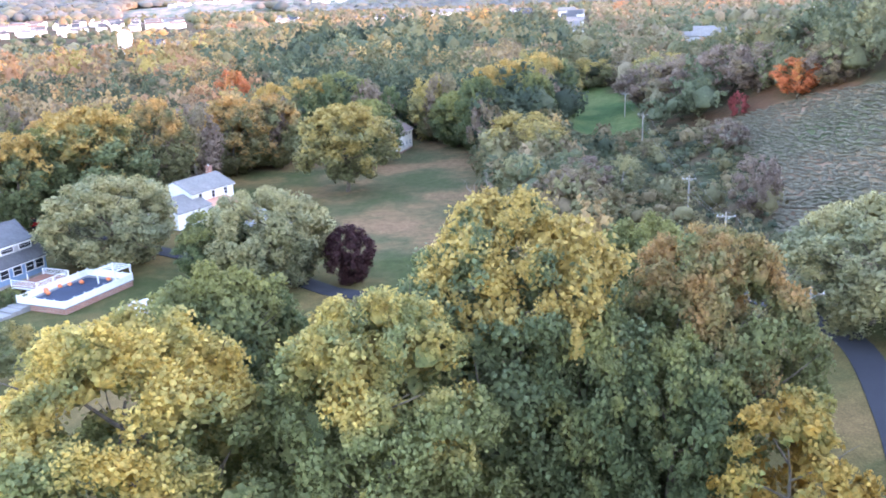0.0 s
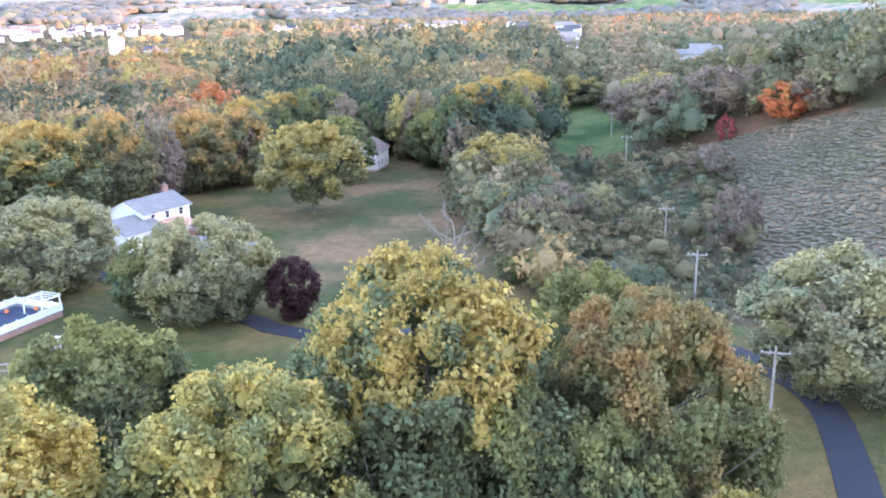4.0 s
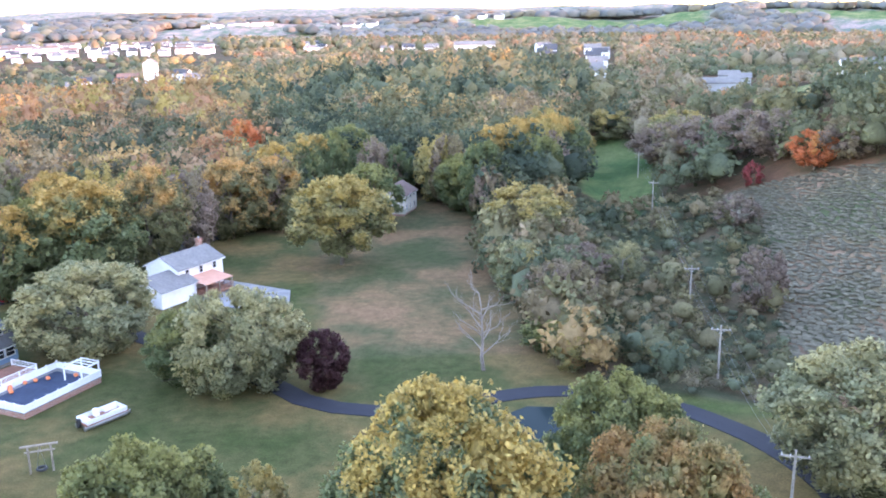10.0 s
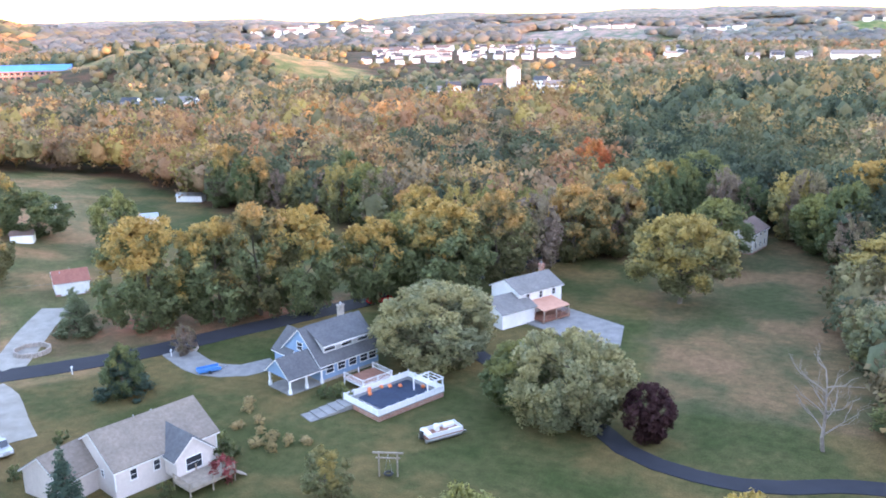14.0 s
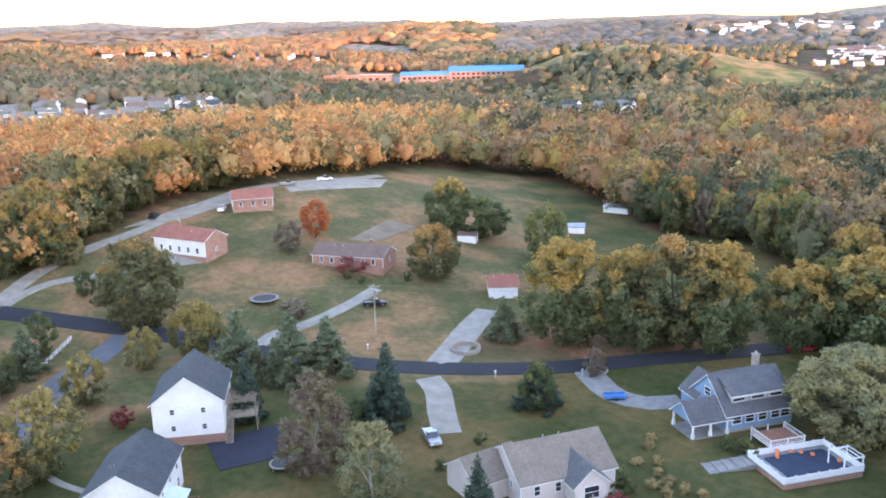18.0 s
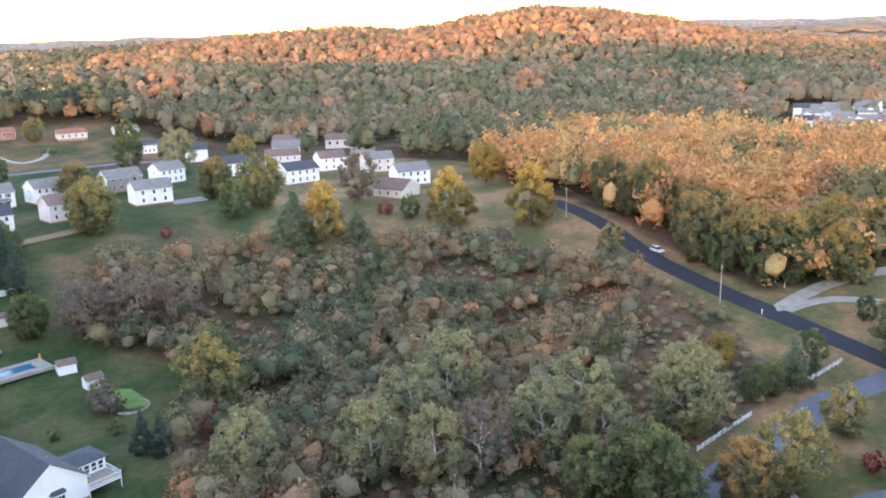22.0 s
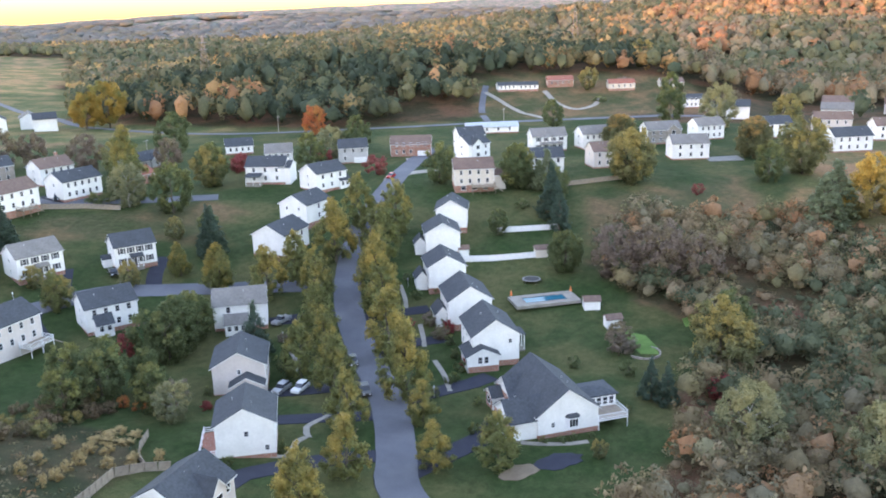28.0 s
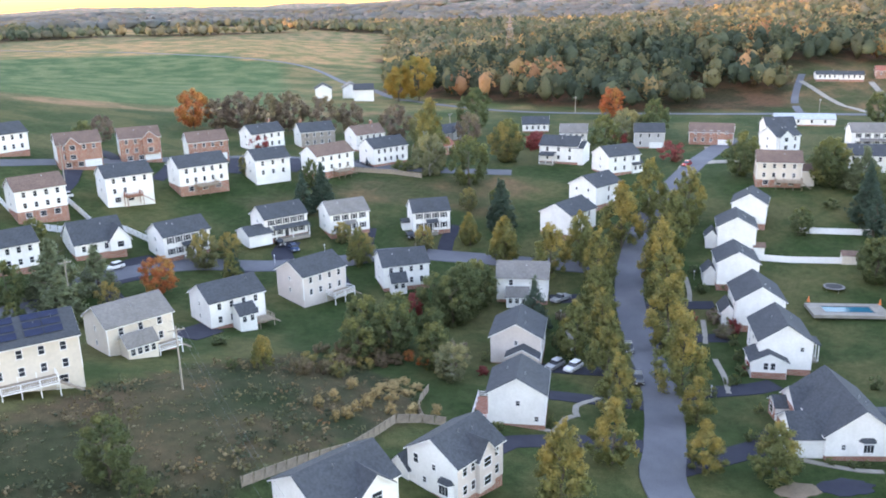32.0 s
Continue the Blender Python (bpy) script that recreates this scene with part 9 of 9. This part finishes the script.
stone_ring(-124, 107.5, 3.0, "round low stone wall beside the concrete drive", 22, 1.0, .9)
stone_ring(-99, 120, 1.9, "ring of stones round a young tree", 12)
stone_ring(-67, 82, 3.2, "curved stone edging beside the bungalow", 16, .6)
stone_ring(-131, -98, 3.5, "curved stone edging of a garden bed", 16, .6)
for x, y in ((-109, 103), (-99, 116), (-137, 92), (-203, 30), (-79, -108), (-69, -97), (-91, -138), (-60, -206)):
    mb = thing("mailbox", x, y, 30, "small white mailbox on a post", "mailbox", "mailboxes by the road")
    part("post", Shape().box(-.06, -.06, -.3, .06, .06, 1.1), TRIM, mb)
    part("box", Shape().soft_box(-.14, -.28, 1.1, .14, .28, 1.4, .06), TRIM, mb)

# ---- small garden stuff ----
for k, (x, y) in enumerate(((-66, 98), (-63, 97), (-60, 96.5), (-58, 98), (-68, 100.5), (-72, 103), (-74, 106), (-64, 94.5), (-61, 94), (-70, 98))):
    tree("straw_clump", x, y, 1.0 + .3 * (k % 3), 2.0 + .5 * (k % 2), "pale garden grasses on the lawn")
for x, y, h in ((-64, 88, 2.2), (-65, 91, 1.8), (-66, 79, 2.0), (-62, 113, 2.6), (-60, 112, 2.2), (-64, 112, 2.4), (-80, 133, 2), (-54, 150, 2), (-90, 84, 2), (-84, 76, 2), (-87, 74, 2),
                (-168, 123, 2.5), (-172, 112, 2), (-176, 110, 2.2), (-160, 84, 1.8), (-88, -104, 1.6), (-90.8, -83.0, 1.2), (-93.6, -81.4, 1.2), (-106, -83, 1.4), (-92, -115, 2), (-96, -118, 2.4),
                (-100, -124, 2.2), (-104, -130, 2.4), (-110, -138, 2.4), (-114, -146, 2.4), (-120, -154, 2.2), (-126, -164, 2.2), (-40, -110, 1.8), (-54, -124, 2), (-70, -146, 2), (-8, -213, 1.6),
                (4, -213, 1.6), (-22, -222, 1.4), (-34, -221, 1.4), (-42, -219, 1.6), (-62, -214, 1.4)):
    tree("green_shrub", x, y, h, h * 1.25, "garden shrubs by the houses")
for x, y, h in ((-62, 85, 3.4), (-98, -118, 2.6), (-101, -121, 2.4), (-108, -135, 3), (-56, -128, 2.6), (-10, -216, 2), (12, -158, 2.2), (24, -140, 2), (-103, -143, 2.4)):
    tree("red_shrub", x, y, h, h * 1.2, "garden shrubs by the houses")
